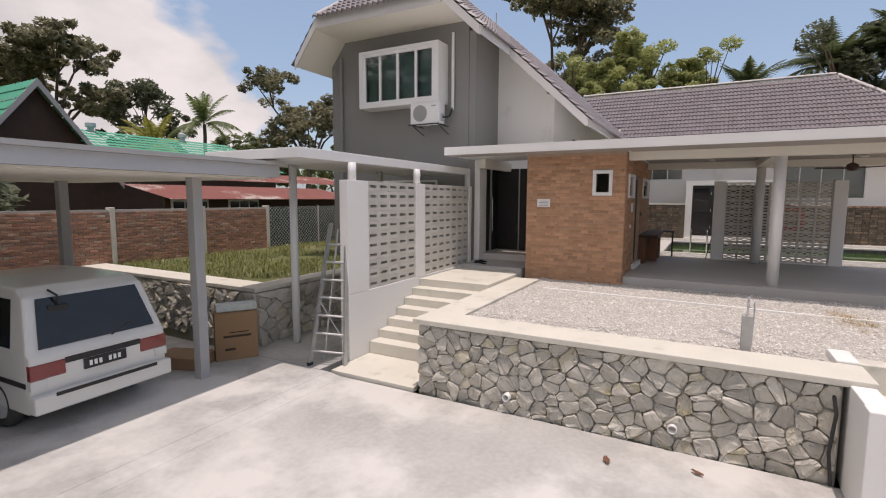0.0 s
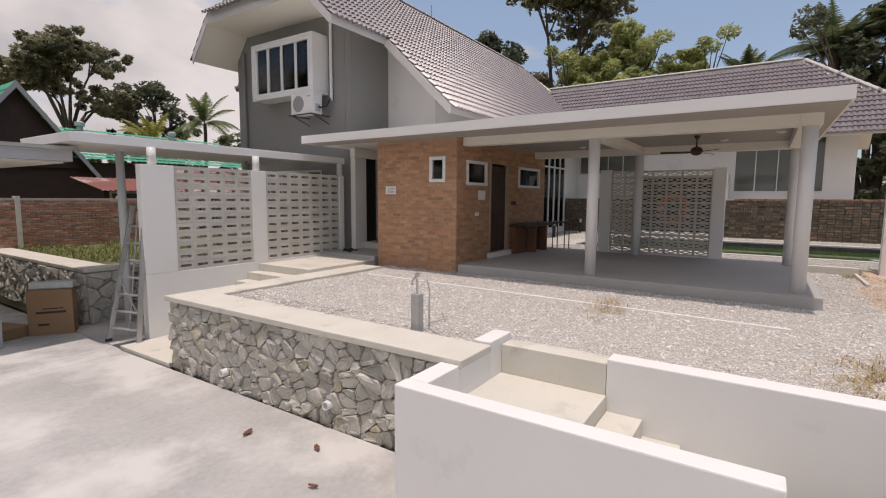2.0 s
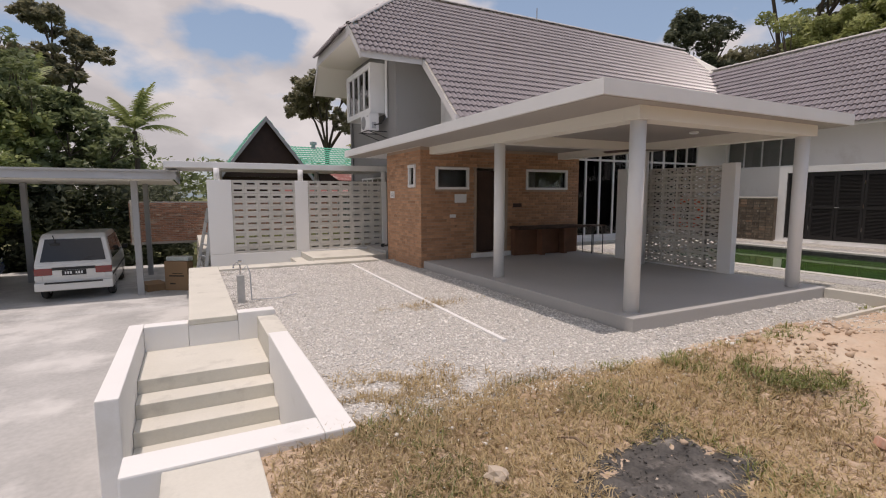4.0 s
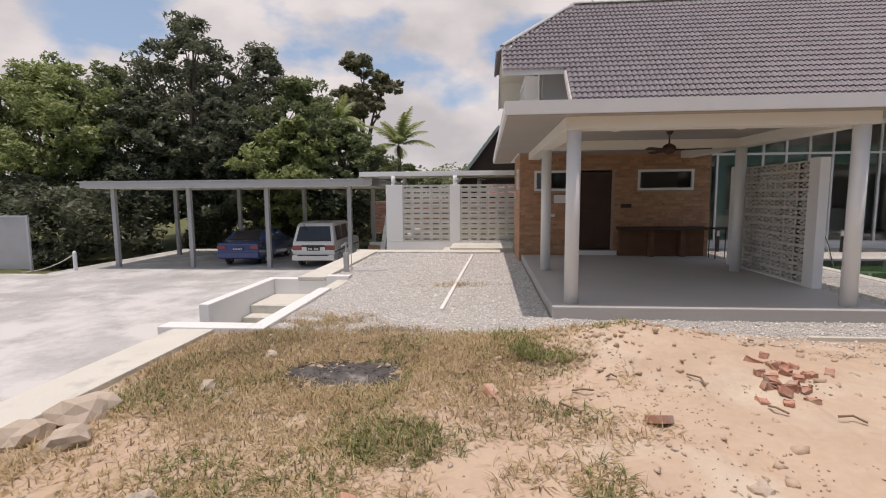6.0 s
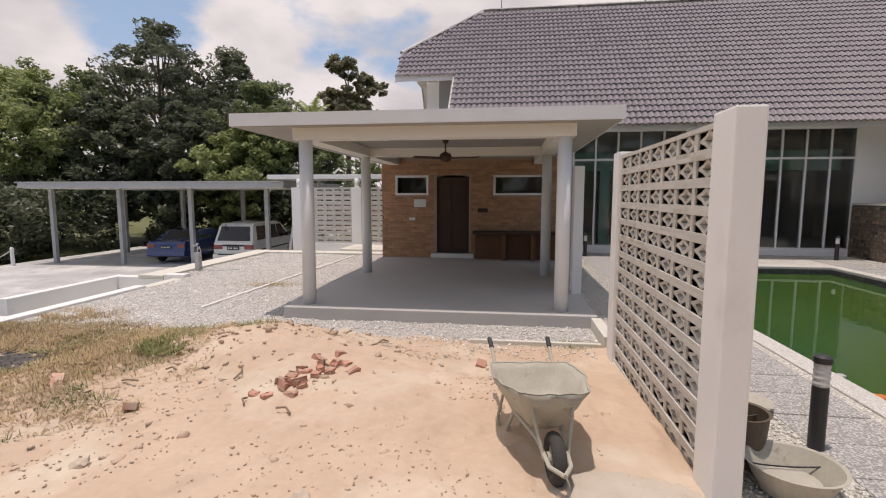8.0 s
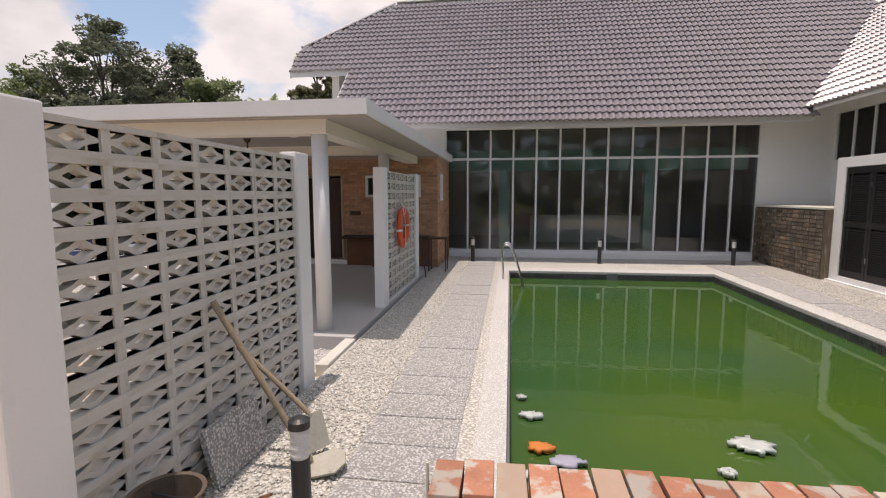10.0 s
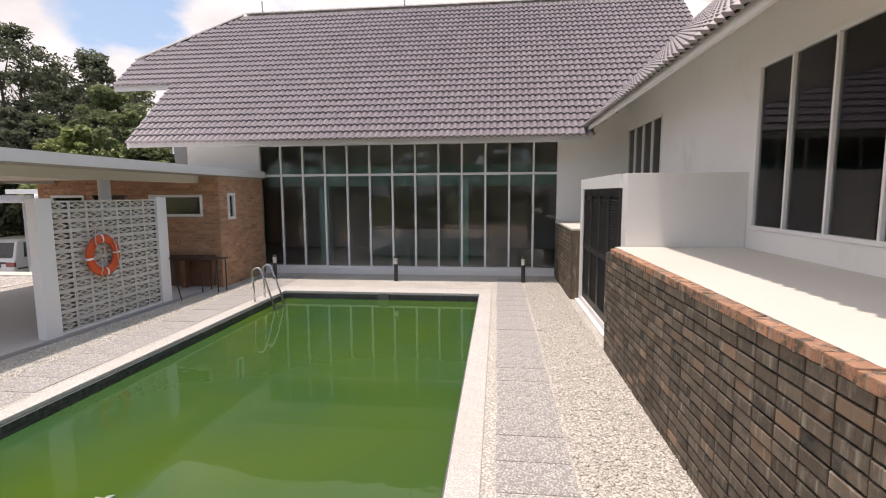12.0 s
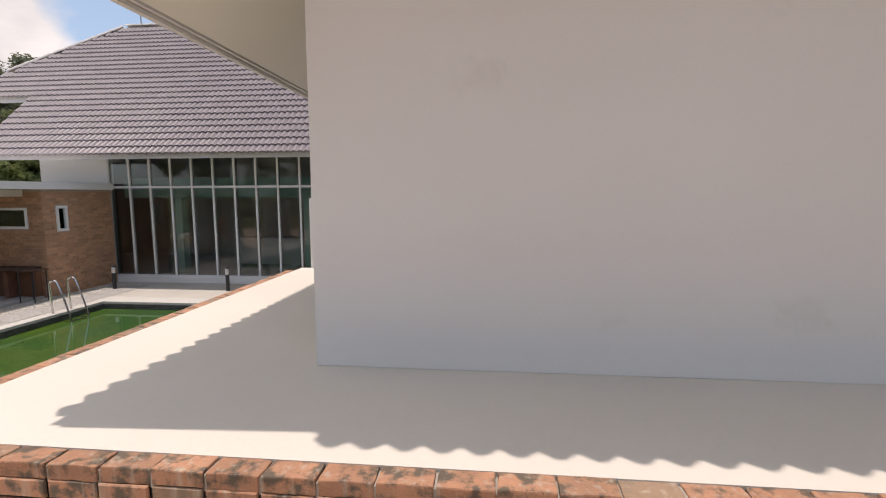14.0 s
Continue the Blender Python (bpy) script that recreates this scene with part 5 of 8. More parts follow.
# brick skins of the washroom
holes_w = [(6.46 - 6.2 - 0.0, 6.87 - 6.2, 1.92 + 0.02, 2.46 + 0.02)]
brick_face(blk, (-0.058, 6.2, -0.02), (-1, 0, 0), 2.16, 2.87, 0.205, 0.066, 0.008, 0.010, M["brick_orange"], 0.5, holes_w, 300)
hs = [(4.77 - b_, 4.77 - a, z0 + 0.02, z1 + 0.02) for a, b_, z0, z1 in ((0.32, 1.23, 1.87, 2.40), (1.39, 2.38, 0.3, 2.40), (2.96, 4.35, 1.87, 2.40))]
brick_face(blk, (4.77, 6.196, -0.02), (0, -1, 0), 4.83, 2.87, 0.205, 0.066, 0.008, 0.010, M["brick_orange"], 0.5, hs, 0)
brick_face(blk, (4.766, 8.42, -0.02), (1, 0, 0), 2.22, 2.87, 0.205, 0.066, 0.008, 0.010, M["brick_orange"], 0.5, [(8.42 - 6.88, 8.42 - 6.55, 1.80, 2.46)], 0)
window("window", blk, "x", -0.07, 6.46, 6.87, 1.92, 2.46, 1, bar=0.07, depth=0.06, proud=0.035, label="small white-framed window")
window("window", blk, "y", 6.18, 0.32, 1.23, 1.87, 2.40, 1, bar=0.06, depth=0.06, proud=0.03, label="white-framed slot window")
window("window", blk, "y", 6.18, 2.96, 4.35, 1.87, 2.40, 1, bar=0.06, depth=0.06, proud=0.03, label="white-framed slot window")
window("window", blk, "x", 4.78, 6.55, 6.88, 1.78, 2.44, 1, out=1, bar=0.07, depth=0.06, proud=0.03, label="small white-framed window")
wd = part("door", box(1.45, 6.24, 0.32, 2.32, 6.28, 2.34, 0.004), M["wood_dark"], blk, "dark brown washroom door")
for z0, z1 in ((0.45, 1.2), (1.35, 2.2)):
    for x0, x1 in ((1.53, 1.84), (1.93, 2.24)):
        part("door_panel", box(x0, 6.228, z0, x1, 6.241, z1, 0.006), M["wood_dark"], wd)
part("door_jamb", box(1.39, 6.17, 0.30, 1.448, 6.27, 2.40), M["mortar_orange"], wd)
part("door_jamb", box(2.322, 6.17, 0.30, 2.38, 6.27, 2.40), M["mortar_orange"], wd)
part("door_step", box(1.30, 6.10, 0.182, 2.46, 6.185, 0.30, 0.006), M["white"], wd)
part("inner_wall", box(0.1, 7.9, 0.0, 4.6, 7.95, 2.8), M["room"], blk)
part("switch_plate", box(0.70, 6.165, 1.19, 0.86, 6.182, 1.27, 0.004), M["white_trim"], blk)
notice = part("paper_notice", box(0.83, 6.172, 1.55, 1.16, 6.180, 1.76), M["white_trim"])
tagged(notice, "white paper notice stuck on the brick wall", "notice", group="paper notices")
notice2 = part("paper_notice", box(-0.082, 7.80, 1.66, -0.075, 8.10, 1.84), M["white_trim"])
tagged(notice2, "white paper notice stuck on the brick wall", "notice", group="paper notices")
M["ink"] = material("faded_ink", (0.30, 0.28, 0.30), (0.24, 0.22, 0.24), 0.8, 20, 100, 0.8, 0.0)
for i in range(4):
    part("print_bar", box(-0.0835, 7.84, 1.69 + i * 0.032, -0.0822, 8.06 - 0.03 * (i % 2), 1.70 + i * 0.032), M["ink"], notice2)
sig = part("wall_sign", box(2.55, 6.165, 1.42, 2.82, 6.182, 1.52, 0.004), M["wood_dark"])
tagged(sig, "small dark plaque on the brick wall", "sign")

# washing bench under the wide window
bench = empty("wash_bench", (3.4, 5.9, 0.18), "brown wash bench with brick legs against the wall", "bench")
part("top", box(2.45, 5.72, 0.86, 4.62, 6.17, 0.93, 0.01), M["wood_dark"], bench, "dark slab top")
M["clay"] = material("brown_clay", (0.22, 0.105, 0.06), (0.15, 0.072, 0.043), 0.85, 4, 40, 0.8, 0.2)
part("back_panel", box(2.5, 6.02, 0.18, 4.6, 6.165, 0.858), M["clay"], bench)
for x in (3.2, 3.95):
    part("leg", box(x, 5.78, 0.18, x + 0.11, 6.0, 0.858, 0.006), M["clay"], bench)
rack = bmesh.new()
for x in (4.66, 5.05):
    for y in (5.5, 5.85):
        add_tube(rack, [(x, y, DECK), (x, y, 0.92)], 0.014, 8)
part("trestle", rack, M["dark_metal"], bench)
part("shelf", box(4.63, 5.45, 0.90, 5.09, 5.9, 0.925), M["wood_dark"], bench)
under_keep(bench)

# ceiling fan and down-lights of the pavilion
fan = empty("ceiling_fan", (2.22, 2.0, 2.858), "dark brown ceiling fan with three blades", "fan")
part("rod", tube([(2.22, 2.0, 2.857), (2.22, 2.0, 2.60)], 0.014), M["wood_dark"], fan)
part("canopy", lathe([(0.07, 0.0), (0.03, -0.07)], 16, (2.22, 2.0, 2.857)), M["wood_dark"], fan)
part("motor", lathe([(0.03, 0.1), (0.10, 0.06), (0.115, 0.0), (0.08, -0.06), (0.02, -0.08)], 20, (2.22, 2.0, 2.54)), M["wood_dark"], fan, smooth=True)
for i in range(3):
    a = radians(100 + 120 * i)
    d, s_ = Vector((math.cos(a), math.sin(a), 0)), Vector((-math.sin(a), math.cos(a), 0))
    bm = bmesh.new()
    c0 = Vector((2.22, 2.0, 2.53))
    prof = [(0.09, 0.03), (0.2, 0.06), (0.6, 0.065), (0.66, 0.04)]
    up, lo_ = [], []
    for r, w in prof:
        up.append((bm.verts.new(c0 + d * r + s_ * w + Vector((0, 0, 0.012))), bm.verts.new(c0 + d * r - s_ * w - Vector((0, 0, 0.012)))))
        lo_.append((bm.verts.new(c0 + d * r + s_ * w + Vector((0, 0, 0.004))), bm.verts.new(c0 + d * r - s_ * w - Vector((0, 0, 0.020)))))
    for i2 in range(3):
        bm.faces.new((up[i2][0], up[i2 + 1][0], up[i2 + 1][1], up[i2][1]))
        bm.faces.new((lo_[i2][1], lo_[i2 + 1][1], lo_[i2 + 1][0], lo_[i2][0]))
        for k2 in (0, 1):
            bm.faces.new((up[i2][k2], lo_[i2][k2], lo_[i2 + 1][k2], up[i2 + 1][k2]))
    bm.faces.new((up[0][0], up[0][1], lo_[0][1], lo_[0][0]))
    bm.faces.new((up[3][1], up[3][0], lo_[3][0], lo_[3][1]))
    bmesh.ops.recalc_face_normals(bm, faces=bm.faces)
    part("blade", bm, M["wood_dark"], fan)
under_keep(fan)
lamp0 = None
for x, y in ((1.2, 1.6), (3.2, 1.6), (1.2, 4.6), (3.2, 4.6), (2.2, 0.62)):
    if lamp0 is None:
        lamp0 = tagged(part("downlight", lathe([(0.075, 0.0), (0.085, -0.03), (0.05, -0.045)], 18), M["white_trim"]), "round white surface down-light, switched off", "lamp", group="pavilion down-lights")
        lamp0.location = (x, y, 2.857)
    else:
        copy_thing(lamp0, pose(x, y, 2.857))

# front door
fd = empty("front_door", (2.0, 10.13, 0.2), "dark glazed front door standing ajar", "door", kind="structure")
part("dark_pane", box(1.42, 10.10, 0.21, 2.49, 10.125, 2.70), M["black"], fd)
part("leaf_frame", box(1.86, 10.06, 0.21, 1.93, 10.099, 2.70, 0.004), M["zinc"], fd)
part("pull_handle", tube([(1.90, 10.03, 0.9), (1.90, 10.03, 1.9)], 0.014), M["steel"], fd)
part("jamb", box(1.36, 10.05, 0.2, 1.418, 10.14, 2.76, 0.004), M["zinc"], fd)
part("head", box(1.42, 10.05, 2.702, 2.49, 10.14, 2.76, 0.004), M["zinc"], fd)
part("side_pane", box(2.470, 8.76, 0.21, 2.494, 9.42, 2.70), M["black"], fd)
part("side_pane", box(2.470, 9.46, 0.21, 2.494, 10.10, 2.70), M["black"], fd)
for ya, yb in ((8.72, 8.758), (9.422, 9.458)):
    part("leaf_frame", box(2.455, ya, 0.21, 2.496, yb, 2.70, 0.003), M["zinc"], fd)
part("pull_handle", tube([(2.43, 9.50, 0.9), (2.43, 9.50, 1.7)], 0.014), M["steel"], fd)
under_keep(fd)
pier = part("porch_pier", box(0.90, 9.98, 0.2, 1.34, 10.14, 2.855, 0.008), M["white"])
tagged(pier, "white porch pier beside the front door", "pier", kind="structure")
beam = part("porch_beam", box(0.6, 9.70, 2.62, 2.49, 9.86, 2.855, 0.008), M["cream"])
tagged(beam, "cream beam over the porch", "beam", kind="structure")
low_win = window("ground_window", house, "x", 0.94, 11.3, 13.6, 1.5, 2.35, 4, label="dark ground-floor window behind the screen")
part("roof_vent_pipe", tube([(8.2, 12.6, 8.7), (8.2, 12.6, 9.35)], 0.02), M["zinc"], house)
part("roof_vent_pipe", tube([(3.0, 12.6, 8.7), (3.0, 12.6, 9.3)], 0.02), M["zinc"], house)

# air conditioner
ac = empty("air_conditioner", (0.7, 11.3, 3.9), "white outdoor air-conditioner unit on a steel bracket", "air conditioner")
part("case", box(0.34, 10.92, 3.80, 0.66, 11.80, 4.355, 0.025), M["white_trim"], ac)
ring = bmesh.new()
for r in (0.04, 0.08, 0.12, 0.16, 0.20):
    pts = [(0.330, 11.50 + r * math.cos(a * math.pi / 14), 4.08 + r * math.sin(a * math.pi / 14)) for a in range(29)]
    add_tube(ring, pts, 0.006, 6)
for a in range(8):
    ca, sa = math.cos(a * math.pi / 4), math.sin(a * math.pi / 4)
    add_tube(ring, [(0.330, 11.50 + 0.03 * ca, 4.08 + 0.03 * sa), (0.330, 11.50 + 0.21 * ca, 4.08 + 0.21 * sa)], 0.005, 6)
part("grille", ring, M["zinc"], ac)
part("fan_opening", tube([(0.337, 11.50, 4.08), (0.345, 11.50, 4.08)], 0.215, 28), M["zinc"], ac, "round grey fan opening")
part("badge", box(0.334, 11.02, 4.24, 0.341, 11.16, 4.27, 0.001), M["zinc"], ac)
part("valve_cover", box(0.42, 10.895, 3.86, 0.56, 10.921, 4.06, 0.008), M["zinc_light"], ac)
brk = bmesh.new()
for y in (10.96, 11.74):
    add_tube(brk, [(0.28, y, 3.785), (0.94, y, 3.785)], 0.016, 6)
    add_tube(brk, [(0.34, y, 3.785), (0.94, y, 3.58)], 0.012, 6)
add_tube(brk, [(0.28, 10.90, 3.785), (0.28, 11.82, 3.785)], 0.016, 6)
part("bracket", brk, M["dark_metal"], ac)
part("pipe", tube([(0.5, 10.90, 3.98), (0.5, 10.82, 3.96), (0.70, 10.80, 4.02), (0.86, 10.80, 4.25)], 0.022, 8), M["dark_metal"], ac)
under_keep(ac)

# ---- louvred doors of the pump cupboard ----
dw = (5.238 - 2.342) / 4
for i in range(4):
    a = 2.342 + dw * i + 0.006
    b_ = 2.342 + dw * (i + 1) - 0.006
    lf = part("louvre_door", box(13.225, a, 0.27, 13.265, a + 0.07, 2.45, 0.003), M["black"], cup, "black louvred door leaf")
    part("stile", box(13.225, b_ - 0.07, 0.27, 13.265, b_, 2.45, 0.003), M["black"], lf)
    for z0, z1 in ((0.27, 0.40), (1.27, 1.37), (2.33, 2.45)):
        part("rail", box(13.225, a + 0.07, z0, 13.265, b_ - 0.07, z1), M["black"], lf)
    me = None
    for z0, z1 in ((0.40, 1.27), (1.37, 2.33)):
        z = z0 + 0.01
        while z < z1 - 0.03:
            if me is None:
                bm = bmesh.new()
                add_box(bm, -0.022, 0, -0.004, 0.022, b_ - a - 0.14, 0.004)
                bmesh.ops.rotate(bm, verts=bm.verts, cent=(0, 0, 0), matrix=Matrix.Rotation(radians(-40), 3, "Y"))
                me = bpy.data.meshes.new("slat")
                bm.to_mesh(me)
                bm.free()
            ob = link("slat", me, M["black"], lf)
            ob.location = (13.245, a + 0.07, z + 0.015)
            z += 0.042
    for z in (0.6, 1.32, 2.05):
        if i in (0, 2, 3):
            part("hinge", box(13.215, b_ - 0.015, z, 13.226, b_ + 0.015, z + 0.11, 0.002), M["steel"], lf)
part("lever_handle", tube([(13.222, 3.78, 1.32), (13.17, 3.78, 1.32), (13.17, 3.66, 1.32)], 0.011, 8), M["steel"], cup)

# ---- weathered brick walls ----
bw = empty("terrace_wall", (0, 0, 0), "weathered dark brick wall in stack bond around the terrace", "wall", kind="structure")
M["cap_joint"] = material("cap_mortar", (0.42, 0.385, 0.335), (0.28, 0.25, 0.21), 0.95, 9, 60, 0.6, 0.5)
part("wall_core", box(13.03, -3.13, -0.1, 13.298, 2.065, 1.448), M["mortar"], bw)
part("wall_core", box(13.30, -3.13, -0.1, 21.0, -3.00, 1.448)
     , M["mortar"], bw)
BL, BHT, BG = 0.216, 0.0775, 0.014
brick_face(bw, (13.016, -3.13, 0.02), (-1, 0, 0), 5.19, 1.57, BL, BHT, BG, 0.014, M["brick_dark"], 0.0, (), 170, 0.004)
brick_face(bw, (18.5, -3.144, 0.02), (0, -1, 0), 5.48, 1.57, BL, BHT, BG, 0.014, M["brick_top"], 0.0, (), 0, 0.004)


def cap_row(parent, start, step, count, dims, mat):
    shapes = []
    for i in range(count):
        k_ = float(i * 3)
        if len(shapes) < 5:
            bm = box(0, 0, 0, *dims, 0.007)
            bmesh.ops.subdivide_edges(bm, edges=[e for e in bm.edges if e.calc_length() > 0.08], cuts=3)
            for v in bm.verts:
                v.co += Vector((noise.noise(v.co * 23 + Vector((k_, 0, 0))), noise.noise(v.co * 23 + Vector((9, k_, 0))), noise.noise(v.co * 23 + Vector((0, 9, k_))))) * 0.0045
            me = bpy.data.meshes.new("cap_brick")
            bm.to_mesh(me)
            bm.free()
            shapes.append(me)
        ob = link("cap_brick", shapes[i % 5], mat, parent)
        ob.location = Vector(start) + Vector(step) * i + Vector((random.uniform(-0.003, 0.003), random.uniform(-0.003, 0.003), random.uniform(-0.003, 0.003)))
        ob.rotation_euler = (random.uniform(-0.008, 0.008), random.uniform(-0.008, 0.008), random.uniform(-0.008, 0.008))


cap_row(bw, (12.998, -3.024, 1.564), (0, 0.23, 0), 21, (0.12, 0.221, 0.07), M["brick_top"])
cap_row(bw, (12.998, -3.152, 1.564), (0.23, 0, 0), 26, (0.221, 0.12, 0.07), M["brick_top"])
part("wall_core", box(13.03, -3.13, 1.45, 13.116, 2.065, 1.57), M["mortar"], bw)
part("wall_core", box(13.118, -3.13, 1.45, 21.0, -3.032, 1.57), M["mortar"], bw)
for i in range(1, 21):
    bm = box(13.004, -3.044 + 0.23 * i, 1.55, 13.116, -3.020 + 0.23 * i, 1.618 + 0.004 * math.sin(i * 2.3), 0.004)
    part("mortar_joint", bm, M["cap_joint"], bw)
for i in range(1, 26):
    bm = box(13.0 - 0.018 + 0.23 * i, -3.146, 1.55, 13.0 + 0.006 + 0.23 * i, -3.036, 1.618 + 0.004 * math.sin(i * 1.7), 0.004)
    part("mortar_joint", bm, M["cap_joint"], bw)
part("deck_upstand", box(13.122, 2.07, 0.0, 13.198, 5.5, 0.16), M["white"], bw)
bw2 = empty("corner_wall", (0, 0, 0), "weathered dark brick wall beside the glass wall", "wall", kind="structure")
part("wall_core", box(13.05, 5.52, -0.1, 13.30, 8.42, 1.60), M["mortar"], bw2)
brick_face(bw2, (13.036, 5.52, 0.02), (-1, 0, 0), 2.90, 1.60, BL, BHT, BG, 0.014, M["brick_dark"], 0.0, (), 240, 0.004)
part("end_face", box(13.04, 5.502, 0.0, 13.29, 5.518, 1.60), M["brick_dark"], bw2)
part("top", box(13.02, 5.51, 1.602, WX - 0.005, 8.42, 1.65, 0.01), M["coping"], bw2)
part("fill", box(13.30, 5.52, -0.1, WX - 0.005, 8.42, 1.60), M["mortar"], bw2)

# ---- rubble ----
rubble(part_w, (-4.89, 3.36, -1.12), (-1, 0, 0), 5.0, 1.10, 0.17, M["stone"], 5, 0.055)
rubble(part_w, (-4.42, 8.37, -1.12), (0, 1, 0), 0.47, 1.10, 0.19, M["stone"], 7, 0.06)
rubble(gwall, (-4.61, 12.2, -1.04), (-1, 0, 0), 6.3, 1.06, 0.22, M["stone"], 8, 0.06)
rubble(gwall, (-1.0, 12.19, -1.04), (0, -1, 0), 3.6, 1.06, 0.22, M["stone"], 9, 0.06)
for y, z in ((6.93, -0.85), (4.88, -0.81)):
    bm = bmesh.new()
    prof = [(0.052, 0.0), (0.052, -0.16), (0.042, -0.16), (0.042, 0.0)]
    rings = []
    for r, d in prof:
        rings.append([bm.verts.new((-4.86 + d, y + r * math.cos(2 * math.pi * j / 20), z + r * math.sin(2 * math.pi * j / 20))) for j in range(20)])
    for r0, r1 in zip(rings, rings[1:]):
        for j in range(20):
            bm.faces.new((r0[j], r0[(j + 1) % 20], r1[(j + 1) % 20], r1[j]))
    bmesh.ops.recalc_face_normals(bm, faces=bm.faces)
    part("weep_pipe", bm, M["white_trim"], part_w, "short white plastic drain pipe", smooth=True)
hose = part("drain_hose", tube([(-4.93, 3.42, -0.12), (-5.0, 3.40, -0.3), (-5.02, 3.44, -0.7), (-5.0, 3.40, -1.06)], 0.018, 8), M["dark_metal"])
tagged(hose, "black hose hanging down the rubble wall", "hose")
# corner stones of the end of the rubble wall are held by a white render edge
line = part("kerb_line", box(-0.03, -3.55, -0.02, 0.03, 3.55, 0.032, 0.006), M["white"])
line.matrix_basis = pose(-1.49, 3.98, 0, 0, 0, -2.4)
tagged(line, "thin concrete edging strip sunk in the gravel", "edging", kind="structure")
kerb = part("deck_kerb", box(4.52, -0.95, -0.05, 4.655, -0.01, 0.165, 0.01), M["coping"])
tagged(kerb, "low white kerb along the pool deck", "kerb", kind="structure")
kerb2 = part("front_kerb", box(2.9, -0.92, -0.05, 4.5, -0.86, 0.06, 0.008), M["coping"])
tagged(kerb2, "low concrete kerb at the edge of the gravel", "kerb", kind="structure")


# ---- pool fittings ----
bol0 = None
BOLX = [(5.55, 7.37), (8.85, 7.37), (12.13, 7.42), (5.46, -3.40)]
M["lens"] = material("ribbed_lens", (0.66, 0.66, 0.64), (0.58, 0.58, 0.56), 0.25, 5, 60, 0.8, 0.0)
for x, y in BOLX:
    if bol0 is None:
        bol0 = empty("bollard_light", (x, y, DECK), "black bollard light with a ribbed clear head", "bollard light", group="bollard lights round the pool")
        part("post", lathe([(0.05, 0.0), (0.05, 0.44)], 18), M["dark_metal"], bol0)
        part("head", lathe([(0.046 + 0.005 * (i % 2), 0.44 + 0.02 * i) for i in range(9)], 18), M["lens"], bol0, "ribbed clear head")
        part("cap", lathe([(0.056, 0.60), (0.056, 0.64), (0.03, 0.655)], 18), M["dark_metal"], bol0)
    else:
        copy_thing(bol0, pose(x, y, DECK))

lad = empty("pool_ladder", (6.55, 4.7, DECK), "stainless steel pool ladder with curved rails", "pool ladder")
for dy in (0.0, 0.46):
    pts = [(6.40, 4.60 + dy, DECK), (6.37, 4.60 + dy, DECK + 0.60)]
    for i in range(1, 10):
        a = math.pi * (0.98 - 0.82 * i / 10)
        pts.append((6.475 + 0.105 * math.cos(a), 4.60 + dy, DECK + 0.63 + 0.105 * math.sin(a)))
    pts += [(6.66, 4.60 + dy, DECK + 0.44), (6.80, 4.60 + dy, 0.10), (6.84, 4.60 + dy, -0.1), (6.82, 4.60 + dy, -0.5)]
    part("rail", tube(pts, 0.021, 10), M["steel"], lad, smooth=True)
for z in (-0.02, -0.3):
    part("tread", box(6.76, 4.61, z - 0.02, 6.86, 5.05, z + 0.01, 0.006), M["steel"], lad)
under_keep(lad)
skim = part("skimmer_lid", box(8.75, PY1 - 0.04, -0.06, 9.0, PY1 + 0.10, DECK - 0.02, 0.008), M["grout"])
tagged(skim, "grey skimmer mouth in the far pool wall", "skimmer", kind="structure")

buoy = empty("lifebuoy", (4.66, 2.72, 1.36), "orange lifebuoy with white bands and rope hung on the screen", "lifebuoy")
M["orange"] = material("orange_plastic", (0.72, 0.11, 0.03), (0.62, 0.085, 0.025), 0.45, 6, 60, 0.8, 0.05)
M["rope"] = material("pale_rope", (0.62, 0.58, 0.50), (0.5, 0.46, 0.4), 0.9, 20, 90, 0.8, 0.2)


def torus(c, big, small, a0, a1, n, sides, axis="x"):
    bm = bmesh.new()
    rings = []
    for i in range(n + 1):
        a = a0 + (a1 - a0) * i / n
        rings.append([bm.verts.new((c[0] + small[0] * math.sin(2 * math.pi * j / sides), c[1] + (big + small[1] * math.cos(2 * math.pi * j / sides)) * math.cos(a), c[2] + (big + small[1] * math.cos(2 * math.pi * j / sides)) * math.sin(a))) for j in range(sides)])
    for r0, r1 in zip(rings, rings[1:]):
        for j in range(sides):
            bm.faces.new((r0[j], r0[(j + 1) % sides], r1[(j + 1) % sides], r1[j]))
    bmesh.ops.recalc_face_normals(bm, faces=bm.faces)
    return bm


part("ring", torus((4.665, 2.72, 1.36), 0.29, (0.05, 0.075), 0, 2 * math.pi, 40, 14), M["orange"], buoy, "orange ring", smooth=True)
for k_ in range(4):
    a = math.pi / 2 * k_ + 0.1
    part("band", torus((4.665, 2.72, 1.36), 0.29, (0.053, 0.078), a - 0.055, a + 0.055, 5, 14), M["white_trim"], buoy, smooth=True)
rope_x = 4.735
pts = [(4.64, 2.62, 1.90), (rope_x - 0.02, 2.52, 1.68), (rope_x, 2.50, 1.58), (rope_x, 2.56, 1.50), (rope_x, 2.60, 1.36), (rope_x, 2.60, 1.12), (rope_x, 2.56, 1.06), (rope_x, 2.62, 0.97), (rope_x, 2.74, 0.95),
       (rope_x, 2.90, 0.98), (rope_x, 2.99, 1.07), (rope_x, 2.98, 1.14), (rope_x, 2.96, 1.3), (rope_x, 2.93, 1.52), (rope_x - 0.01, 2.88, 1.64), (4.64, 2.62, 1.90)]
part("rope", tube(pts, 0.010, 6), M["rope"], buoy, "pale hanging rope")
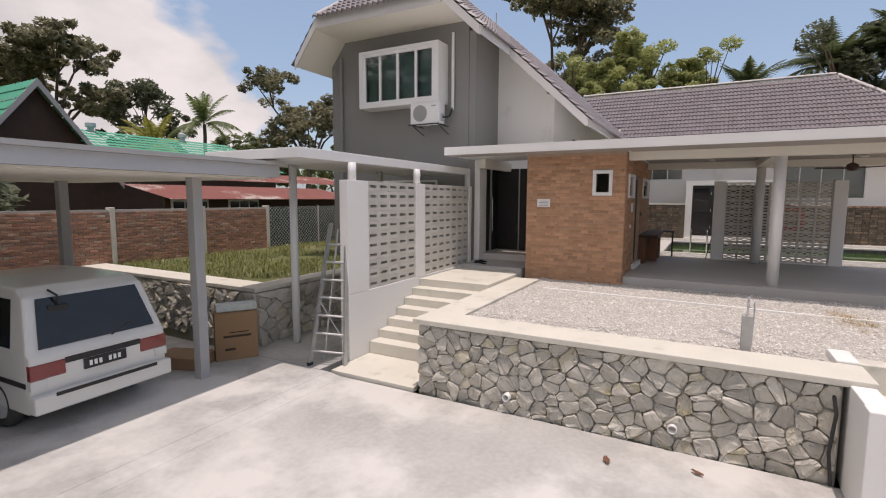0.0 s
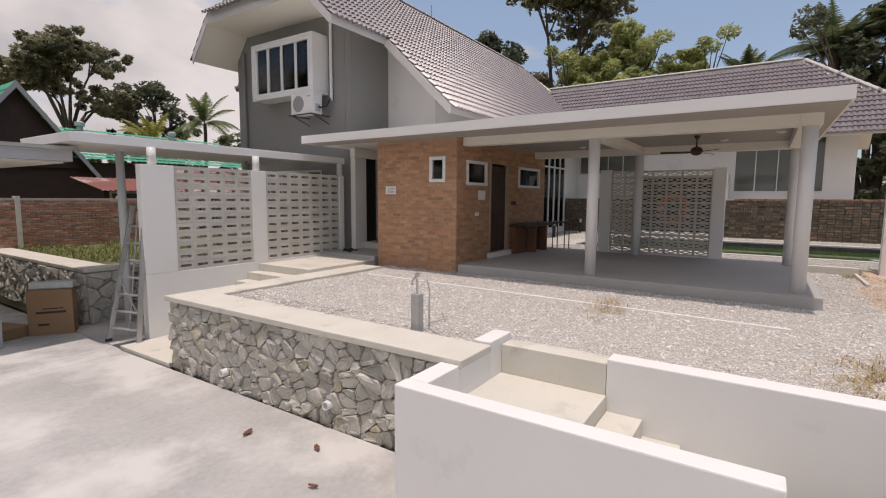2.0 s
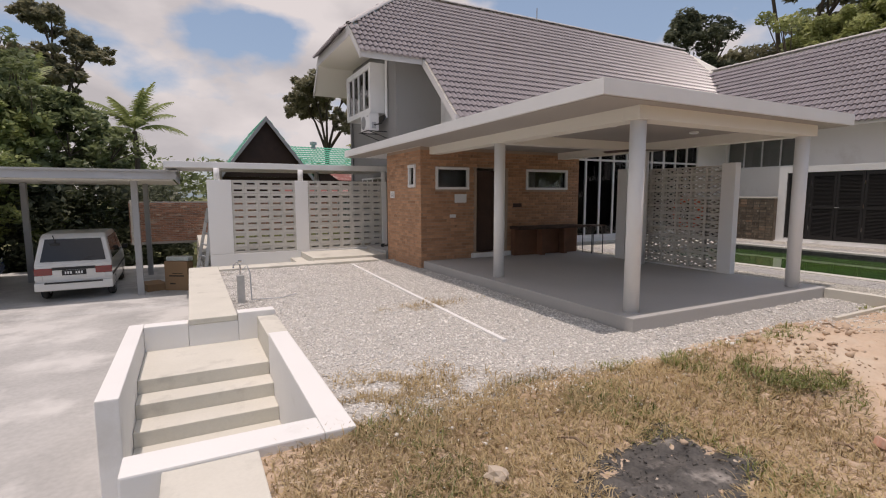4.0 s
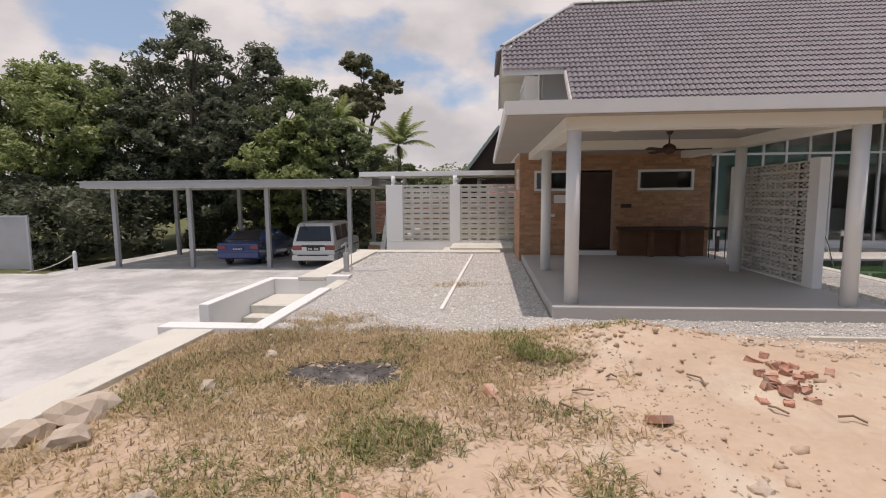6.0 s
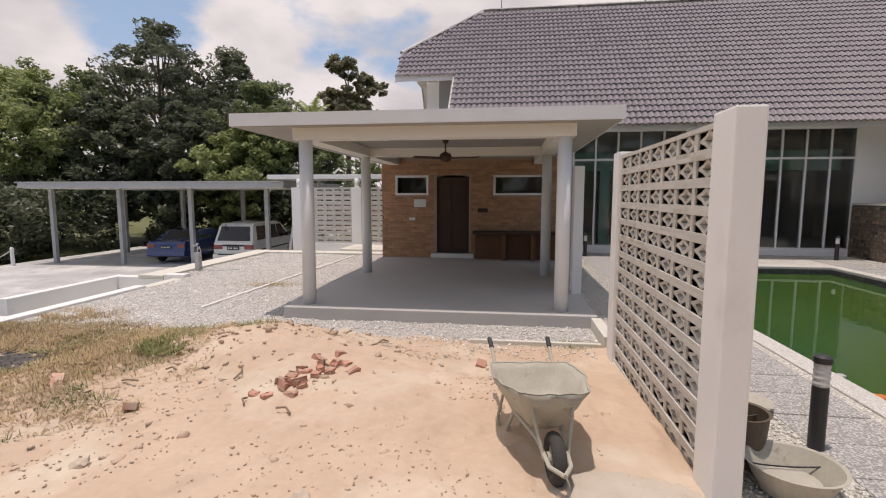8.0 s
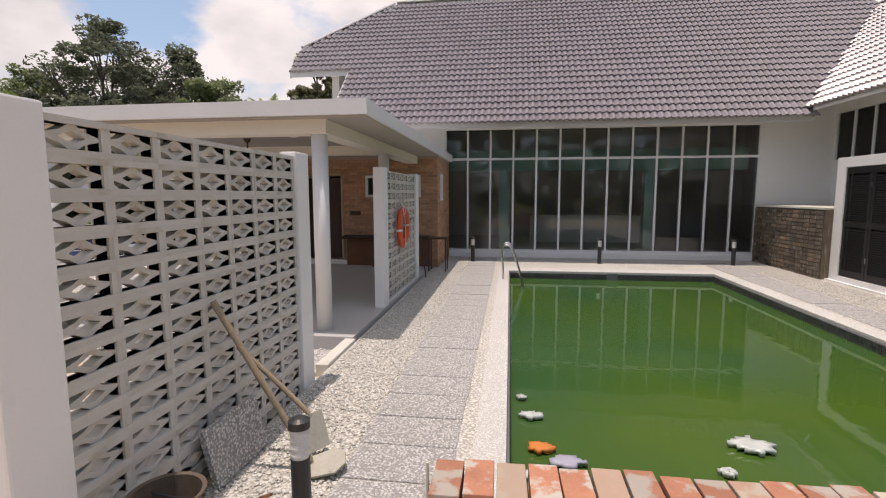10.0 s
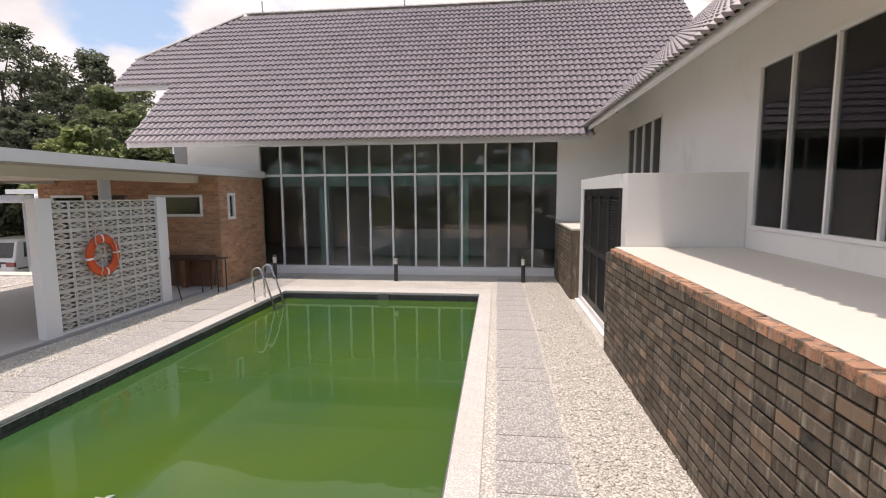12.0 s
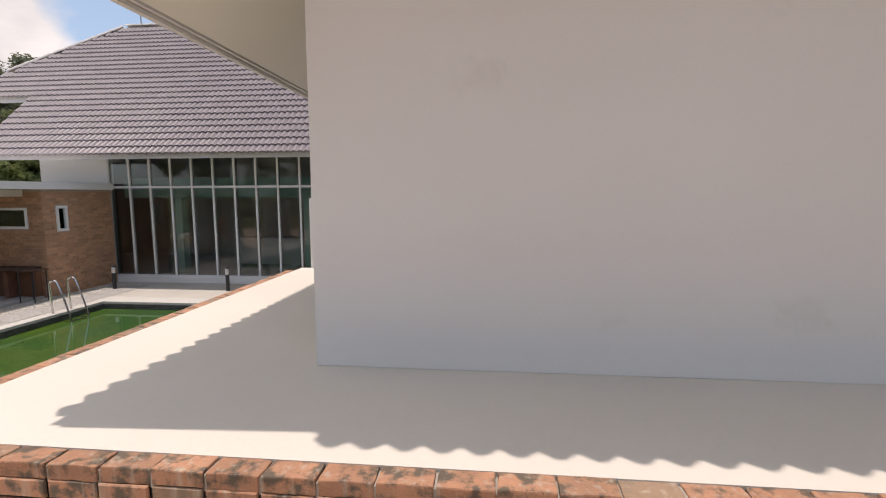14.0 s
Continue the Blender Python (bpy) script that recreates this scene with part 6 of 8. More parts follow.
under_keep(buoy)
stick = part("leaning_pole", tube([(4.66, 4.42, 1.1), (4.74, 4.62, DECK)], 0.012, 8), M["dark_metal"])
tagged(stick, "thin dark pole leaning on the screen", "pole")

M["plastic_white"] = material("wet_plastic", (0.62, 0.64, 0.62), (0.35, 0.40, 0.36), 0.25, 9, 60, 0.9, 0.3)
M["plastic_orange"] = material("orange_wrapper", (0.70, 0.24, 0.05), (0.50, 0.16, 0.04), 0.35, 9, 60, 0.9, 0.2)
M["plastic_violet"] = material("violet_wrapper", (0.42, 0.41, 0.50), (0.30, 0.30, 0.36), 0.35, 9, 60, 0.9, 0.2)


def litter(x, y, rx, ry, mat, seed, label, name="plastic_litter", h=0.045):
    rng = random.Random(seed)
    bm = bmesh.new()
    n = 9
    grid = {}
    for i in range(n):
        for j in range(n):
            u_, v_ = i / (n - 1) * 2 - 1, j / (n - 1) * 2 - 1
            r = math.hypot(u_, v_)
            if r > 1.0 + 0.25 * noise.noise(Vector((u_ * 2 + seed, v_ * 2, 0))):
                continue
            z = -0.031 + max(0, h * (0.6 + 0.8 * noise.noise(Vector((u_ * 2.2 + seed, v_ * 2.2, 5)))) * (1 - r * 0.8))
            grid[i, j] = bm.verts.new((x + u_ * rx + rng.uniform(-0.01, 0.01), y + v_ * ry + rng.uniform(-0.01, 0.01), z))
    for i in range(n - 1):
        for j in range(n - 1):
            q = [grid.get(k_) for k_ in ((i, j), (i + 1, j), (i + 1, j + 1), (i, j + 1))]
            if None not in q:
                bm.faces.new(q)
    ret_ = bmesh.ops.extrude_face_region(bm, geom=bm.faces[:])
    for v in ret_["geom"]:
        if isinstance(v, bmesh.types.BMVert):
            v.co.z = 0.015
    bmesh.ops.recalc_face_normals(bm, faces=bm.faces)
    tagged(part(name, bm, mat, smooth=True), label, "litter", group="litter floating in the pool")


litter(6.74, -1.50, 0.12, 0.07, M["plastic_white"], 6, "crumpled white plastic scrap floating on the green water")
litter(6.66, -1.12, 0.05, 0.04, M["plastic_white"], 8, "small scrap of white plastic on the water")
litter(6.78, -2.05, 0.12, 0.07, M["plastic_orange"], 2, "orange wrapper floating at the pool edge")
litter(6.95, -2.24, 0.15, 0.09, M["plastic_violet"], 3, "violet wrapper floating at the pool edge")
litter(6.68, -2.44, 0.06, 0.05, M["plastic_white"], 1, "small scrap of white plastic on the water")
litter(8.40, -1.80, 0.17, 0.13, M["plastic_white"], 4, "torn clear plastic bag floating on the green water", h=0.07)
litter(8.06, -2.22, 0.06, 0.05, M["plastic_white"], 9, "small scrap of white plastic on the water")

# ---- stacked bricks ----
st = empty("brick_stack", (7.57, -4.05, DECK), "dry stack of new red clay bricks by the pool", "brick stack")
bm = box(-0.052, -0.11, 0.0, 0.052, 0.11, 0.0655, 0.004)
me_b = bpy.data.meshes.new("brick")
bm.to_mesh(me_b)
bm.free()
for layer in range(12):
    for i in range(21):
        if layer == 11 and i in (18, 20):
            continue
        ob = link("brick", me_b, M["brick_red"], st)
        ob.location = (-1.26 + i * 0.114 + random.uniform(-0.004, 0.004), random.uniform(-0.016, 0.016), 0.0665 * layer)
        ob.rotation_euler.z = random.uniform(-0.03, 0.03)
cord = part("strap", tube([(-1.33, 0.0, 0.0), (-1.33, 0.0, 0.84)], 0.006, 6), M["rope"], st)

# ---- wheelbarrow ----
wb = empty("wheelbarrow", (3.62, -3.2, 0.0), "cement-crusted steel wheelbarrow standing on the sand", "wheelbarrow")
M["cement"] = material("cement_crust", (0.50, 0.475, 0.40), (0.37, 0.35, 0.29), 0.9, 5, 40, 0.8, 0.4, stain=(0.22, 0.17, 0.12), stain_scale=6, stain_low=0.62, stain_high=0.72)
# local frame: y from the handles (+) to the wheel (-)
rim = [(-0.36, 0.36), (0.36, 0.36), (0.40, -0.05), (0.26, -0.56), (0.0, -0.66), (-0.26, -0.56), (-0.40, -0.05)]
flo = [(-0.20, 0.16), (0.20, 0.16), (0.21, -0.08), (0.12, -0.34), (0.0, -0.40), (-0.12, -0.34), (-0.21, -0.08)]
bm = bmesh.new()
zr = [0.58, 0.58, 0.60, 0.66, 0.68, 0.66, 0.60]
top_o = [bm.verts.new((x, y, z)) for (x, y), z in zip(rim, zr)]
bot_o = [bm.verts.new((x, y, 0.30)) for x, y in flo]
top_i = [bm.verts.new((x * 0.965, y * 0.965, z)) for (x, y), z in zip(rim, zr)]
bot_i = [bm.verts.new((x * 0.95, y * 0.95, 0.32)) for x, y in flo]
N7 = 7
for i in range(N7):
    j = (i + 1) % N7
    bm.faces.new((bot_o[i], bot_o[j], top_o[j], top_o[i]))
    bm.faces.new((top_i[i], top_i[j], bot_i[j], bot_i[i]))
    bm.faces.new((top_o[i], top_o[j], top_i[j], top_i[i]))
bm.faces.new(bot_o[::-1])
bm.faces.new(bot_i)
bmesh.ops.bevel(bm, geom=bm.edges[:], offset=0.012, segments=2, affect="EDGES")
bmesh.ops.recalc_face_normals(bm, faces=bm.faces)
bmesh.ops.subdivide_edges(bm, edges=[e for e in bm.edges if e.calc_length() > 0.12], cuts=4, use_grid_fill=True)
for v in bm.verts:
    v.co += Vector((noise.noise(v.co * 7), noise.noise(v.co * 7 + Vector((5, 0, 0))), 0.8 * noise.noise(v.co * 9 + Vector((0, 5, 0))))) * 0.016
part("tray", bm, M["cement"], wb, "cement-crusted tray", smooth=True)
fr = bmesh.new()
for sx in (-1, 1):
    add_tube(fr, [(sx * 0.29, 0.80, 0.62), (sx * 0.27, 0.45, 0.42), (sx * 0.20, 0.0, 0.29), (sx * 0.10, -0.45, 0.26), (sx * 0.075, -0.74, 0.20), (0, -0.86, 0.2)], 0.017, 8)
    add_tube(fr, [(sx * 0.24, 0.25, 0.34), (sx * 0.28, 0.30, 0.10), (sx * 0.28, 0.24, 0.0), (sx * 0.24, 0.12, 0.02), (sx * 0.2, -0.02, 0.28)], 0.015, 8)
    add_tube(fr, [(sx * 0.085, -0.62, 0.19), (sx * 0.16, -0.48, 0.56)], 0.014, 8)
part("frame", fr, M["cement"], wb)
for sx in (-1, 1):
    part("grip", tube([(sx * 0.295, 0.86, 0.645), (sx * 0.285, 0.74, 0.59)], 0.023, 10), M["dark_metal"], wb, "black rubber grip")
M["rubber"] = material("dusty_rubber", (0.07, 0.066, 0.06), (0.04, 0.038, 0.036), 0.85, 8, 50, 0.8, 0.3)
whl = part("wheel", torus((0, -0.60, 0.185), 0.14, (0.05, 0.05), 0, 2 * math.pi, 28, 10), M["rubber"], wb, "dusty black tyre", smooth=True)
part("hub", tube([(-0.06, -0.60, 0.185), (0.06, -0.60, 0.185)], 0.05, 14), M["cement"], whl)
part("rim_disc", tube([(-0.02, -0.60, 0.185), (0.02, -0.60, 0.185)], 0.105, 20), M["cement"], whl)
wb.matrix_basis = pose(3.57, -3.58, heap(3.66, -3.75) - 0.03, 0, 0, 9.5) @ Matrix.Scale(0.82, 4)

# ---- tools and buckets by the screen ----
hoe = empty("hoe", (5.0, -2.9, DECK), "long-handled hoe crusted with cement leaning on the screen", "hoe")
M["handle_wood"] = material("worn_wood_handle", (0.36, 0.29, 0.20), (0.22, 0.17, 0.115), 0.8, 4, 40, 0.8, 0.2)
part("handle", tube([(5.24, -2.78, 0.19), (4.66, -2.86, 1.26)], 0.021, 10), M["handle_wood"], hoe)
bm = bmesh.new()
pl = [(-0.10, 0.0), (0.10, 0.0), (0.13, 0.20), (0.06, 0.27), (-0.06, 0.27), (-0.13, 0.20)]
v0 = [bm.verts.new((x, y, 0.0)) for x, y in pl]
v1 = [bm.verts.new((x, y, 0.012)) for x, y in pl]
bm.faces.new(v0[::-1])
bm.faces.new(v1)
for i in range(6):
    bm.faces.new((v0[i], v0[(i + 1) % 6], v1[(i + 1) % 6], v1[i]))
bmesh.ops.transform(bm, matrix=pose(5.22, -2.83, 0.15, 12, 6, -70), verts=bm.verts)
bmesh.ops.recalc_face_normals(bm, faces=bm.faces)
part("blade", bm, M["cement"], hoe)
under_keep(hoe)
hoe2 = empty("shovel", (5.2, -2.6, DECK), "shovel with a worn wooden shaft leaning on the screen", "shovel")
part("handle", tube([(4.68, -2.63, 0.89), (4.95, -2.615, 0.64), (5.17, -2.61, 0.43)], 0.018, 10), M["handle_wood"], hoe2)
bm = box(-0.10, 0.0, -0.006, 0.10, 0.25, 0.006, 0.003)
bmesh.ops.transform(bm, matrix=look((5.17, -2.61, 0.43), (5.26, -2.66, 0.15)) @ Matrix.Rotation(radians(-90), 4, "X"), verts=bm.verts)
part("blade", bm, M["cement"], hoe2, "cement-crusted blade")
under_keep(hoe2)


def bucket(name, x, y, z, r0, r1, h, mat, label):
    th = empty(name, (x, y, z), label, "bucket", group="mortar buckets")
    prof = [(r0 * 0.92, 0.0), (r1, h), (r1 + 0.012, h), (r1 + 0.012, h - 0.02), (r1 - 0.008, h - 0.02), (r0 * 0.9, 0.02)]
    part("shell", lathe([(r0, 0.0), (r1, h), (r1 + 0.012, h + 0.004), (r1 - 0.01, h), (r0 - 0.01, 0.03)], 28), mat, th, smooth=False)
    part("handle", tube([(r1 * math.cos(a), r1 * math.sin(a) * 0.2 + 0.05, h - 0.02 - 0.06 * math.sin(a)) for a in [math.pi * i / 12 for i in range(13)]], 0.005, 6), M["dark_metal"], th)
    part("residue", lathe([(0.01, 0.05), (r0 * 0.8, 0.05), (r0 * 0.85, 0.07), (0.01, 0.08)], 20), M["cement"], th)
    return th


M["bucket_dark"] = material("crusted_bucket", (0.16, 0.12, 0.085), (0.085, 0.066, 0.048), 0.6, 5, 40, 0.8, 0.1, stain=(0.30, 0.26, 0.2), stain_scale=4, stain_low=0.6, stain_high=0.75)
bucket("bucket", 4.86, -3.62, DECK, 0.14, 0.17, 0.33, M["bucket_dark"], "dark plastic bucket crusted with mortar")
bucket("mortar_pan", 5.02, -3.95, DECK, 0.17, 0.25, 0.17, M["cement"], "round mortar pan crusted with cement")
sl_ = part("loose_slab", box(-0.29, -0.02, 0.0, 0.29, 0.02, 0.37, 0.004), M["pebble_slab"])
sl_.matrix_basis = pose(4.78, -2.80, DECK - 0.002, -14, 0, 88)
tagged(sl_, "spare aggregate slab leaning on the screen", "slab")

# ---- things on the drive and by the steps ----
tp = empty("garden_tap", (-4.12, 4.25, 0.0), "concrete tap post with a small metal tap", "tap")
part("post", box(-4.175, 4.195, -0.02, -4.065, 4.305, 0.46, 0.01), M["concrete"], tp)
part("tap", tube([(-4.12, 4.25, 0.45), (-4.12, 4.25, 0.62), (-4.16, 4.25, 0.66), (-4.22, 4.25, 0.62), (-4.22, 4.25, 0.58)], 0.014, 8), M["steel"], tp)
part("tap_lever", box(-4.15, 4.235, 0.66, -4.09, 4.265, 0.70, 0.006), M["steel"], tp)
part("pipe", tube([(-4.08, 4.22, 0.55), (-4.02, 4.18, 0.62), (-3.98, 4.17, 0.5), (-3.97, 4.18, 0.05), (-3.8, 4.3, 0.03), (-3.5, 4.25, 0.03), (-3.2, 4.5, 0.03)], 0.01, 6), M["zinc_light"], tp)
under_keep(tp)
tp.location = (-4.21, 4.16, 0.0)

ldr = empty("step_ladder", (-4.85, 10.2, G_DRIVE), "aluminium folding step ladder leaning by the screen", "ladder")
M["alu"] = material("scuffed_aluminium", (0.55, 0.56, 0.56), (0.45, 0.46, 0.46), 0.4, 6, 60, 0.8, 0.1, metal=0.7)
fA, fB, tA, tB = Vector((-4.92, 10.55, -1.03)), Vector((-4.68, 9.98, -1.07)), Vector((-4.44, 10.44, 1.40)), Vector((-4.36, 10.17, 1.40))
for f_, t_ in ((fA, tA), (fB, tB)):
    d = (t_ - f_)
    s_ = d.cross(Vector((0, 1, 0))).normalized()
    bm = bmesh.new()
    w1, w2 = Vector((0, 0.018, 0)), s_ * 0.04
    lo = [bm.verts.new(f_ + a * w1 + b2 * w2) for a, b2 in ((-1, -1), (1, -1), (1, 1), (-1, 1))]
    hi = [bm.verts.new(t_ + a * w1 + b2 * w2) for a, b2 in ((-1, -1), (1, -1), (1, 1), (-1, 1))]
    bm.faces.new(lo[::-1])
    bm.faces.new(hi)
    for i in range(4):
        bm.faces.new((lo[i], lo[(i + 1) % 4], hi[(i + 1) % 4], hi[i]))
    bmesh.ops.recalc_face_normals(bm, faces=bm.faces)
    part("rail", bm, M["alu"], ldr)
    part("foot", box(f_.x - 0.05, f_.y - 0.03, f_.z - 0.005, f_.x + 0.05, f_.y + 0.03, f_.z + 0.05, 0.006), M["dark_metal"], ldr)
for i in range(7):
    k_ = (i + 0.8) / 8
    a, c = fA.lerp(tA, k_), fB.lerp(tB, k_)
    part("rung", tube([a, c], 0.022, 8), M["alu"], ldr)
part("brace", tube([fA.lerp(tA, 0.45), fB.lerp(tB, 0.12) + Vector((0.1, 0, 0))], 0.012, 8), M["alu"], ldr)
part("rear_leg", tube([(-4.60, 10.52, -1.05), (-4.42, 10.30, 1.30)], 0.018, 8), M["alu"], ldr)
under_keep(ldr)

M["card"] = material("cardboard", (0.34, 0.215, 0.12), (0.27, 0.165, 0.09), 0.85, 2, 50, 0.8, 0.1)
M["card_ink"] = material("cardboard_ink", (0.07, 0.045, 0.03), (0.05, 0.035, 0.025), 0.8, 5, 50, 0.8, 0.0)
cb = empty("cardboard_box", (-5.35, 12.0, G_DRIVE + 0.05), "tall brown cardboard box with foam on top", "box")
part("carton", box(-0.35, -0.15, 0.0, 0.35, 0.15, 0.84, 0.008), M["card"], cb)
part("flap", box(-0.34, -0.16, 0.842, 0.34, 0.10, 0.86, 0.004), M["card"], cb)
part("foam_sheet", box(-0.32, -0.10, 0.862, 0.36, 0.16, 0.99, 0.02), M["plastic_white"], cb, "white foam packing")
part("print_bar", box(-0.22, -0.1525, 0.41, 0.24, -0.1502, 0.45), M["card_ink"], cb)
part("print_bar", box(-0.12, -0.1525, 0.49, 0.2, -0.1502, 0.51), M["card_ink"], cb)
part("print_bar", box(-0.2, -0.1525, 0.18, -0.03, -0.1502, 0.22), M["card_ink"], cb)
cb.matrix_basis = pose(-5.25, 12.0, G_DRIVE + 0.05, 0, 0, -32)
cb2 = empty("flat_carton", (-5.9, 12.3, G_DRIVE + 0.05), "flat brown carton on the carport floor", "box")
part("carton", box(-0.28, -0.42, 0, 0.28, 0.42, 0.20, 0.01), M["card"], cb2)
cb2.matrix_basis = pose(-5.95, 12.45, G_DRIVE + 0.05, 0, 0, 20)

# ---- vehicles ----
M["van_white"] = material("white_car_paint", (0.70, 0.69, 0.66), (0.64, 0.63, 0.60), 0.3, 1.5, 30, 0.8, 0.02, coat=0.5)
M["car_blue"] = material("blue_car_paint", (0.012, 0.045, 0.20), (0.010, 0.034, 0.15), 0.25, 1.5, 30, 0.8, 0.0, coat=1.0)
M["car_glass"] = material("car_glass", (0.022, 0.024, 0.026), (0.014, 0.015, 0.017), 0.14, 3, 40, 0.8, 0.0, coat=0.2, spec=0.5)
M["lamp_red"] = material("red_lamp", (0.24, 0.022, 0.02), (0.17, 0.018, 0.016), 0.2, 9, 60, 0.8, 0.0, coat=0.8)
M["trim_black"] = material("black_trim", (0.03, 0.03, 0.03), (0.022, 0.022, 0.022), 0.5, 6, 60, 0.8, 0.05)


def car_body(profile, width, belt, lean):
    """A body from its side outline (y back to front, z up); above the belt it leans in. Local frame: rear at y = 0."""
    bm = bmesh.new()
    sides = []
    for sx in (-1, 1):
        sides.append([bm.verts.new((sx * (width / 2 - max(0, z - belt) * lean), y, z)) for y, z in profile])
    n = len(profile)
    bm.faces.new(sides[0])
    bm.faces.new(sides[1][::-1])
    for i in range(n):
        bm.faces.new((sides[0][i], sides[1][i], sides[1][(i + 1) % n], sides[0][(i + 1) % n]))
    bmesh.ops.recalc_face_normals(bm, faces=bm.faces)
    edges = [e for e in bm.edges if len(e.link_faces) == 2 and e.calc_face_angle() > 0.3]
    bmesh.ops.bevel(bm, geom=edges, offset=0.045, segments=3, affect="EDGES", profile=0.6)
    return bm


def quad_panel(pts, thick, bevel=0.0):
    bm = bmesh.new()
    p = [Vector(q) for q in pts]
    nrm = (p[1] - p[0]).cross(p[2] - p[0]).normalized() * thick
    a = [bm.verts.new(q) for q in p]
    c = [bm.verts.new(q + nrm) for q in p]
    bm.faces.new(a[::-1])
    bm.faces.new(c)
    for i in range(len(p)):
        bm.faces.new((a[i], a[(i + 1) % len(p)], c[(i + 1) % len(p)], c[i]))
    bmesh.ops.recalc_face_normals(bm, faces=bm.faces)
    return bm


def wheel(parent, x, y, r, w):
    t_ = part("tyre", torus((x, y, r), r * 0.80, (w / 2, r * 0.22), 0, 2 * math.pi, 28, 10), M["rubber"], parent, smooth=True)
    part("rim", tube([(x - w * 0.42, y, r), (x + w * 0.42, y, r)], r * 0.62, 20), M["zinc_light"], t_)


van = empty("minivan", (-7.72, 11.6, G_DRIVE + 0.05), "white older minivan with red tail lamps, parked in the carport", "van")
prof = [(0.0, 0.38), (0.0, 0.97), (0.05, 1.04), (0.30, 1.66), (0.48, 1.76), (1.6, 1.79), (2.5, 1.76), (2.95, 1.66), (3.75, 1.06), (4.25, 0.92), (4.34, 0.6), (4.32, 0.34), (3.0, 0.26), (0.12, 0.28)]
part("body", car_body(prof, 1.66, 0.98, 0.17), M["van_white"], van, smooth=False)
part("rear_window", quad_panel([(-0.70, 0.052, 1.06), (0.70, 0.052, 1.06), (0.60, 0.283, 1.63), (-0.60, 0.283, 1.63)], 0.012), M["car_glass"], van)
for sx in (-1, 1):
    for y0, y1, y2, y3 in ((0.42, 1.35, 1.35, 0.55), (1.42, 2.4, 2.3, 1.42), (2.48, 3.45, 2.85, 2.42)):
        xa, xb = sx * 0.825, sx * (0.83 - 0.65 * 0.17 + 0.004)
        pts_ = [(xa, y0, 1.06), (xa, y1, 1.06), (xb, y2, 1.63), (xb, y3, 1.63)]
        part("side_window", quad_panel(pts_ if sx < 0 else pts_[::-1], 0.012), M["car_glass"], van)
    tl_ = part("tail_lamp", box(min(sx * 0.46, sx * 0.83), -0.012, 0.72, max(sx * 0.46, sx * 0.83), 0.06, 0.90, 0.008), M["lamp_red"], van, "red tail lamp")
    part("lamp_lens", box(min(sx * 0.66, sx * 0.832), -0.016, 0.60, max(sx * 0.66, sx * 0.832), 0.06, 0.717, 0.008), M["lens"], tl_)
    part("side_strip", box(min(sx * 0.828, sx * 0.842), 0.1, 0.62, max(sx * 0.828, sx * 0.842), 4.1, 0.68, 0.003), M["trim_black"], van)
part("rear_trim", box(-0.46, -0.008, 0.84, 0.46, 0.03, 0.915, 0.004), M["trim_black"], van)
npl = part("number_plate", box(-0.26, -0.022, 0.70, 0.26, -0.004, 0.835, 0.004), M["trim_black"], van, "black number plate with white bars")
for i in range(7):
    if i != 3:
        part("plate_bar", box(-0.20 + i * 0.058, -0.0255, 0.735, -0.165 + i * 0.058, -0.0225, 0.80), M["white_trim"], npl)
part("rear_bumper", box(-0.84, -0.10, 0.32, 0.84, 0.10, 0.54, 0.03), M["van_white"], van)
part("bumper_strip", box(-0.62, -0.112, 0.50, 0.62, -0.098, 0.545, 0.003), M["trim_black"], van)
part("rear_wiper", tube([(0.12, 0.04, 1.05), (0.40, 0.075, 1.17)], 0.009, 6), M["trim_black"], van)
part("mirror", box(-0.50, 0.20, 1.40, -0.28, 0.24, 1.54, 0.02), M["trim_black"], van)
part("mirror_arm", tube([(-0.44, 0.32, 1.72), (-0.40, 0.20, 1.66), (-0.38, 0.22, 1.54)], 0.014, 8), M["trim_black"], van)
part("door_mirror", box(0.86, 3.05, 1.06, 1.02, 3.12, 1.22, 0.02), M["trim_black"], van)
for sx in (-0.74, 0.74):
    for y in (0.80, 3.45):
        wheel(van, sx, y, 0.30, 0.19)
van.matrix_basis = pose(-7.66, 11.50, G_DRIVE + 0.05, 0, 0, 2)

car = empty("blue_sedan", (-10.95, 11.9, G_DRIVE + 0.05), "blue saloon car parked in the shade of the carport", "car")
prof = [(0.0, 0.42), (0.02, 0.90), (0.10, 0.97), (0.62, 1.0), (1.25, 1.36), (1.9, 1.43), (2.6, 1.38), (3.35, 0.98), (4.25, 0.82), (4.42, 0.6), (4.4, 0.34), (3.0, 0.24), (0.15, 0.28)]
part("body", car_body(prof, 1.70, 0.95, 0.32), M["car_blue"], car)
part("rear_window", quad_panel([(-0.62, 0.68, 1.035), (0.62, 0.68, 1.035), (0.55, 1.2, 1.335), (-0.55, 1.2, 1.335)], 0.012), M["car_glass"], car)
for sx in (-1, 1):
    pts_ = [(sx * 0.84, 0.85, 1.0), (sx * 0.84, 3.1, 1.0), (sx * 0.722, 2.5, 1.33), (sx * 0.722, 1.35, 1.33)]
    part("side_window", quad_panel(pts_ if sx < 0 else pts_[::-1], 0.012), M["car_glass"], car)
    part("tail_lamp", box(min(sx * 0.50, sx * 0.84), -0.012, 0.70, max(sx * 0.50, sx * 0.84), 0.08, 0.86, 0.01), M["lamp_red"], car, "red tail lamp")
npl = part("number_plate", box(-0.24, -0.022, 0.66, 0.24, 0.0, 0.77, 0.004), M["trim_black"], car, "black number plate with white bars")
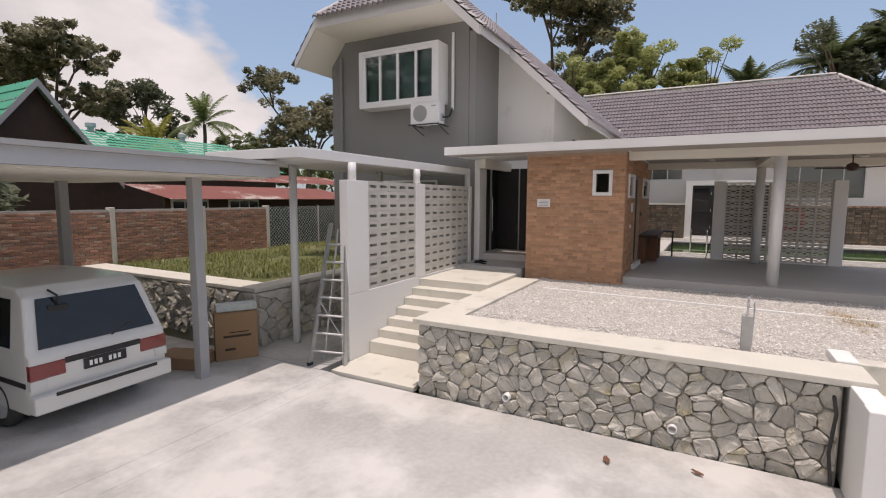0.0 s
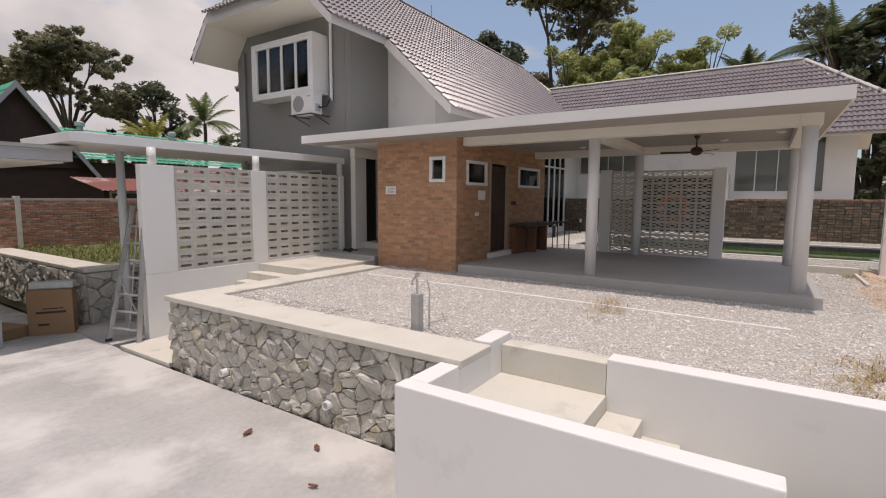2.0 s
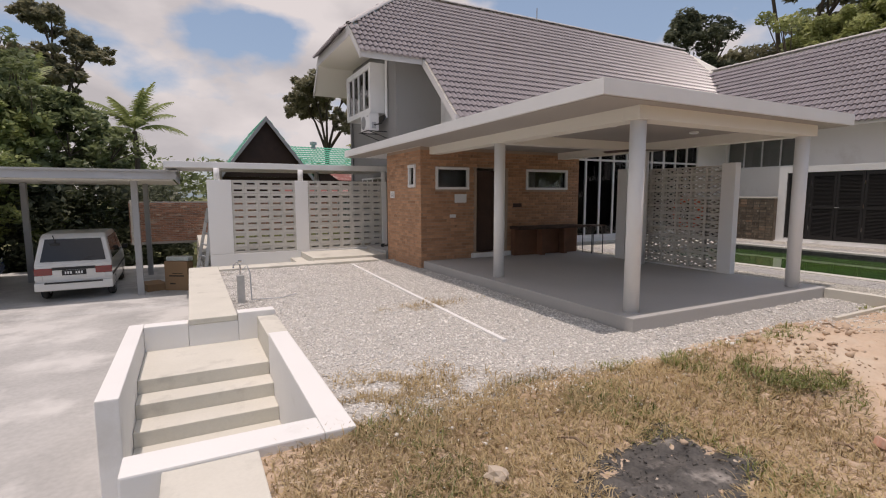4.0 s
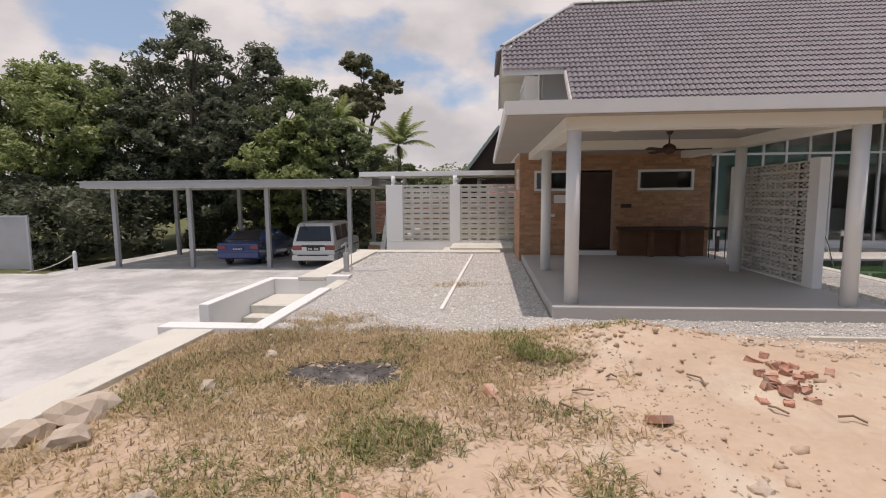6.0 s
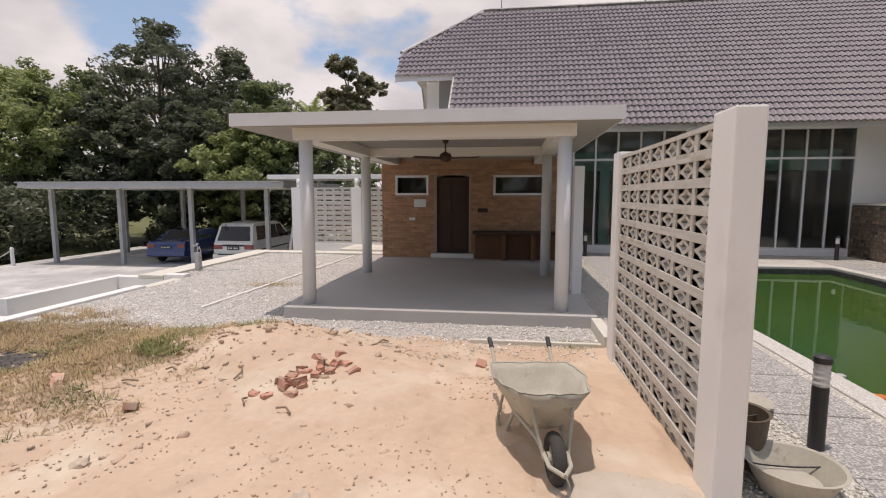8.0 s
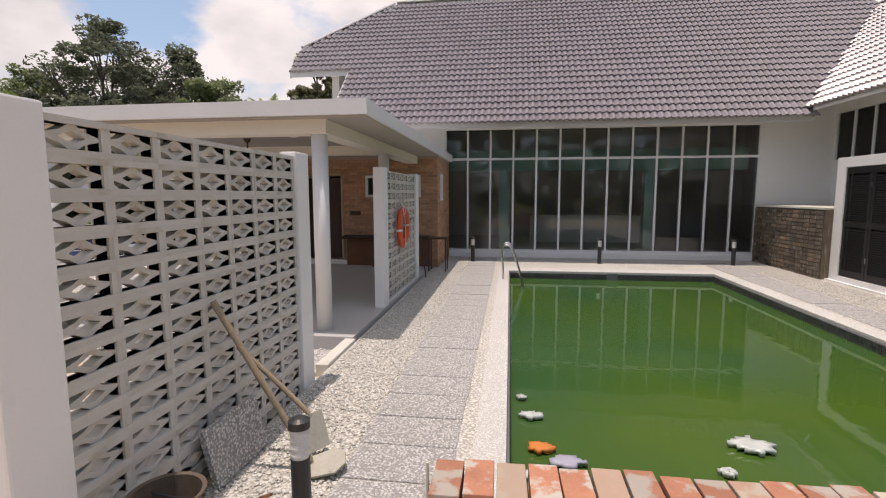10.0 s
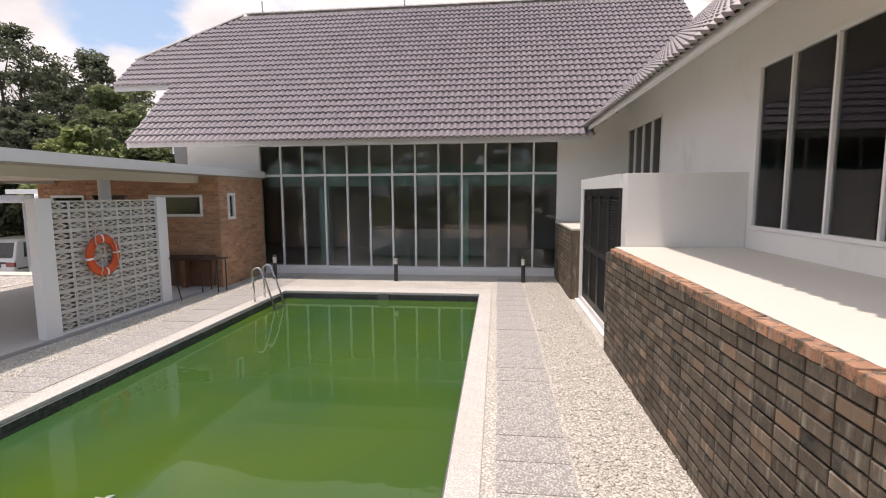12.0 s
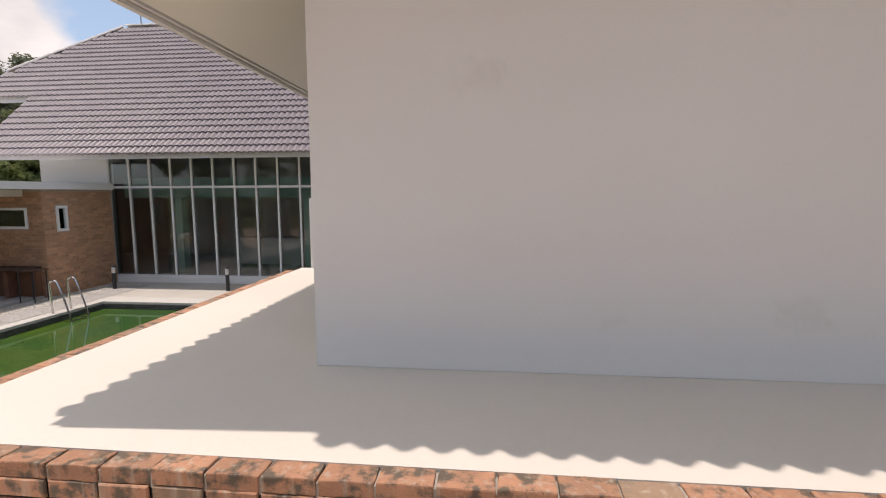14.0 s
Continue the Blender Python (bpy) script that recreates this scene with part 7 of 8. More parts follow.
for i in range(6):
    part("plate_bar", box(-0.19 + i * 0.066, -0.026, 0.69, -0.15 + i * 0.066, -0.0225, 0.74), M["white_trim"], npl)
part("rear_bumper", box(-0.84, -0.06, 0.34, 0.84, 0.12, 0.58, 0.03), M["car_blue"], car)
for sx in (-0.76, 0.76):
    for y in (0.85, 3.5):
        wheel(car, sx, y, 0.30, 0.19)
car.matrix_basis = pose(-10.95, 11.9, G_DRIVE + 0.05, 0, 0, 3)

gate = empty("metal_gate", (-19.2, 10.6, G_DRIVE), "grey sheet-metal gate at the edge of the drive", "gate")
part("sheet", box(-20.6, 10.58, -1.0, -18.8, 10.62, 1.05), M["zinc"], gate)
part("gate_frame", box(-18.8, 10.56, -1.08, -18.72, 10.64, 1.12, 0.006), M["zinc_light"], gate)
part("gate_frame", box(-20.6, 10.56, 1.052, -18.802, 10.64, 1.12, 0.006), M["zinc_light"], gate)
under_keep(gate)
cpst = empty("chain_post", (-16.75, 11.0, G_DRIVE), "short white post with a slack chain", "post")
part("post", lathe([(0.07, 0.0), (0.07, 0.75), (0.05, 0.80), (0.02, 0.82)], 16, (-16.9, 10.6, G_DRIVE)), M["white_trim"], cpst)
part("chain", tube([(-16.9 - 0.28 * i, 10.6 - 0.05 * i, G_DRIVE + 0.70 - 0.68 * (1 - (1 - i / 7) ** 2)) for i in range(8)], 0.02, 6), M["rope"], cpst)
under_keep(cpst)
shoes = None
for x, y, r in ((0.35, 9.75, 20), (0.52, 9.72, 60), (0.25, 9.6, -30)):
    bm = bmesh.new()
    add_box(bm, -0.045, -0.13, 0, 0.045, 0.13, 0.03, 0.012)
    add_box(bm, -0.045, 0.0, 0.025, 0.045, 0.10, 0.065, 0.015)
    ob = tagged(part("sandal", bm, M["trim_black"]), "dark sandal lying on the porch floor", "sandal", group="sandals on the porch")
    ob.matrix_basis = pose(x, y, 0.201, 0, 0, r)


# ---- trees ----
M["leaf_dark"] = leaf_material("dark_leaves", (0.185, 0.205, 0.130), (0.064, 0.078, 0.053))
M["leaf_mid"] = leaf_material("mid_leaves", (0.255, 0.300, 0.140), (0.092, 0.118, 0.062))
M["leaf_light"] = leaf_material("light_leaves", (0.360, 0.410, 0.165), (0.140, 0.175, 0.070), 0.42)
M["leaf_bamboo"] = leaf_material("bamboo_leaves", (0.50, 0.53, 0.24), (0.22, 0.26, 0.105), 0.45)
M["leaf_brown"] = leaf_material("brownish_leaves", (0.310, 0.295, 0.185), (0.115, 0.115, 0.075))
M["leaf_palm"] = leaf_material("palm_leaves", (0.195, 0.247, 0.098), (0.052, 0.078, 0.036))
M["leaf_oil_palm"] = leaf_material("oil_palm_leaves", (0.130, 0.163, 0.072), (0.039, 0.058, 0.029))
M["leaf_yellow"] = leaf_material("yellow_palm_leaves", (0.390, 0.377, 0.091), (0.130, 0.156, 0.039))


def leaf_mesh(name, centres, radii, per, size, mat, parent, rng, label=""):
    """Many small leaves gathered in clumps."""
    g = np.random.RandomState(rng.randint(0, 99999))
    pos = []
    for c, r in zip(centres, radii):
        d = g.normal(size=(per, 3))
        d /= np.linalg.norm(d, axis=1)[:, None]
        d *= (g.uniform(0.25, 1.0, size=(per, 1)) ** 0.5) * np.array([r, r, r * 0.72])
        pos.append(np.array(c) + d)
    pos = np.concatenate(pos)
    n = len(pos)
    a = g.normal(size=(n, 3)) * np.array([1.0, 1.0, 0.55])
    a /= np.linalg.norm(a, axis=1)[:, None]
    b_ = np.cross(a, g.normal(size=(n, 3)) * np.array([0.45, 0.45, 1.0]))
    b_ /= np.linalg.norm(b_, axis=1)[:, None]
    s = size * g.uniform(0.6, 1.3, size=(n, 1))
    v = np.stack([pos - a * s, pos + b_ * s * 0.45, pos + a * s, pos - b_ * s * 0.45], axis=1).reshape(-1, 3)
    me = bpy.data.meshes.new(name)
    me.vertices.add(n * 4)
    me.vertices.foreach_set("co", v.ravel())
    me.loops.add(n * 4)
    me.loops.foreach_set("vertex_index", np.arange(n * 4, dtype=np.int32))
    me.polygons.add(n)
    me.polygons.foreach_set("loop_start", np.arange(0, n * 4, 4, dtype=np.int32))
    me.update(calc_edges=True)
    return link(name, me, mat, parent, label)


def tree(x, y, z, height, spread, mat, seed, label, clumps=46, per=110, leaf=0.20, trunk=0.45, airy=0.0, group="trees round the plot"):
    """A trunk that forks into limbs, with leaf clumps at and round the limb ends."""
    rng = random.Random(seed)
    th = empty("tree", (x, y, z), label, "tree", group=group)
    bm = bmesh.new()
    fork = height * trunk
    r0 = 0.022 * height
    lean = Vector((rng.uniform(-0.4, 0.4), rng.uniform(-0.4, 0.4), 0)) * height * 0.06
    add_tube(bm, [(0, 0, -0.3), lean * 0.3 + Vector((0, 0, fork * 0.5)), lean + Vector((0, 0, fork))], r0, 8, True, [r0 * 1.25, r0 * 0.9, r0 * 0.7])
    centres, radii = [], []
    limbs = rng.randint(6, 8)
    base = lean + Vector((0, 0, fork))
    for i in range(limbs):
        a = 2 * math.pi * i / limbs + rng.uniform(-0.4, 0.4)
        reach = spread * rng.uniform(0.45, 0.95)
        tip = Vector((math.cos(a) * reach, math.sin(a) * reach, fork + (height - fork) * rng.uniform(0.30, 0.95)))
        mid = base.lerp(tip, 0.5) + Vector((0, 0, height * 0.05))
        add_tube(bm, [base - Vector((0, 0, 0.2)), mid, tip], r0, 6, True, [r0 * 0.5, r0 * 0.3, r0 * 0.12])
        for k_ in range(3):
            t2 = tip + Vector((rng.uniform(-1, 1), rng.uniform(-1, 1), rng.uniform(-0.3, 0.8))) * spread * 0.3
            add_tube(bm, [mid.lerp(tip, 0.4), t2], r0, 5, True, [r0 * 0.2, r0 * 0.06])
            centres.append(t2)
            radii.append(spread * rng.uniform(0.12, 0.21))
    if airy:
        # flat pads of many small tufts round the limb ends
        ends = list(centres)
        centres, radii = [], []
        while len(centres) < clumps * 4:
            c = ends[len(centres) % len(ends)]
            centres.append(c + Vector((rng.gauss(0, 0.22), rng.gauss(0, 0.22), rng.gauss(0, 0.10))) * spread)
            radii.append(spread * rng.uniform(0.07, 0.15))
    while len(centres) < clumps:
        a, h_ = rng.uniform(0, 2 * math.pi), rng.random()
        rr = spread * math.sqrt(max(0.05, 1 - (2 * h_ - 0.85) ** 2)) * rng.uniform(0.35, 1.0)
        centres.append(Vector((math.cos(a) * rr, math.sin(a) * rr, fork * 0.75 + (height - fork * 0.75) * h_ * 0.97)))
        radii.append(spread * rng.uniform(0.08, 0.18))
    if airy:
        per = per // 2
    part("trunk", bm, M["bark"], th)
    ob = leaf_mesh("crown", [tuple(c) for c in centres], radii, per, leaf, mat, th, rng)
    return th


def palm(x, y, z, height, frond, seed, mat, label, count=18, thick=0.2, droop=1.0):
    """A palm: a ringed trunk and arching fronds, each with two rows of leaflets."""
    rng = random.Random(seed)
    th = empty("palm_tree", (x, y, z), label, "palm", group="palms behind the houses")
    bm = bmesh.new()
    pts = [(0.05 * math.sin(i), 0.04 * i * rng.uniform(-1, 1) * 0.3, height * i / 10 - 0.3) for i in range(11)]
    add_tube(bm, pts, thick, 10, True, [thick * (1.2 - 0.4 * i / 10 + 0.06 * (i % 2)) for i in range(11)])
    part("trunk", bm, M["bark"], th)
    verts, faces = [], []
    for f in range(count):
        az = 2 * math.pi * f / count + rng.uniform(-0.2, 0.2)
        el = rng.uniform(0.15, 1.35)
        out = Vector((math.cos(az), math.sin(az), 0))
        side = Vector((-math.sin(az), math.cos(az), 0))
        L = frond * rng.uniform(0.8, 1.1)
        p = Vector((0, 0, height - 0.3))
        d = out * math.cos(el) + Vector((0, 0, math.sin(el)))
        step = L / 16
        for i in range(17):
            w = 0.035 * (1 - i / 18)
            k0 = len(verts)
            q = p + d * step
            verts += [tuple(p - side * w), tuple(p + side * w), tuple(q + side * w), tuple(q - side * w)]
            faces.append((k0, k0 + 1, k0 + 2, k0 + 3))
            if i > 1:
                ll = frond * 0.24 * math.sin(math.pi * min(1.0, (i + 1.5) / 18)) + 0.1
                for sgn in (-1, 1):
                    for half in (0.0, 0.5):
                        b0 = p + d * step * half
                        tip = b0 + side * sgn * ll * 0.8 + d * ll * 0.45 + Vector((0, 0, -ll * (0.35 + 0.25 * rng.random()) * droop))
                        k0 = len(verts)
                        verts += [tuple(b0 - d * 0.06), tuple(b0 + d * 0.06), tuple(tip)]
                        faces.append((k0, k0 + 1, k0 + 2))
            p = q
            d = (d + Vector((0, 0, -0.085 * droop))).normalized()
    data_part("fronds", verts, faces, mat, th)
    return th


# woods behind the carport
wood = [(-20.5, 25.0, 13.6, 4.6, "leaf_dark"), (-16.5, 27.5, 12.4, 4.2, "leaf_dark"), (-25.5, 24.0, 10.5, 4.6, "leaf_mid"), (-29.0, 22.0, 10.0, 4.4, "leaf_light"),
        (-33.5, 20.0, 10.0, 4.8, "leaf_mid"), (-13.0, 24.0, 9.2, 3.6, "leaf_mid"), (-9.6, 23.0, 6.4, 3.0, "leaf_mid"), (-12.0, 20.6, 6.2, 2.9, "leaf_light"),
        (-16.5, 21.5, 7.5, 3.2, "leaf_dark"), (-21.0, 20.5, 8.0, 3.4, "leaf_dark"), (-24.6, 18.8, 9.2, 4.4, "leaf_light"), (-30.5, 15.5, 8.5, 3.8, "leaf_mid"),
        (-36.0, 13.0, 9.5, 4.4, "leaf_dark"), (-23.5, 31.0, 12.5, 4.6, "leaf_dark")]
for i, (x, y, h, sp, mt) in enumerate(wood):
    tree(x, y, -1.2, h + 1.2, sp, M[mt], 100 + i, {"leaf_dark": "tall dense tree with dark glossy leaves", "leaf_mid": "broad green tree at the edge of the drive", "leaf_light": "bright green leafy tree behind the carport"}[mt],
         clumps=180, per=95, leaf=0.16, trunk=0.22)
brush_c, brush_r = [], []
rng_u = random.Random(91)
for i in range(420):
    x = rng_u.uniform(-44.0, -5.0)
    y0 = 19.9 if x > -18.5 else 12.6
    brush_c.append((x, y0 + abs(rng_u.gauss(0, 1.6 if x > -18.5 else 3.2)), rng_u.uniform(-1.0, 2.6)))
    brush_r.append(rng_u.uniform(0.5, 1.1))
brush = leaf_mesh("undergrowth", brush_c, brush_r, 150, 0.15, M["leaf_dark"], None, rng_u)
tagged(brush, "dense dark undergrowth at the foot of the woods", "bushes", kind="stuff")
tree(-14.6, 47.0, -1.2, 17.2, 3.8, M["leaf_brown"], 140, "tall slim tree with an open brownish crown", clumps=60, per=150, leaf=0.24, trunk=0.42, airy=0.8)
tree(-9.0, 42.0, -1.2, 6.0, 3.4, M["leaf_mid"], 141, "green tree far behind the fence", clumps=46, per=90, leaf=0.26)
# single trees beyond the fence and the neighbours
tree(8.8, 50.0, -1.2, 15.0, 4.6, M["leaf_brown"], 151, "tall umbrella-shaped tree with bare lower trunk", clumps=60, per=170, leaf=0.22, trunk=0.52, airy=0.9)
tree(14.6, 47.5, -1.2, 13.2, 3.9, M["leaf_dark"], 152, "round dense dark tree behind the neighbours", clumps=130, per=100, leaf=0.2, trunk=0.25)
tree(21.5, 36.0, -1.2, 12.8, 4.6, M["leaf_brown"], 153, "open-branched tree with thin brownish foliage", clumps=54, per=130, leaf=0.19, trunk=0.42, airy=0.8)
tree(20.0, 41.0, -1.2, 8.4, 3.8, M["leaf_mid"], 154, "bushy green tree behind the neighbours", clumps=46, per=90, leaf=0.24, trunk=0.25)
tree(11.0, 44.0, -1.2, 7.4, 3.2, M["leaf_mid"], 155, "bushy green tree behind the neighbours", clumps=40, per=90, leaf=0.24, trunk=0.25)
tree(27.5, 37.0, -1.2, 8.5, 3.6, M["leaf_light"], 156, "yellow-green bushy tree behind the house", clumps=40, per=90, leaf=0.22, trunk=0.25)
tree(37.0, 18.5, -1.2, 22.0, 6.0, M["leaf_brown"], 157, "very tall tree with bare limbs and brownish crown", clumps=80, per=170, leaf=0.24, trunk=0.36, airy=0.8)
tree(28.8, 21.0, -1.2, 16.6, 4.2, M["leaf_dark"], 158, "tall dark green tree behind the roof", clumps=220, per=160, leaf=0.19, trunk=0.2)
tree(34.5, 11.0, -1.2, 17.4, 4.8, M["leaf_bamboo"], 159, "feathery yellow-green bamboo-like tree", clumps=300, per=200, leaf=0.17, trunk=0.12)
tree(36.0, 6.5, -1.2, 15.0, 3.8, M["leaf_bamboo"], 160, "feathery yellow-green bamboo-like tree", clumps=240, per=200, leaf=0.17, trunk=0.12)
tree(33.0, 14.5, -1.2, 14.8, 4.6, M["leaf_bamboo"], 161, "feathery yellow-green bamboo-like tree", clumps=260, per=180, leaf=0.17, trunk=0.12)
tree(31.0, -4.6, -1.2, 14.5, 5.0, M["leaf_dark"], 162, "dense dark tree beyond the wing", clumps=230, per=120, leaf=0.19, trunk=0.12)
tree(33.5, -9.5, -1.2, 9.5, 4.4, M["leaf_dark"], 163, "dense dark tree beyond the wing", clumps=150, per=110, leaf=0.19, trunk=0.12)
palm(15.4, 41.0, -1.2, 9.2, 3.2, 171, M["leaf_palm"], "coconut palm with drooping fronds", 16, 0.16)
palm(10.6, 40.0, -1.2, 7.0, 2.8, 172, M["leaf_yellow"], "palm with yellowing fronds", 15, 0.16)
for i, (x, y, h) in enumerate(((34.0, 2.4, 11.6), (31.0, -2.2, 12.2), (29.5, -5.6, 12.8), (36.5, -9.0, 11.5), (27.5, -9.5, 12.0), (33.0, -5.0, 9.0))):
    palm(x, y, -1.2, h, 3.0, 180 + i, M["leaf_oil_palm"], "thick oil palm with dark bristling fronds", 34, 0.36, 0.85)
for i, (x, y, h) in enumerate(((-13.0, 33.0, 9.5), (-7.5, 30.0, 7.0))):
    palm(x, y, -1.2, h, 2.8, 190 + i, M["leaf_light"], "pale green palm above the carport", 16, 0.15)
# unseen belt of trees south of the plot, added to darken the window reflections
for i in range(13):
    tree(-16.0 + 4.4 * i, -29.0 + 2.0 * math.sin(i * 2.1), -1.2, 14.0 + 1.8 * math.sin(i * 1.7), 4.9, M["leaf_dark" if i % 2 else "leaf_mid"], 210 + i, "unseen tree added south of the yard for dark window reflections", clumps=60, per=70, leaf=0.34, trunk=0.1,
         group="trees beyond the front yard")
# low far woods, one mass
far_c, far_r = [], []
rng_f = random.Random(77)
for i in range(150):
    a = radians(rng_f.uniform(-60, 130))
    d = rng_f.uniform(75, 105)
    h = rng_f.uniform(1.0, 7.0)
    far_c.append((-5 + math.cos(a) * d, 10 + math.sin(a) * d, h))
    far_r.append(rng_f.uniform(2.2, 4.0))
fw = leaf_mesh("far_woods", far_c, far_r, 90, 0.6, M["leaf_mid"], None, rng_f)
tagged(fw, "low belt of far woods on the horizon", "woods", kind="stuff")
hill = sheet("field_slope", 22.0, -30.0, 60.0, 6.0, 24, 24, lambda x, y: -1.0 + max(0.0, (x - 22) * 0.11), M["earth"], "grassy slope beyond the wing", "field")

# ---- fence and neighbours ----
bf = empty("brick_fence", (0, 0, 0), "weathered red-brown brick boundary fence with concrete posts", "fence", kind="structure")
M["brick_fence"] = material("fence_brick", (0.50, 0.265, 0.18), (0.33, 0.18, 0.125), 0.9, 2.5, 40, 0.7, 0.4, per_piece=0.24, stain=(0.50, 0.40, 0.32), stain_scale=1.1, stain_low=0.54, stain_high=0.66, odd=((0.25, 0.17, 0.13), 0.12))
part("fence_core", box(-7.0, 18.44, -0.2, 1.3, 18.56, 1.5), M["mortar_pale"], bf)
brick_face(bf, (1.3, 18.428, -0.1), (0, -1, 0), 8.3, 1.62, 0.205, 0.062, 0.012, 0.014, M["brick_fence"], 0.5, (), 250, 0.004)
for x in (-6.9, -3.85, -1.2, 1.32):
    part("fence_post", box(x - 0.06, 18.38, -0.2, x + 0.06, 18.6, 1.56, 0.008), M["coping"], bf)
cl = empty("chain_link_fence", (4.6, 18.5, 0.0), "chain-link fence with dark green netting behind", "fence")
M["net"] = material("green_net", (0.03, 0.07, 0.05), (0.02, 0.05, 0.035), 0.9, 3, 50, 0.8, 0.1)
part("netting", box(1.4, 18.56, 0.0, 9.0, 18.58, 1.5), M["net"], cl)
wire = bmesh.new()
for i in range(62):
    x = 0.1 + i * 0.14
    a0, a1 = max(1.42, x), min(9.0, x + 1.5)
    if a1 > a0:
        add_tube(wire, [(a0, 18.5, a0 - x), (a1, 18.5, a1 - x)], 0.006, 4)
        add_tube(wire, [(a0, 18.5, 1.5 - (a0 - x)), (a1, 18.5, 1.5 - (a1 - x))], 0.006, 4)
ob = part("wire_mesh", wire, M["zinc_light"], cl)
ob["kind"] = "stuff"
for x in (1.45, 4.0, 6.5, 9.0):
    part("post", tube([(x, 18.5, -0.1), (x, 18.5, 1.55)], 0.03, 8), M["zinc_light"], cl)
under_keep(cl)

M["green_roof"] = material("green_roof_sheet", (0.055, 0.36, 0.235), (0.04, 0.28, 0.18), 0.45, 1.2, 20, 0.8, 0.1, stain=(0.16, 0.42, 0.33), stain_scale=0.8, stain_low=0.55, stain_high=0.75)
M["rust_roof"] = material("rusty_roof_sheet", (0.26, 0.085, 0.07), (0.17, 0.065, 0.055), 0.7, 1.2, 20, 0.8, 0.15, stain=(0.42, 0.36, 0.33), stain_scale=0.5, stain_low=0.56, stain_high=0.64)
nb = empty("neighbour_house", (0, 0, 0), "old neighbour house with green tiled roofs and a dark timber gable", "house")


def ribbed(p00, p10, p11, p01, nu, nv, mat, parent, name, amp=0.04, label=""):
    """A roof sheet with rolls along u and small steps along v."""
    a, b_, c, d = (Vector(p) for p in (p00, p10, p11, p01))
    nrm = (b_ - a).cross(d - a).normalized()
    if nrm.z < 0:
        nrm = -nrm
    verts, faces = [], []
    for j in range(nv):
        k0 = len(verts)
        for v, lift in ((j / nv, 0.045), ((j + 1) / nv, 0.0)):
            for i in range(nu * 3 + 1):
                u = i / (nu * 3)
                p = a.lerp(b_, u).lerp(d.lerp(c, u), v)
                verts.append(tuple(p + nrm * (lift + (amp if i % 3 == 1 else 0.0))))
        w = nu * 3 + 1
        for i in range(nu * 3):
            faces.append((k0 + i, k0 + i + 1, k0 + w + i + 1, k0 + w + i))
    ob = data_part(name, verts, faces, mat, parent, label)
    if nv > 1:
        ob["kind"] = "stuff"
    return ob


# timber gable
gx, gyf, gz = 0.0, 31.5, 7.0
bm = bmesh.new()
tri = [(gx - 3.0, 3.0), (gx + 3.0, 3.0), (gx, gz - 0.15)]
lo = [bm.verts.new((x, gyf, z)) for x, z in tri]
hi = [bm.verts.new((x, gyf + 0.2, z)) for x, z in tri]
bm.faces.new(lo)
bm.faces.new(hi[::-1])
for i in range(3):
    bm.faces.new((lo[i], hi[i], hi[(i + 1) % 3], lo[(i + 1) % 3]))
bmesh.ops.recalc_face_normals(bm, faces=bm.faces)
part("gable_wall", bm, M["wood_dark"], nb, "dark timber gable")
for sx in (-1, 1):
    ribbed((gx + sx * 3.4, gyf - 0.5, 2.55), (gx + sx * 3.4, gyf + 7, 2.55), (gx, gyf + 7, gz), (gx, gyf - 0.5, gz), 22, 9, M["green_roof"], nb, "green_roof", label="green tiled roof")
    bm = bmesh.new()
    a, b_ = Vector((gx + sx * 3.4, gyf - 0.52, 2.55)), Vector((gx, gyf - 0.52, gz + 0.05))
    vs = [bm.verts.new(p) for p in (a, b_, b_ - Vector((0, 0, 0.35)), a - Vector((0, 0, 0.30)))]
    ws = [bm.verts.new(v.co + Vector((0, 0.06, 0))) for v in vs]
    bm.faces.new(vs)
    bm.faces.new(ws[::-1])
    for i in range(4):
        bm.faces.new((vs[i], ws[i], ws[(i + 1) % 4], vs[(i + 1) % 4]))
    bmesh.ops.recalc_face_normals(bm, faces=bm.faces)
    part("barge_board", bm, M["zinc"], nb)
part("wall", box(gx - 2.9, gyf + 0.25, -0.5, gx + 2.9, gyf + 7, 3.0), M["wood_dark"], nb)
ribbed((1.8, 31.2, 3.5), (14.6, 31.2, 3.5), (12.9, 35.2, 5.5), (1.8, 35.2, 5.5), 44, 11, M["green_roof"], nb, "green_roof", label="green tiled roof")
part("wall", box(2.0, 31.8, -0.5, 14.2, 37.5, 3.4), M["wood_dark"], nb)
for x, z in ((4.0, 5.4), (9.4, 5.4)):
    part("roof_vent", lathe([(0.16, 0), (0.16, 0.25), (0.26, 0.28), (0.26, 0.48), (0.1, 0.56)], 16, (x, 35.0, z)), M["zinc_light"], nb)
shed = empty("neighbour_shed", (0, 0, 0), "low sheds with rusty red corrugated roofs behind the fence", "shed")
ribbed((-0.8, 20.6, 1.72), (9.5, 20.6, 1.72), (9.5, 23.4, 2.3), (-0.8, 23.4, 2.3), 60, 1, M["rust_roof"], shed, "rusty_roof", 0.03, "rusty corrugated sheets")
ribbed((3.0, 24.2, 2.55), (13.5, 24.2, 2.55), (13.5, 26.6, 3.1), (3.0, 26.6, 3.1), 60, 1, M["rust_roof"], shed, "rusty_roof", 0.03)
part("wall", box(-0.4, 21.6, -0.5, 9.2, 21.75, 1.9), M["wood_dark"], shed)
for x in (-0.2, 2.2):
    wfr = part("window_frame", box(x, 21.56, 0.9, x + 1.5, 21.598, 1.75), M["frame"], shed)
    for i in range(3):
        part("pane", box(x + 0.08 + i * 0.47, 21.54, 0.98, x + 0.48 + i * 0.47, 21.558, 1.67), M["car_glass"], wfr)

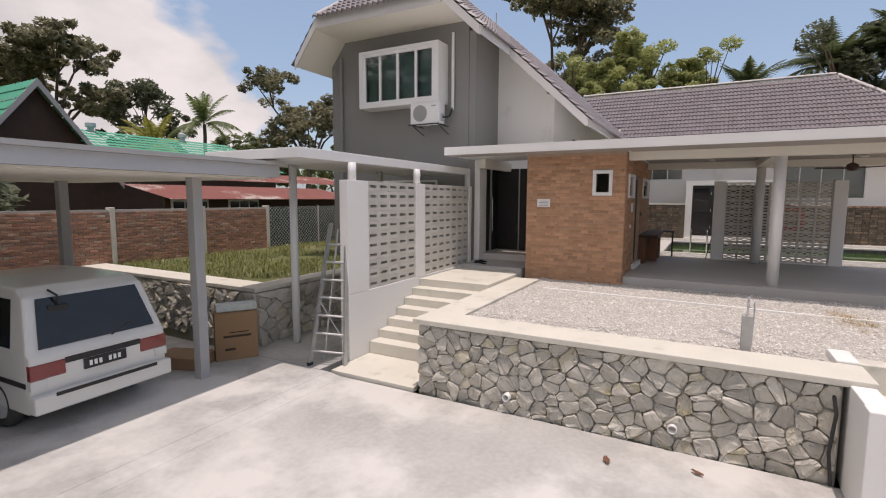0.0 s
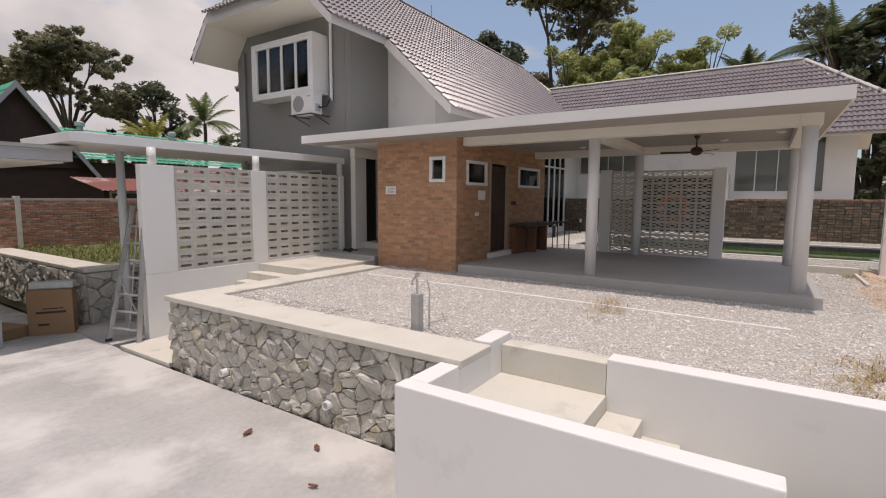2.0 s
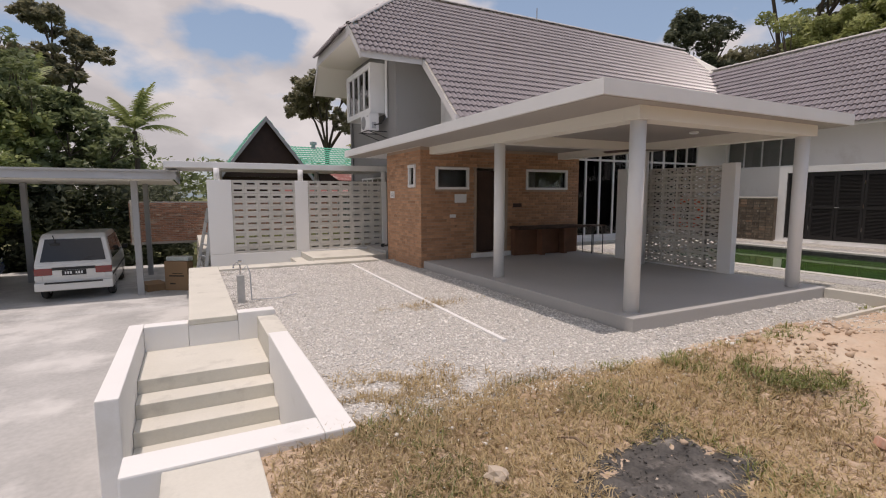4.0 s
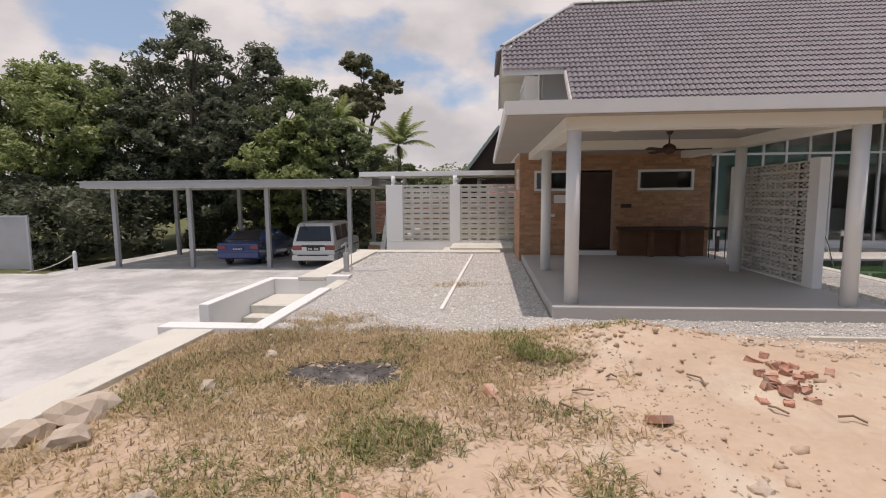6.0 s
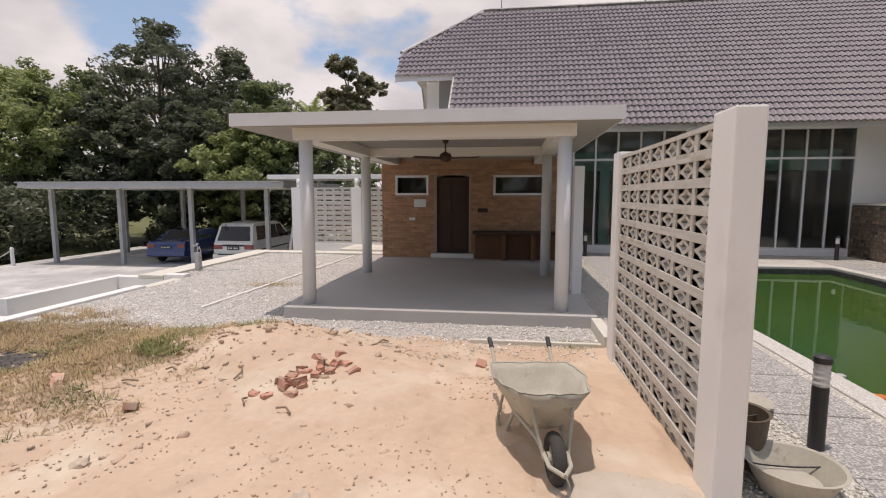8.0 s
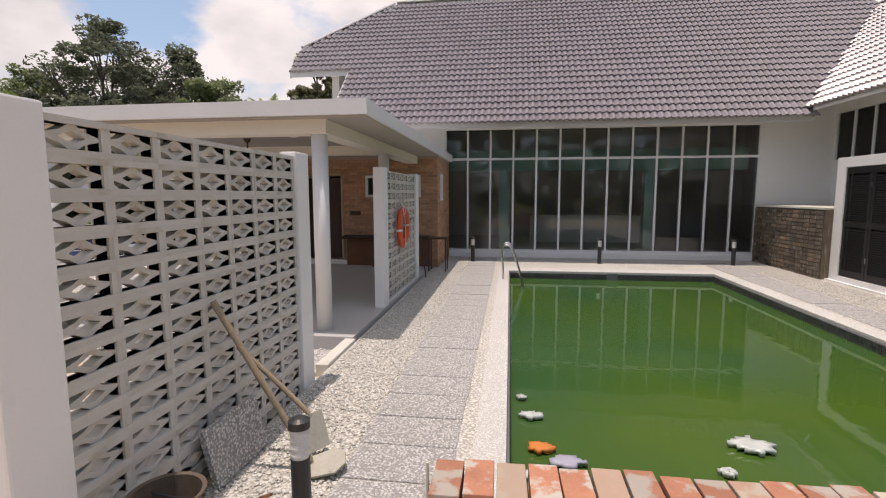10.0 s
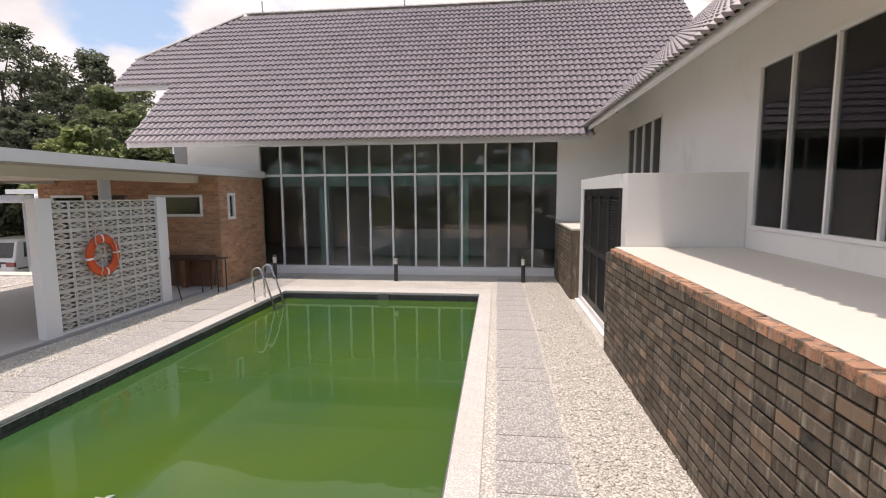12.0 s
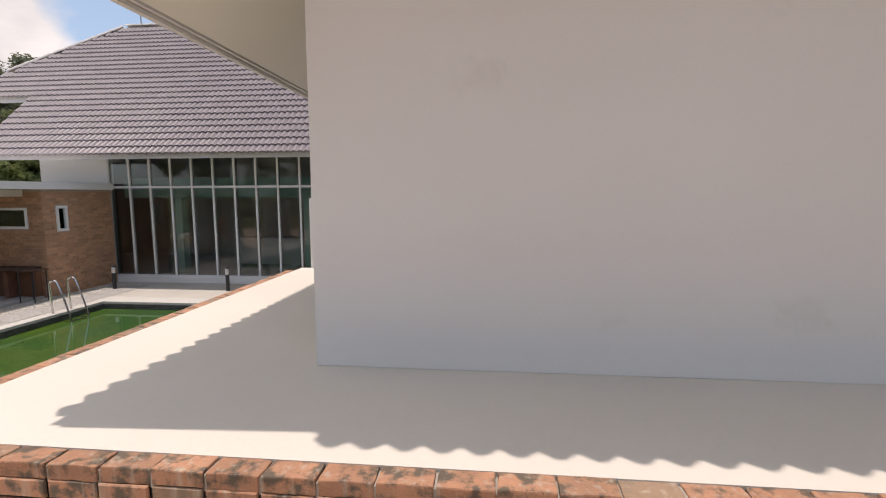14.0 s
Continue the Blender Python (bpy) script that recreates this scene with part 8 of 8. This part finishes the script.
# grass on the garden bank
M["grass"] = leaf_material("grass_blades", (0.25, 0.27, 0.085), (0.085, 0.10, 0.035), 0.3)
M["grass_dry"] = leaf_material("dry_grass_blades", (0.58, 0.45, 0.25), (0.19, 0.135, 0.070), 0.25)


def blades(name, spots, mat, height, width, seed, label, category, limp=1.3):
    """Thin bent blades at the given (x, y, z) spots."""
    g = np.random.RandomState(seed)
    p = np.array(spots)
    n = len(p)
    az = g.uniform(0, 2 * math.pi, n)
    h = height * g.uniform(0.4, 1.2, n)
    lean = g.uniform(0.15, limp, n)
    sd = np.stack([-np.sin(az), np.cos(az), np.zeros(n)], 1) * (width * g.uniform(0.6, 1.3, n))[:, None]
    out = np.stack([np.cos(az) * lean, np.sin(az) * lean, np.ones(n)], 1)
    out /= np.linalg.norm(out, axis=1)[:, None]
    mid = p + out * (h * 0.55)[:, None]
    out2 = out + np.stack([np.cos(az) * 0.6, np.sin(az) * 0.6, -0.4 * np.ones(n)], 1)
    tip = mid + out2 * (h * 0.40)[:, None]
    v = np.stack([p - sd, p + sd, mid + sd * 0.7, mid - sd * 0.7, tip], 1).reshape(-1, 3)
    k0 = np.arange(n) * 5
    faces = [(k, k + 1, k + 2, k + 3) for k in k0.tolist()] + [(k + 3, k + 2, k + 4) for k in k0.tolist()]
    ob = data_part(name, v.tolist(), faces, mat)
    return tagged(ob, label, category, kind="stuff")


rng_g = random.Random(11)
spots = []
while len(spots) < 9000:
    x, y = rng_g.uniform(-4.0, 6.5), rng_g.uniform(12.7, 18.2)
    if noise.noise(Vector((x * 0.7, y * 0.7, 2))) > -0.25:
        spots.append((x, y, 0.05))
blades("lawn_grass", spots, M["grass"], 0.20, 0.012, 5, "long green lawn grass with bare patches", "grass")


# ---- loose ground cover of the yard ----
def dryness(x, y):
    """How thick the dry weeds stand at a spot of the yard."""
    d = math.exp(-(((x + 2.1) / 1.7) ** 2 + ((y + 2.2) / 1.25) ** 2)) * 1.2
    d += 0.55 * math.exp(-(((x + 2.6) / 1.9) ** 2 + ((y + 4.3) / 1.2) ** 2))
    d += 0.9 * math.exp(-(((x + 3.7) / 1.0) ** 2 + ((y + 1.9) / 1.1) ** 2))
    d -= 2.5 * math.exp(-((((x + 2.35) / 0.55) ** 2 + ((y + 2.35) / 0.36) ** 2) ** 2))
    d += 0.9 * math.exp(-(((x + 1.4) / 1.3) ** 2 + ((y + 1.4) / 0.45) ** 2))
    d += 0.8 * math.exp(-(((x + 3.3) / 0.8) ** 2 + ((y + 1.0) / 0.35) ** 2))
    return d + 0.55 * noise.noise(Vector((x * 1.6, y * 1.6, 9)))


rng_y = random.Random(21)
dry, green = [], []
while len(dry) < 43000:
    x, y = rng_y.uniform(-4.52, 0.6), rng_y.uniform(-6.6, -0.75)
    if dryness(x, y) > rng_y.uniform(0.25, 1.0):
        dry.append((x, y, heap(x, y) - 0.01))
while len(green) < 6500:
    x, y = rng_y.uniform(-4.3, 0.8), rng_y.uniform(-6.4, -0.6)
    if noise.noise(Vector((x * 1.3, y * 1.3, 33))) > 0.12 and dryness(x, y) > 0.25:
        green.append((x, y, heap(x, y) - 0.01))
for cx, cy, n_, r in ((-4.0, -3.2, 420, 0.28), (-3.0, -2.55, 120, 0.12), (-1.6, -3.7, 1100, 0.36), (-1.2, -4.9, 600, 0.40), (-0.3, -1.95, 900, 0.42), (-0.6, -1.3, 500, 0.30), (3.56, -4.6, 14, 0.18), (4.2, -0.9, 120, 0.25)):
    for i in range(n_):
        a, d = rng_y.uniform(0, 6.28), r * math.sqrt(rng_y.random())
        green.append((cx + d * math.cos(a), cy + d * math.sin(a), heap(cx, cy) - 0.01))
for i in range(60):
    a, d = rng_y.uniform(0, 6.28), 0.2 * math.sqrt(rng_y.random())
    dry.append((3.56 + d * math.cos(a), -4.6 + d * math.sin(a), heap(3.56, -4.6) - 0.02))
for cx, cy, n_, rx, ry in ((-3.3, -0.35, 1700, 0.75, 0.50), (-2.2, -0.75, 900, 0.8, 0.22), (-0.9, -0.95, 500, 0.5, 0.15), (-1.6, 2.6, 500, 0.7, 0.25)):
    while n_ > 0:
        x, y = cx + rx * rng_y.gauss(0, 0.55), cy + ry * rng_y.gauss(0, 0.55)
        if -3.85 < x < -0.1 and noise.noise(Vector((x * 3.1, y * 3.1, 41))) > -0.12:
            dry.append((x, y, gravel_top(x, y) - 0.005))
            n_ -= 1
blades("dry_weeds", dry, M["grass_dry"], 0.115, 0.0046, 6, "thick patch of dry brown weeds", "weeds", 3.2)
blades("green_weeds", green, M["grass"], 0.11, 0.0055, 7, "scattered green weeds among the dry ones", "weeds", 2.4)

straw = []
while len(straw) < 9000:
    x, y = rng_y.uniform(-4.5, 0.4), rng_y.uniform(-6.6, -1.0)
    if noise.noise(Vector((x * 2.1, y * 2.1, 19))) > 0.02 and dryness(x, y) > -0.25:
        straw.append((x, y, heap(x, y) + 0.004))
blades("straw_litter", straw, M["grass_dry"], 0.10, 0.0040, 9, "thin dead straw lying over the bare soil", "weeds", 6.0)

M["clod"] = material("soil_clods", (0.60, 0.465, 0.35), (0.47, 0.35, 0.255), 0.95, 4, 30, 0.8, 0.4, spec=0.1)
M["pale_stone"] = material("pale_rubble", (0.58, 0.49, 0.395), (0.45, 0.37, 0.29), 0.9, 6, 40, 0.8, 0.3)
M["chip"] = material("gravel_chips", (0.76, 0.735, 0.695), (0.64, 0.615, 0.58), 0.9, 9, 60, 0.9, 0.2, per_piece=0.24)
M["pebble_loose"] = material("loose_pebbles", (0.70, 0.675, 0.615), (0.56, 0.535, 0.48), 0.85, 9, 60, 0.9, 0.2, per_piece=0.25)
OCT = np.array([(1, 0, 0), (-1, 0, 0), (0, 1, 0), (0, -1, 0), (0, 0, 1), (0, 0, -1)], float)
OCT_F = np.array([(0, 2, 4), (2, 1, 4), (1, 3, 4), (3, 0, 4), (2, 0, 5), (1, 2, 5), (3, 1, 5), (0, 3, 5)])


def grains(name, spots, size, mat, seed, label, category, flat=0.7):
    """Many small broken stones in one mesh. spots: rows of x, y, z."""
    g = np.random.RandomState(seed)
    p = np.array(spots, float)
    n = len(p)
    s = size * np.exp(g.normal(0, 0.38, (n, 1, 1)))
    ax = g.normal(size=(n, 3))
    ax /= np.linalg.norm(ax, axis=1)[:, None]
    bx = np.cross(ax, g.normal(size=(n, 3)))
    bx /= np.linalg.norm(bx, axis=1)[:, None]
    cx = np.cross(ax, bx)
    rot = np.stack([ax, bx, cx], 1)
    base = OCT[None] * g.uniform(0.55, 1.25, (n, 6, 1)) * np.array([1.0, 0.8, 0.6])
    v = np.einsum("nij,njk->nik", base, rot) * s
    v[:, :, 2] *= flat
    v += p[:, None, :]
    f = (OCT_F[None] + (np.arange(n) * 6)[:, None, None]).reshape(-1, 3)
    me = bpy.data.meshes.new(name)
    me.vertices.add(n * 6)
    me.vertices.foreach_set("co", v.reshape(-1))
    me.loops.add(n * 24)
    me.loops.foreach_set("vertex_index", f.reshape(-1).astype(np.int32))
    me.polygons.add(n * 8)
    me.polygons.foreach_set("loop_start", np.arange(0, n * 24, 3, dtype=np.int32))
    me.update(calc_edges=True)
    return tagged(link(name, me, mat), label, category, kind="stuff")


g_ = np.random.RandomState(3)
pts = [(x, y, gravel_top(x, y) + 0.002) for x, y in zip(g_.uniform(-3.84, -0.03, 42000), g_.uniform(-1.1, 8.1, 42000))]
pts += [(x, y, 0.008) for x, y in zip(g_.uniform(-4.34, -3.86, 2400), g_.uniform(3.35, 7.9, 2400))]
pts += [(x, y, gravel_top(x, y) + 0.006) for x, y in zip(g_.uniform(-0.02, 4.5, 4200), g_.uniform(-1.1, 0.0, 4200))]
pts += [(x, -0.7 - abs(d), heap(x, -0.7 - abs(d)) + 0.006) for x, d in zip(g_.uniform(-3.8, 4.4, 1900), g_.normal(0, 0.40, 1900))]
grains("gravel_chips", pts, 0.0155, M["chip"], 4, "loose pale stone chips over the gravel bed", "gravel")
pts = [(x, y, DECK - 0.006) for x, y in zip(g_.uniform(4.7, 5.46, 12000), g_.uniform(-4.2, 8.3, 12000))]
pts += [(x, y, DECK - 0.006) for x, y in zip(g_.uniform(12.13, 13.0, 14000), g_.uniform(-4.0, 8.3, 14000))]
grains("deck_pebbles", pts, 0.0125, M["pebble_loose"], 5, "small washed pebbles set in the pool deck", "pebbles")

pts = []
for i in range(9500):
    x, y = rng_y.uniform(-4.4, 4.4), -0.7 - abs(rng_y.gauss(0, 3.0))
    if y > -9 and noise.noise(Vector((x * 1.1, y * 1.1, 51))) > 0.12:
        pts.append((x, y, heap(x, y) + 0.004))
grains("soil_clods", pts, 0.011, M["clod"], 8, "small clods and crumbs of sandy soil", "soil")
pts = []
for i in range(150):
    x, y = rng_y.gauss(0.5, 0.8), rng_y.gauss(-1.55, 0.45)
    if y < -0.7:
        pts.append((x, y, heap(x, y) + 0.012))
for i in range(420):
    x, y = rng_y.uniform(-1.6, 4.2), rng_y.uniform(-5.8, -1.4)
    pts.append((x, y, heap(x, y) - 0.008))
grains("heap_clods", pts, 0.036, M["clod"], 9, "larger clods on the sandy soil", "soil")
pts = [(x, y, heap(x, y) + 0.006) for x, y in ((rng_y.uniform(-4.3, 1.0), rng_y.uniform(-7.0, -2.2)) for i in range(360))]
grains("rubble_bits", pts, 0.02, M["pale_stone"], 10, "pale rubble bits among the weeds", "rubble")

M["lime"] = material("set_cement_lumps", (0.55, 0.49, 0.415), (0.46, 0.395, 0.325), 0.9, 6, 40, 0.8, 0.4, spec=0.1)
pts = []
for cx, cy, n_, sd in ((1.97, -1.64, 90, 0.14), (2.73, -1.83, 60, 0.10), (2.5, -4.95, 420, 0.36), (3.2, -1.35, 80, 0.2)):
    for i in range(n_):
        x, y = rng_y.gauss(cx, sd), rng_y.gauss(cy, sd * 0.6)
        pts.append((x, y, heap(x, y) + 0.01))
grains("cement_lumps", pts, 0.010, M["lime"], 12, "pale lumps of set cement on the soil", "rubble")
spill_n = 26
spill = []
for j in range(spill_n + 1):
    for i in range(spill_n + 1):
        x, y = 3.45 + 1.15 * i / spill_n, -4.95 + 0.95 * j / spill_n
        r = math.hypot((x - 4.15) / 0.52, (y + 4.42) / 0.42) + 0.5 * noise.noise(Vector((x * 2.6, y * 2.6, 3)))
        spill.append((x, y, heap(x, y) + 0.016 * (1.0 - r)))
ob = data_part("cement_spill", spill, [(j * (spill_n + 1) + i, j * (spill_n + 1) + i + 1, (j + 1) * (spill_n + 1) + i + 1, (j + 1) * (spill_n + 1) + i) for j in range(spill_n) for i in range(spill_n)], M["lime"], smooth=True)
tagged(ob, "thin grey skin of spilled cement over the soil", "cement", kind="structure")

# larger single stones along the edge wall and in the yard
st0 = None
for i, (x, y, s) in enumerate(((-4.15, -3.45, 0.22), (-4.35, -3.8, 0.18), (-3.9, -3.9, 0.14), (-2.9, -4.5, 0.09), (-1.5, -4.9, 0.10), (-0.9, -4.6, 0.07), (-3.3, -1.9, 0.07), (-2.2, -5.6, 0.09), (-0.3, -5.3, 0.06), (0.6, -4.2, 0.06), (2.2, -4.4, 0.06), (-3.5, -2.8, 0.08))):
    rg = random.Random(300 + i)
    bm = bmesh.new()
    bmesh.ops.create_icosphere(bm, subdivisions=2, radius=s)
    for v in bm.verts:
        v.co *= 1 + 0.5 * noise.noise(v.co / s * 1.3 + Vector((i * 3.1, 0, 0))) + 0.2 * noise.noise(v.co / s * 3.7 + Vector((0, i * 2.3, 0)))
        v.co.z *= 0.65
    ob = tagged(part("field_stone", bm, M["pale_stone"]), "pale loose stone lying on the soil", "stone", group="loose stones in the yard")
    ob.matrix_basis = pose(x, y, heap(x, y) + s * 0.25, rg.uniform(-10, 10), rg.uniform(-10, 10), rg.uniform(0, 360))

# broken red bricks
M["brick_broken"] = material("broken_red_brick", (0.56, 0.29, 0.21), (0.50, 0.27, 0.19), 0.9, 8, 60, 0.7, 0.35, per_piece=0.2, stain=(0.55, 0.42, 0.33), stain_scale=5, stain_low=0.48, stain_high=0.62)
spots_b = [(1.56 + 0.14 * random.Random(i + 50).gauss(0, 1) + random.Random(i).gauss(0, 0.15), -2.74 + 0.26 * random.Random(i + 50).gauss(0, 1)) for i in range(20)] + [(2.74, -4.48), (3.1, -2.0), (-1.7, -4.5), (0.3, -3.4), (-0.9, -2.9)]
for i, (x, y) in enumerate(spots_b):
    rg = random.Random(400 + i)
    whole = i >= 20
    L = 0.10 if whole else rg.uniform(0.03, 0.075)
    w_ = 0.05 if whole else rg.uniform(0.028, 0.045)
    bm = box(-L, -w_, -0.03, L * rg.uniform(0.6, 1), w_, 0.03, 0.006)
    if not whole:
        for v in bm.verts:
            v.co += Vector((rg.uniform(-0.012, 0.012), rg.uniform(-0.012, 0.012), rg.uniform(-0.012, 0.012)))
    ob = tagged(part("broken_brick", bm, M["brick_broken"]), "broken red brick half sunk in the sand", "brick", group="broken bricks in the yard")
    pile = max(0.0, 0.05 - 0.12 * math.hypot(x - 1.52, y + 2.74)) * rg.random()
    ob.matrix_basis = pose(x, y, heap(x, y) + (0.012 if whole else -0.004) + pile, rg.uniform(-25, 25), rg.uniform(-25, 25), rg.uniform(0, 180))

# sticks and wood scraps
M["stick"] = material("dry_wood", (0.30, 0.22, 0.15), (0.18, 0.13, 0.09), 0.9, 5, 50, 0.8, 0.3)
for i in range(16):
    rg = random.Random(500 + i)
    x, y = rg.uniform(-3.6, 3.4), rg.uniform(-5.6, -1.2)
    a, L = rg.uniform(0, 6.28), rg.uniform(0.08, 0.28)
    z = heap(x, y) + 0.02
    ob = part("stick", tube([(x, y, z), (x + L * 0.5 * math.cos(a), y + L * 0.5 * math.sin(a), z + 0.025), (x + L * math.cos(a + 0.3), y + L * math.sin(a + 0.3), z + 0.01)], 0.009, 6), M["stick"])
    tagged(ob, "dry broken stick lying on the soil", "stick", group="sticks in the yard")
for x, y, z, r, w in ((-5.6, 5.5, G_DRIVE, 20, 0.16), (-5.4, 4.6, G_DRIVE, 60, 0.13), (-5.9, 4.1, G_DRIVE, 110, 0.1), (5.12, -3.15, DECK, 40, 0.08)):
    bm = bmesh.new()
    g3 = {}
    for i in range(5):
        for j in range(3):
            u_, v_ = i / 4 - 0.5, j / 2 - 0.5
            g3[i, j] = bm.verts.new((u_ * w, v_ * w * 0.5 * (1 - abs(u_) * 1.4), 0.012 + 0.03 * abs(v_) + 0.02 * abs(u_)))
    for i in range(4):
        for j in range(2):
            bm.faces.new((g3[i, j], g3[i + 1, j], g3[i + 1, j + 1], g3[i, j + 1]))
    ob = tagged(part("fallen_leaf", bm, M["clay"]), "curled brown dead leaf on the concrete", "leaf", group="dead leaves")
    ob.matrix_basis = pose(x, y, z, 0, 0, r)
M["char"] = material("charred_plastic", (0.13, 0.12, 0.11), (0.04, 0.038, 0.036), 0.7, 8, 50, 0.5, 0.4, stain=(0.34, 0.31, 0.28), stain_scale=5, stain_low=0.55, stain_high=0.7)
burnt = []
for j in range(25):
    for i in range(25):
        x, y = -3.05 + 1.4 * i / 24, -2.95 + 1.2 * j / 24
        r = math.hypot((x + 2.35) / 0.52, (y + 2.35) / 0.34) + 0.7 * noise.noise(Vector((x * 3.4, y * 3.4, 8)))
        burnt.append((x, y, heap(x, y) + 0.022 * (1.0 - r) + 0.022 * abs(noise.noise(Vector((x * 14, y * 14, 0))))))
ob = data_part("burnt_sheet", burnt, [(j * 25 + i, j * 25 + i + 1, (j + 1) * 25 + i + 1, (j + 1) * 25 + i) for j in range(24) for i in range(24)], M["char"])
tagged(ob, "crumpled charred plastic sheet among the weeds", "plastic sheet")
pts = []
for i in range(500):
    x, y = rng_y.gauss(-2.35, 0.33), rng_y.gauss(-2.35, 0.22)
    pts.append((x, y, heap(x, y) + 0.02))
grains("ash_crumbs", pts, 0.009, M["char"], 15, "charred crumbs and ash among the weeds", "ash")
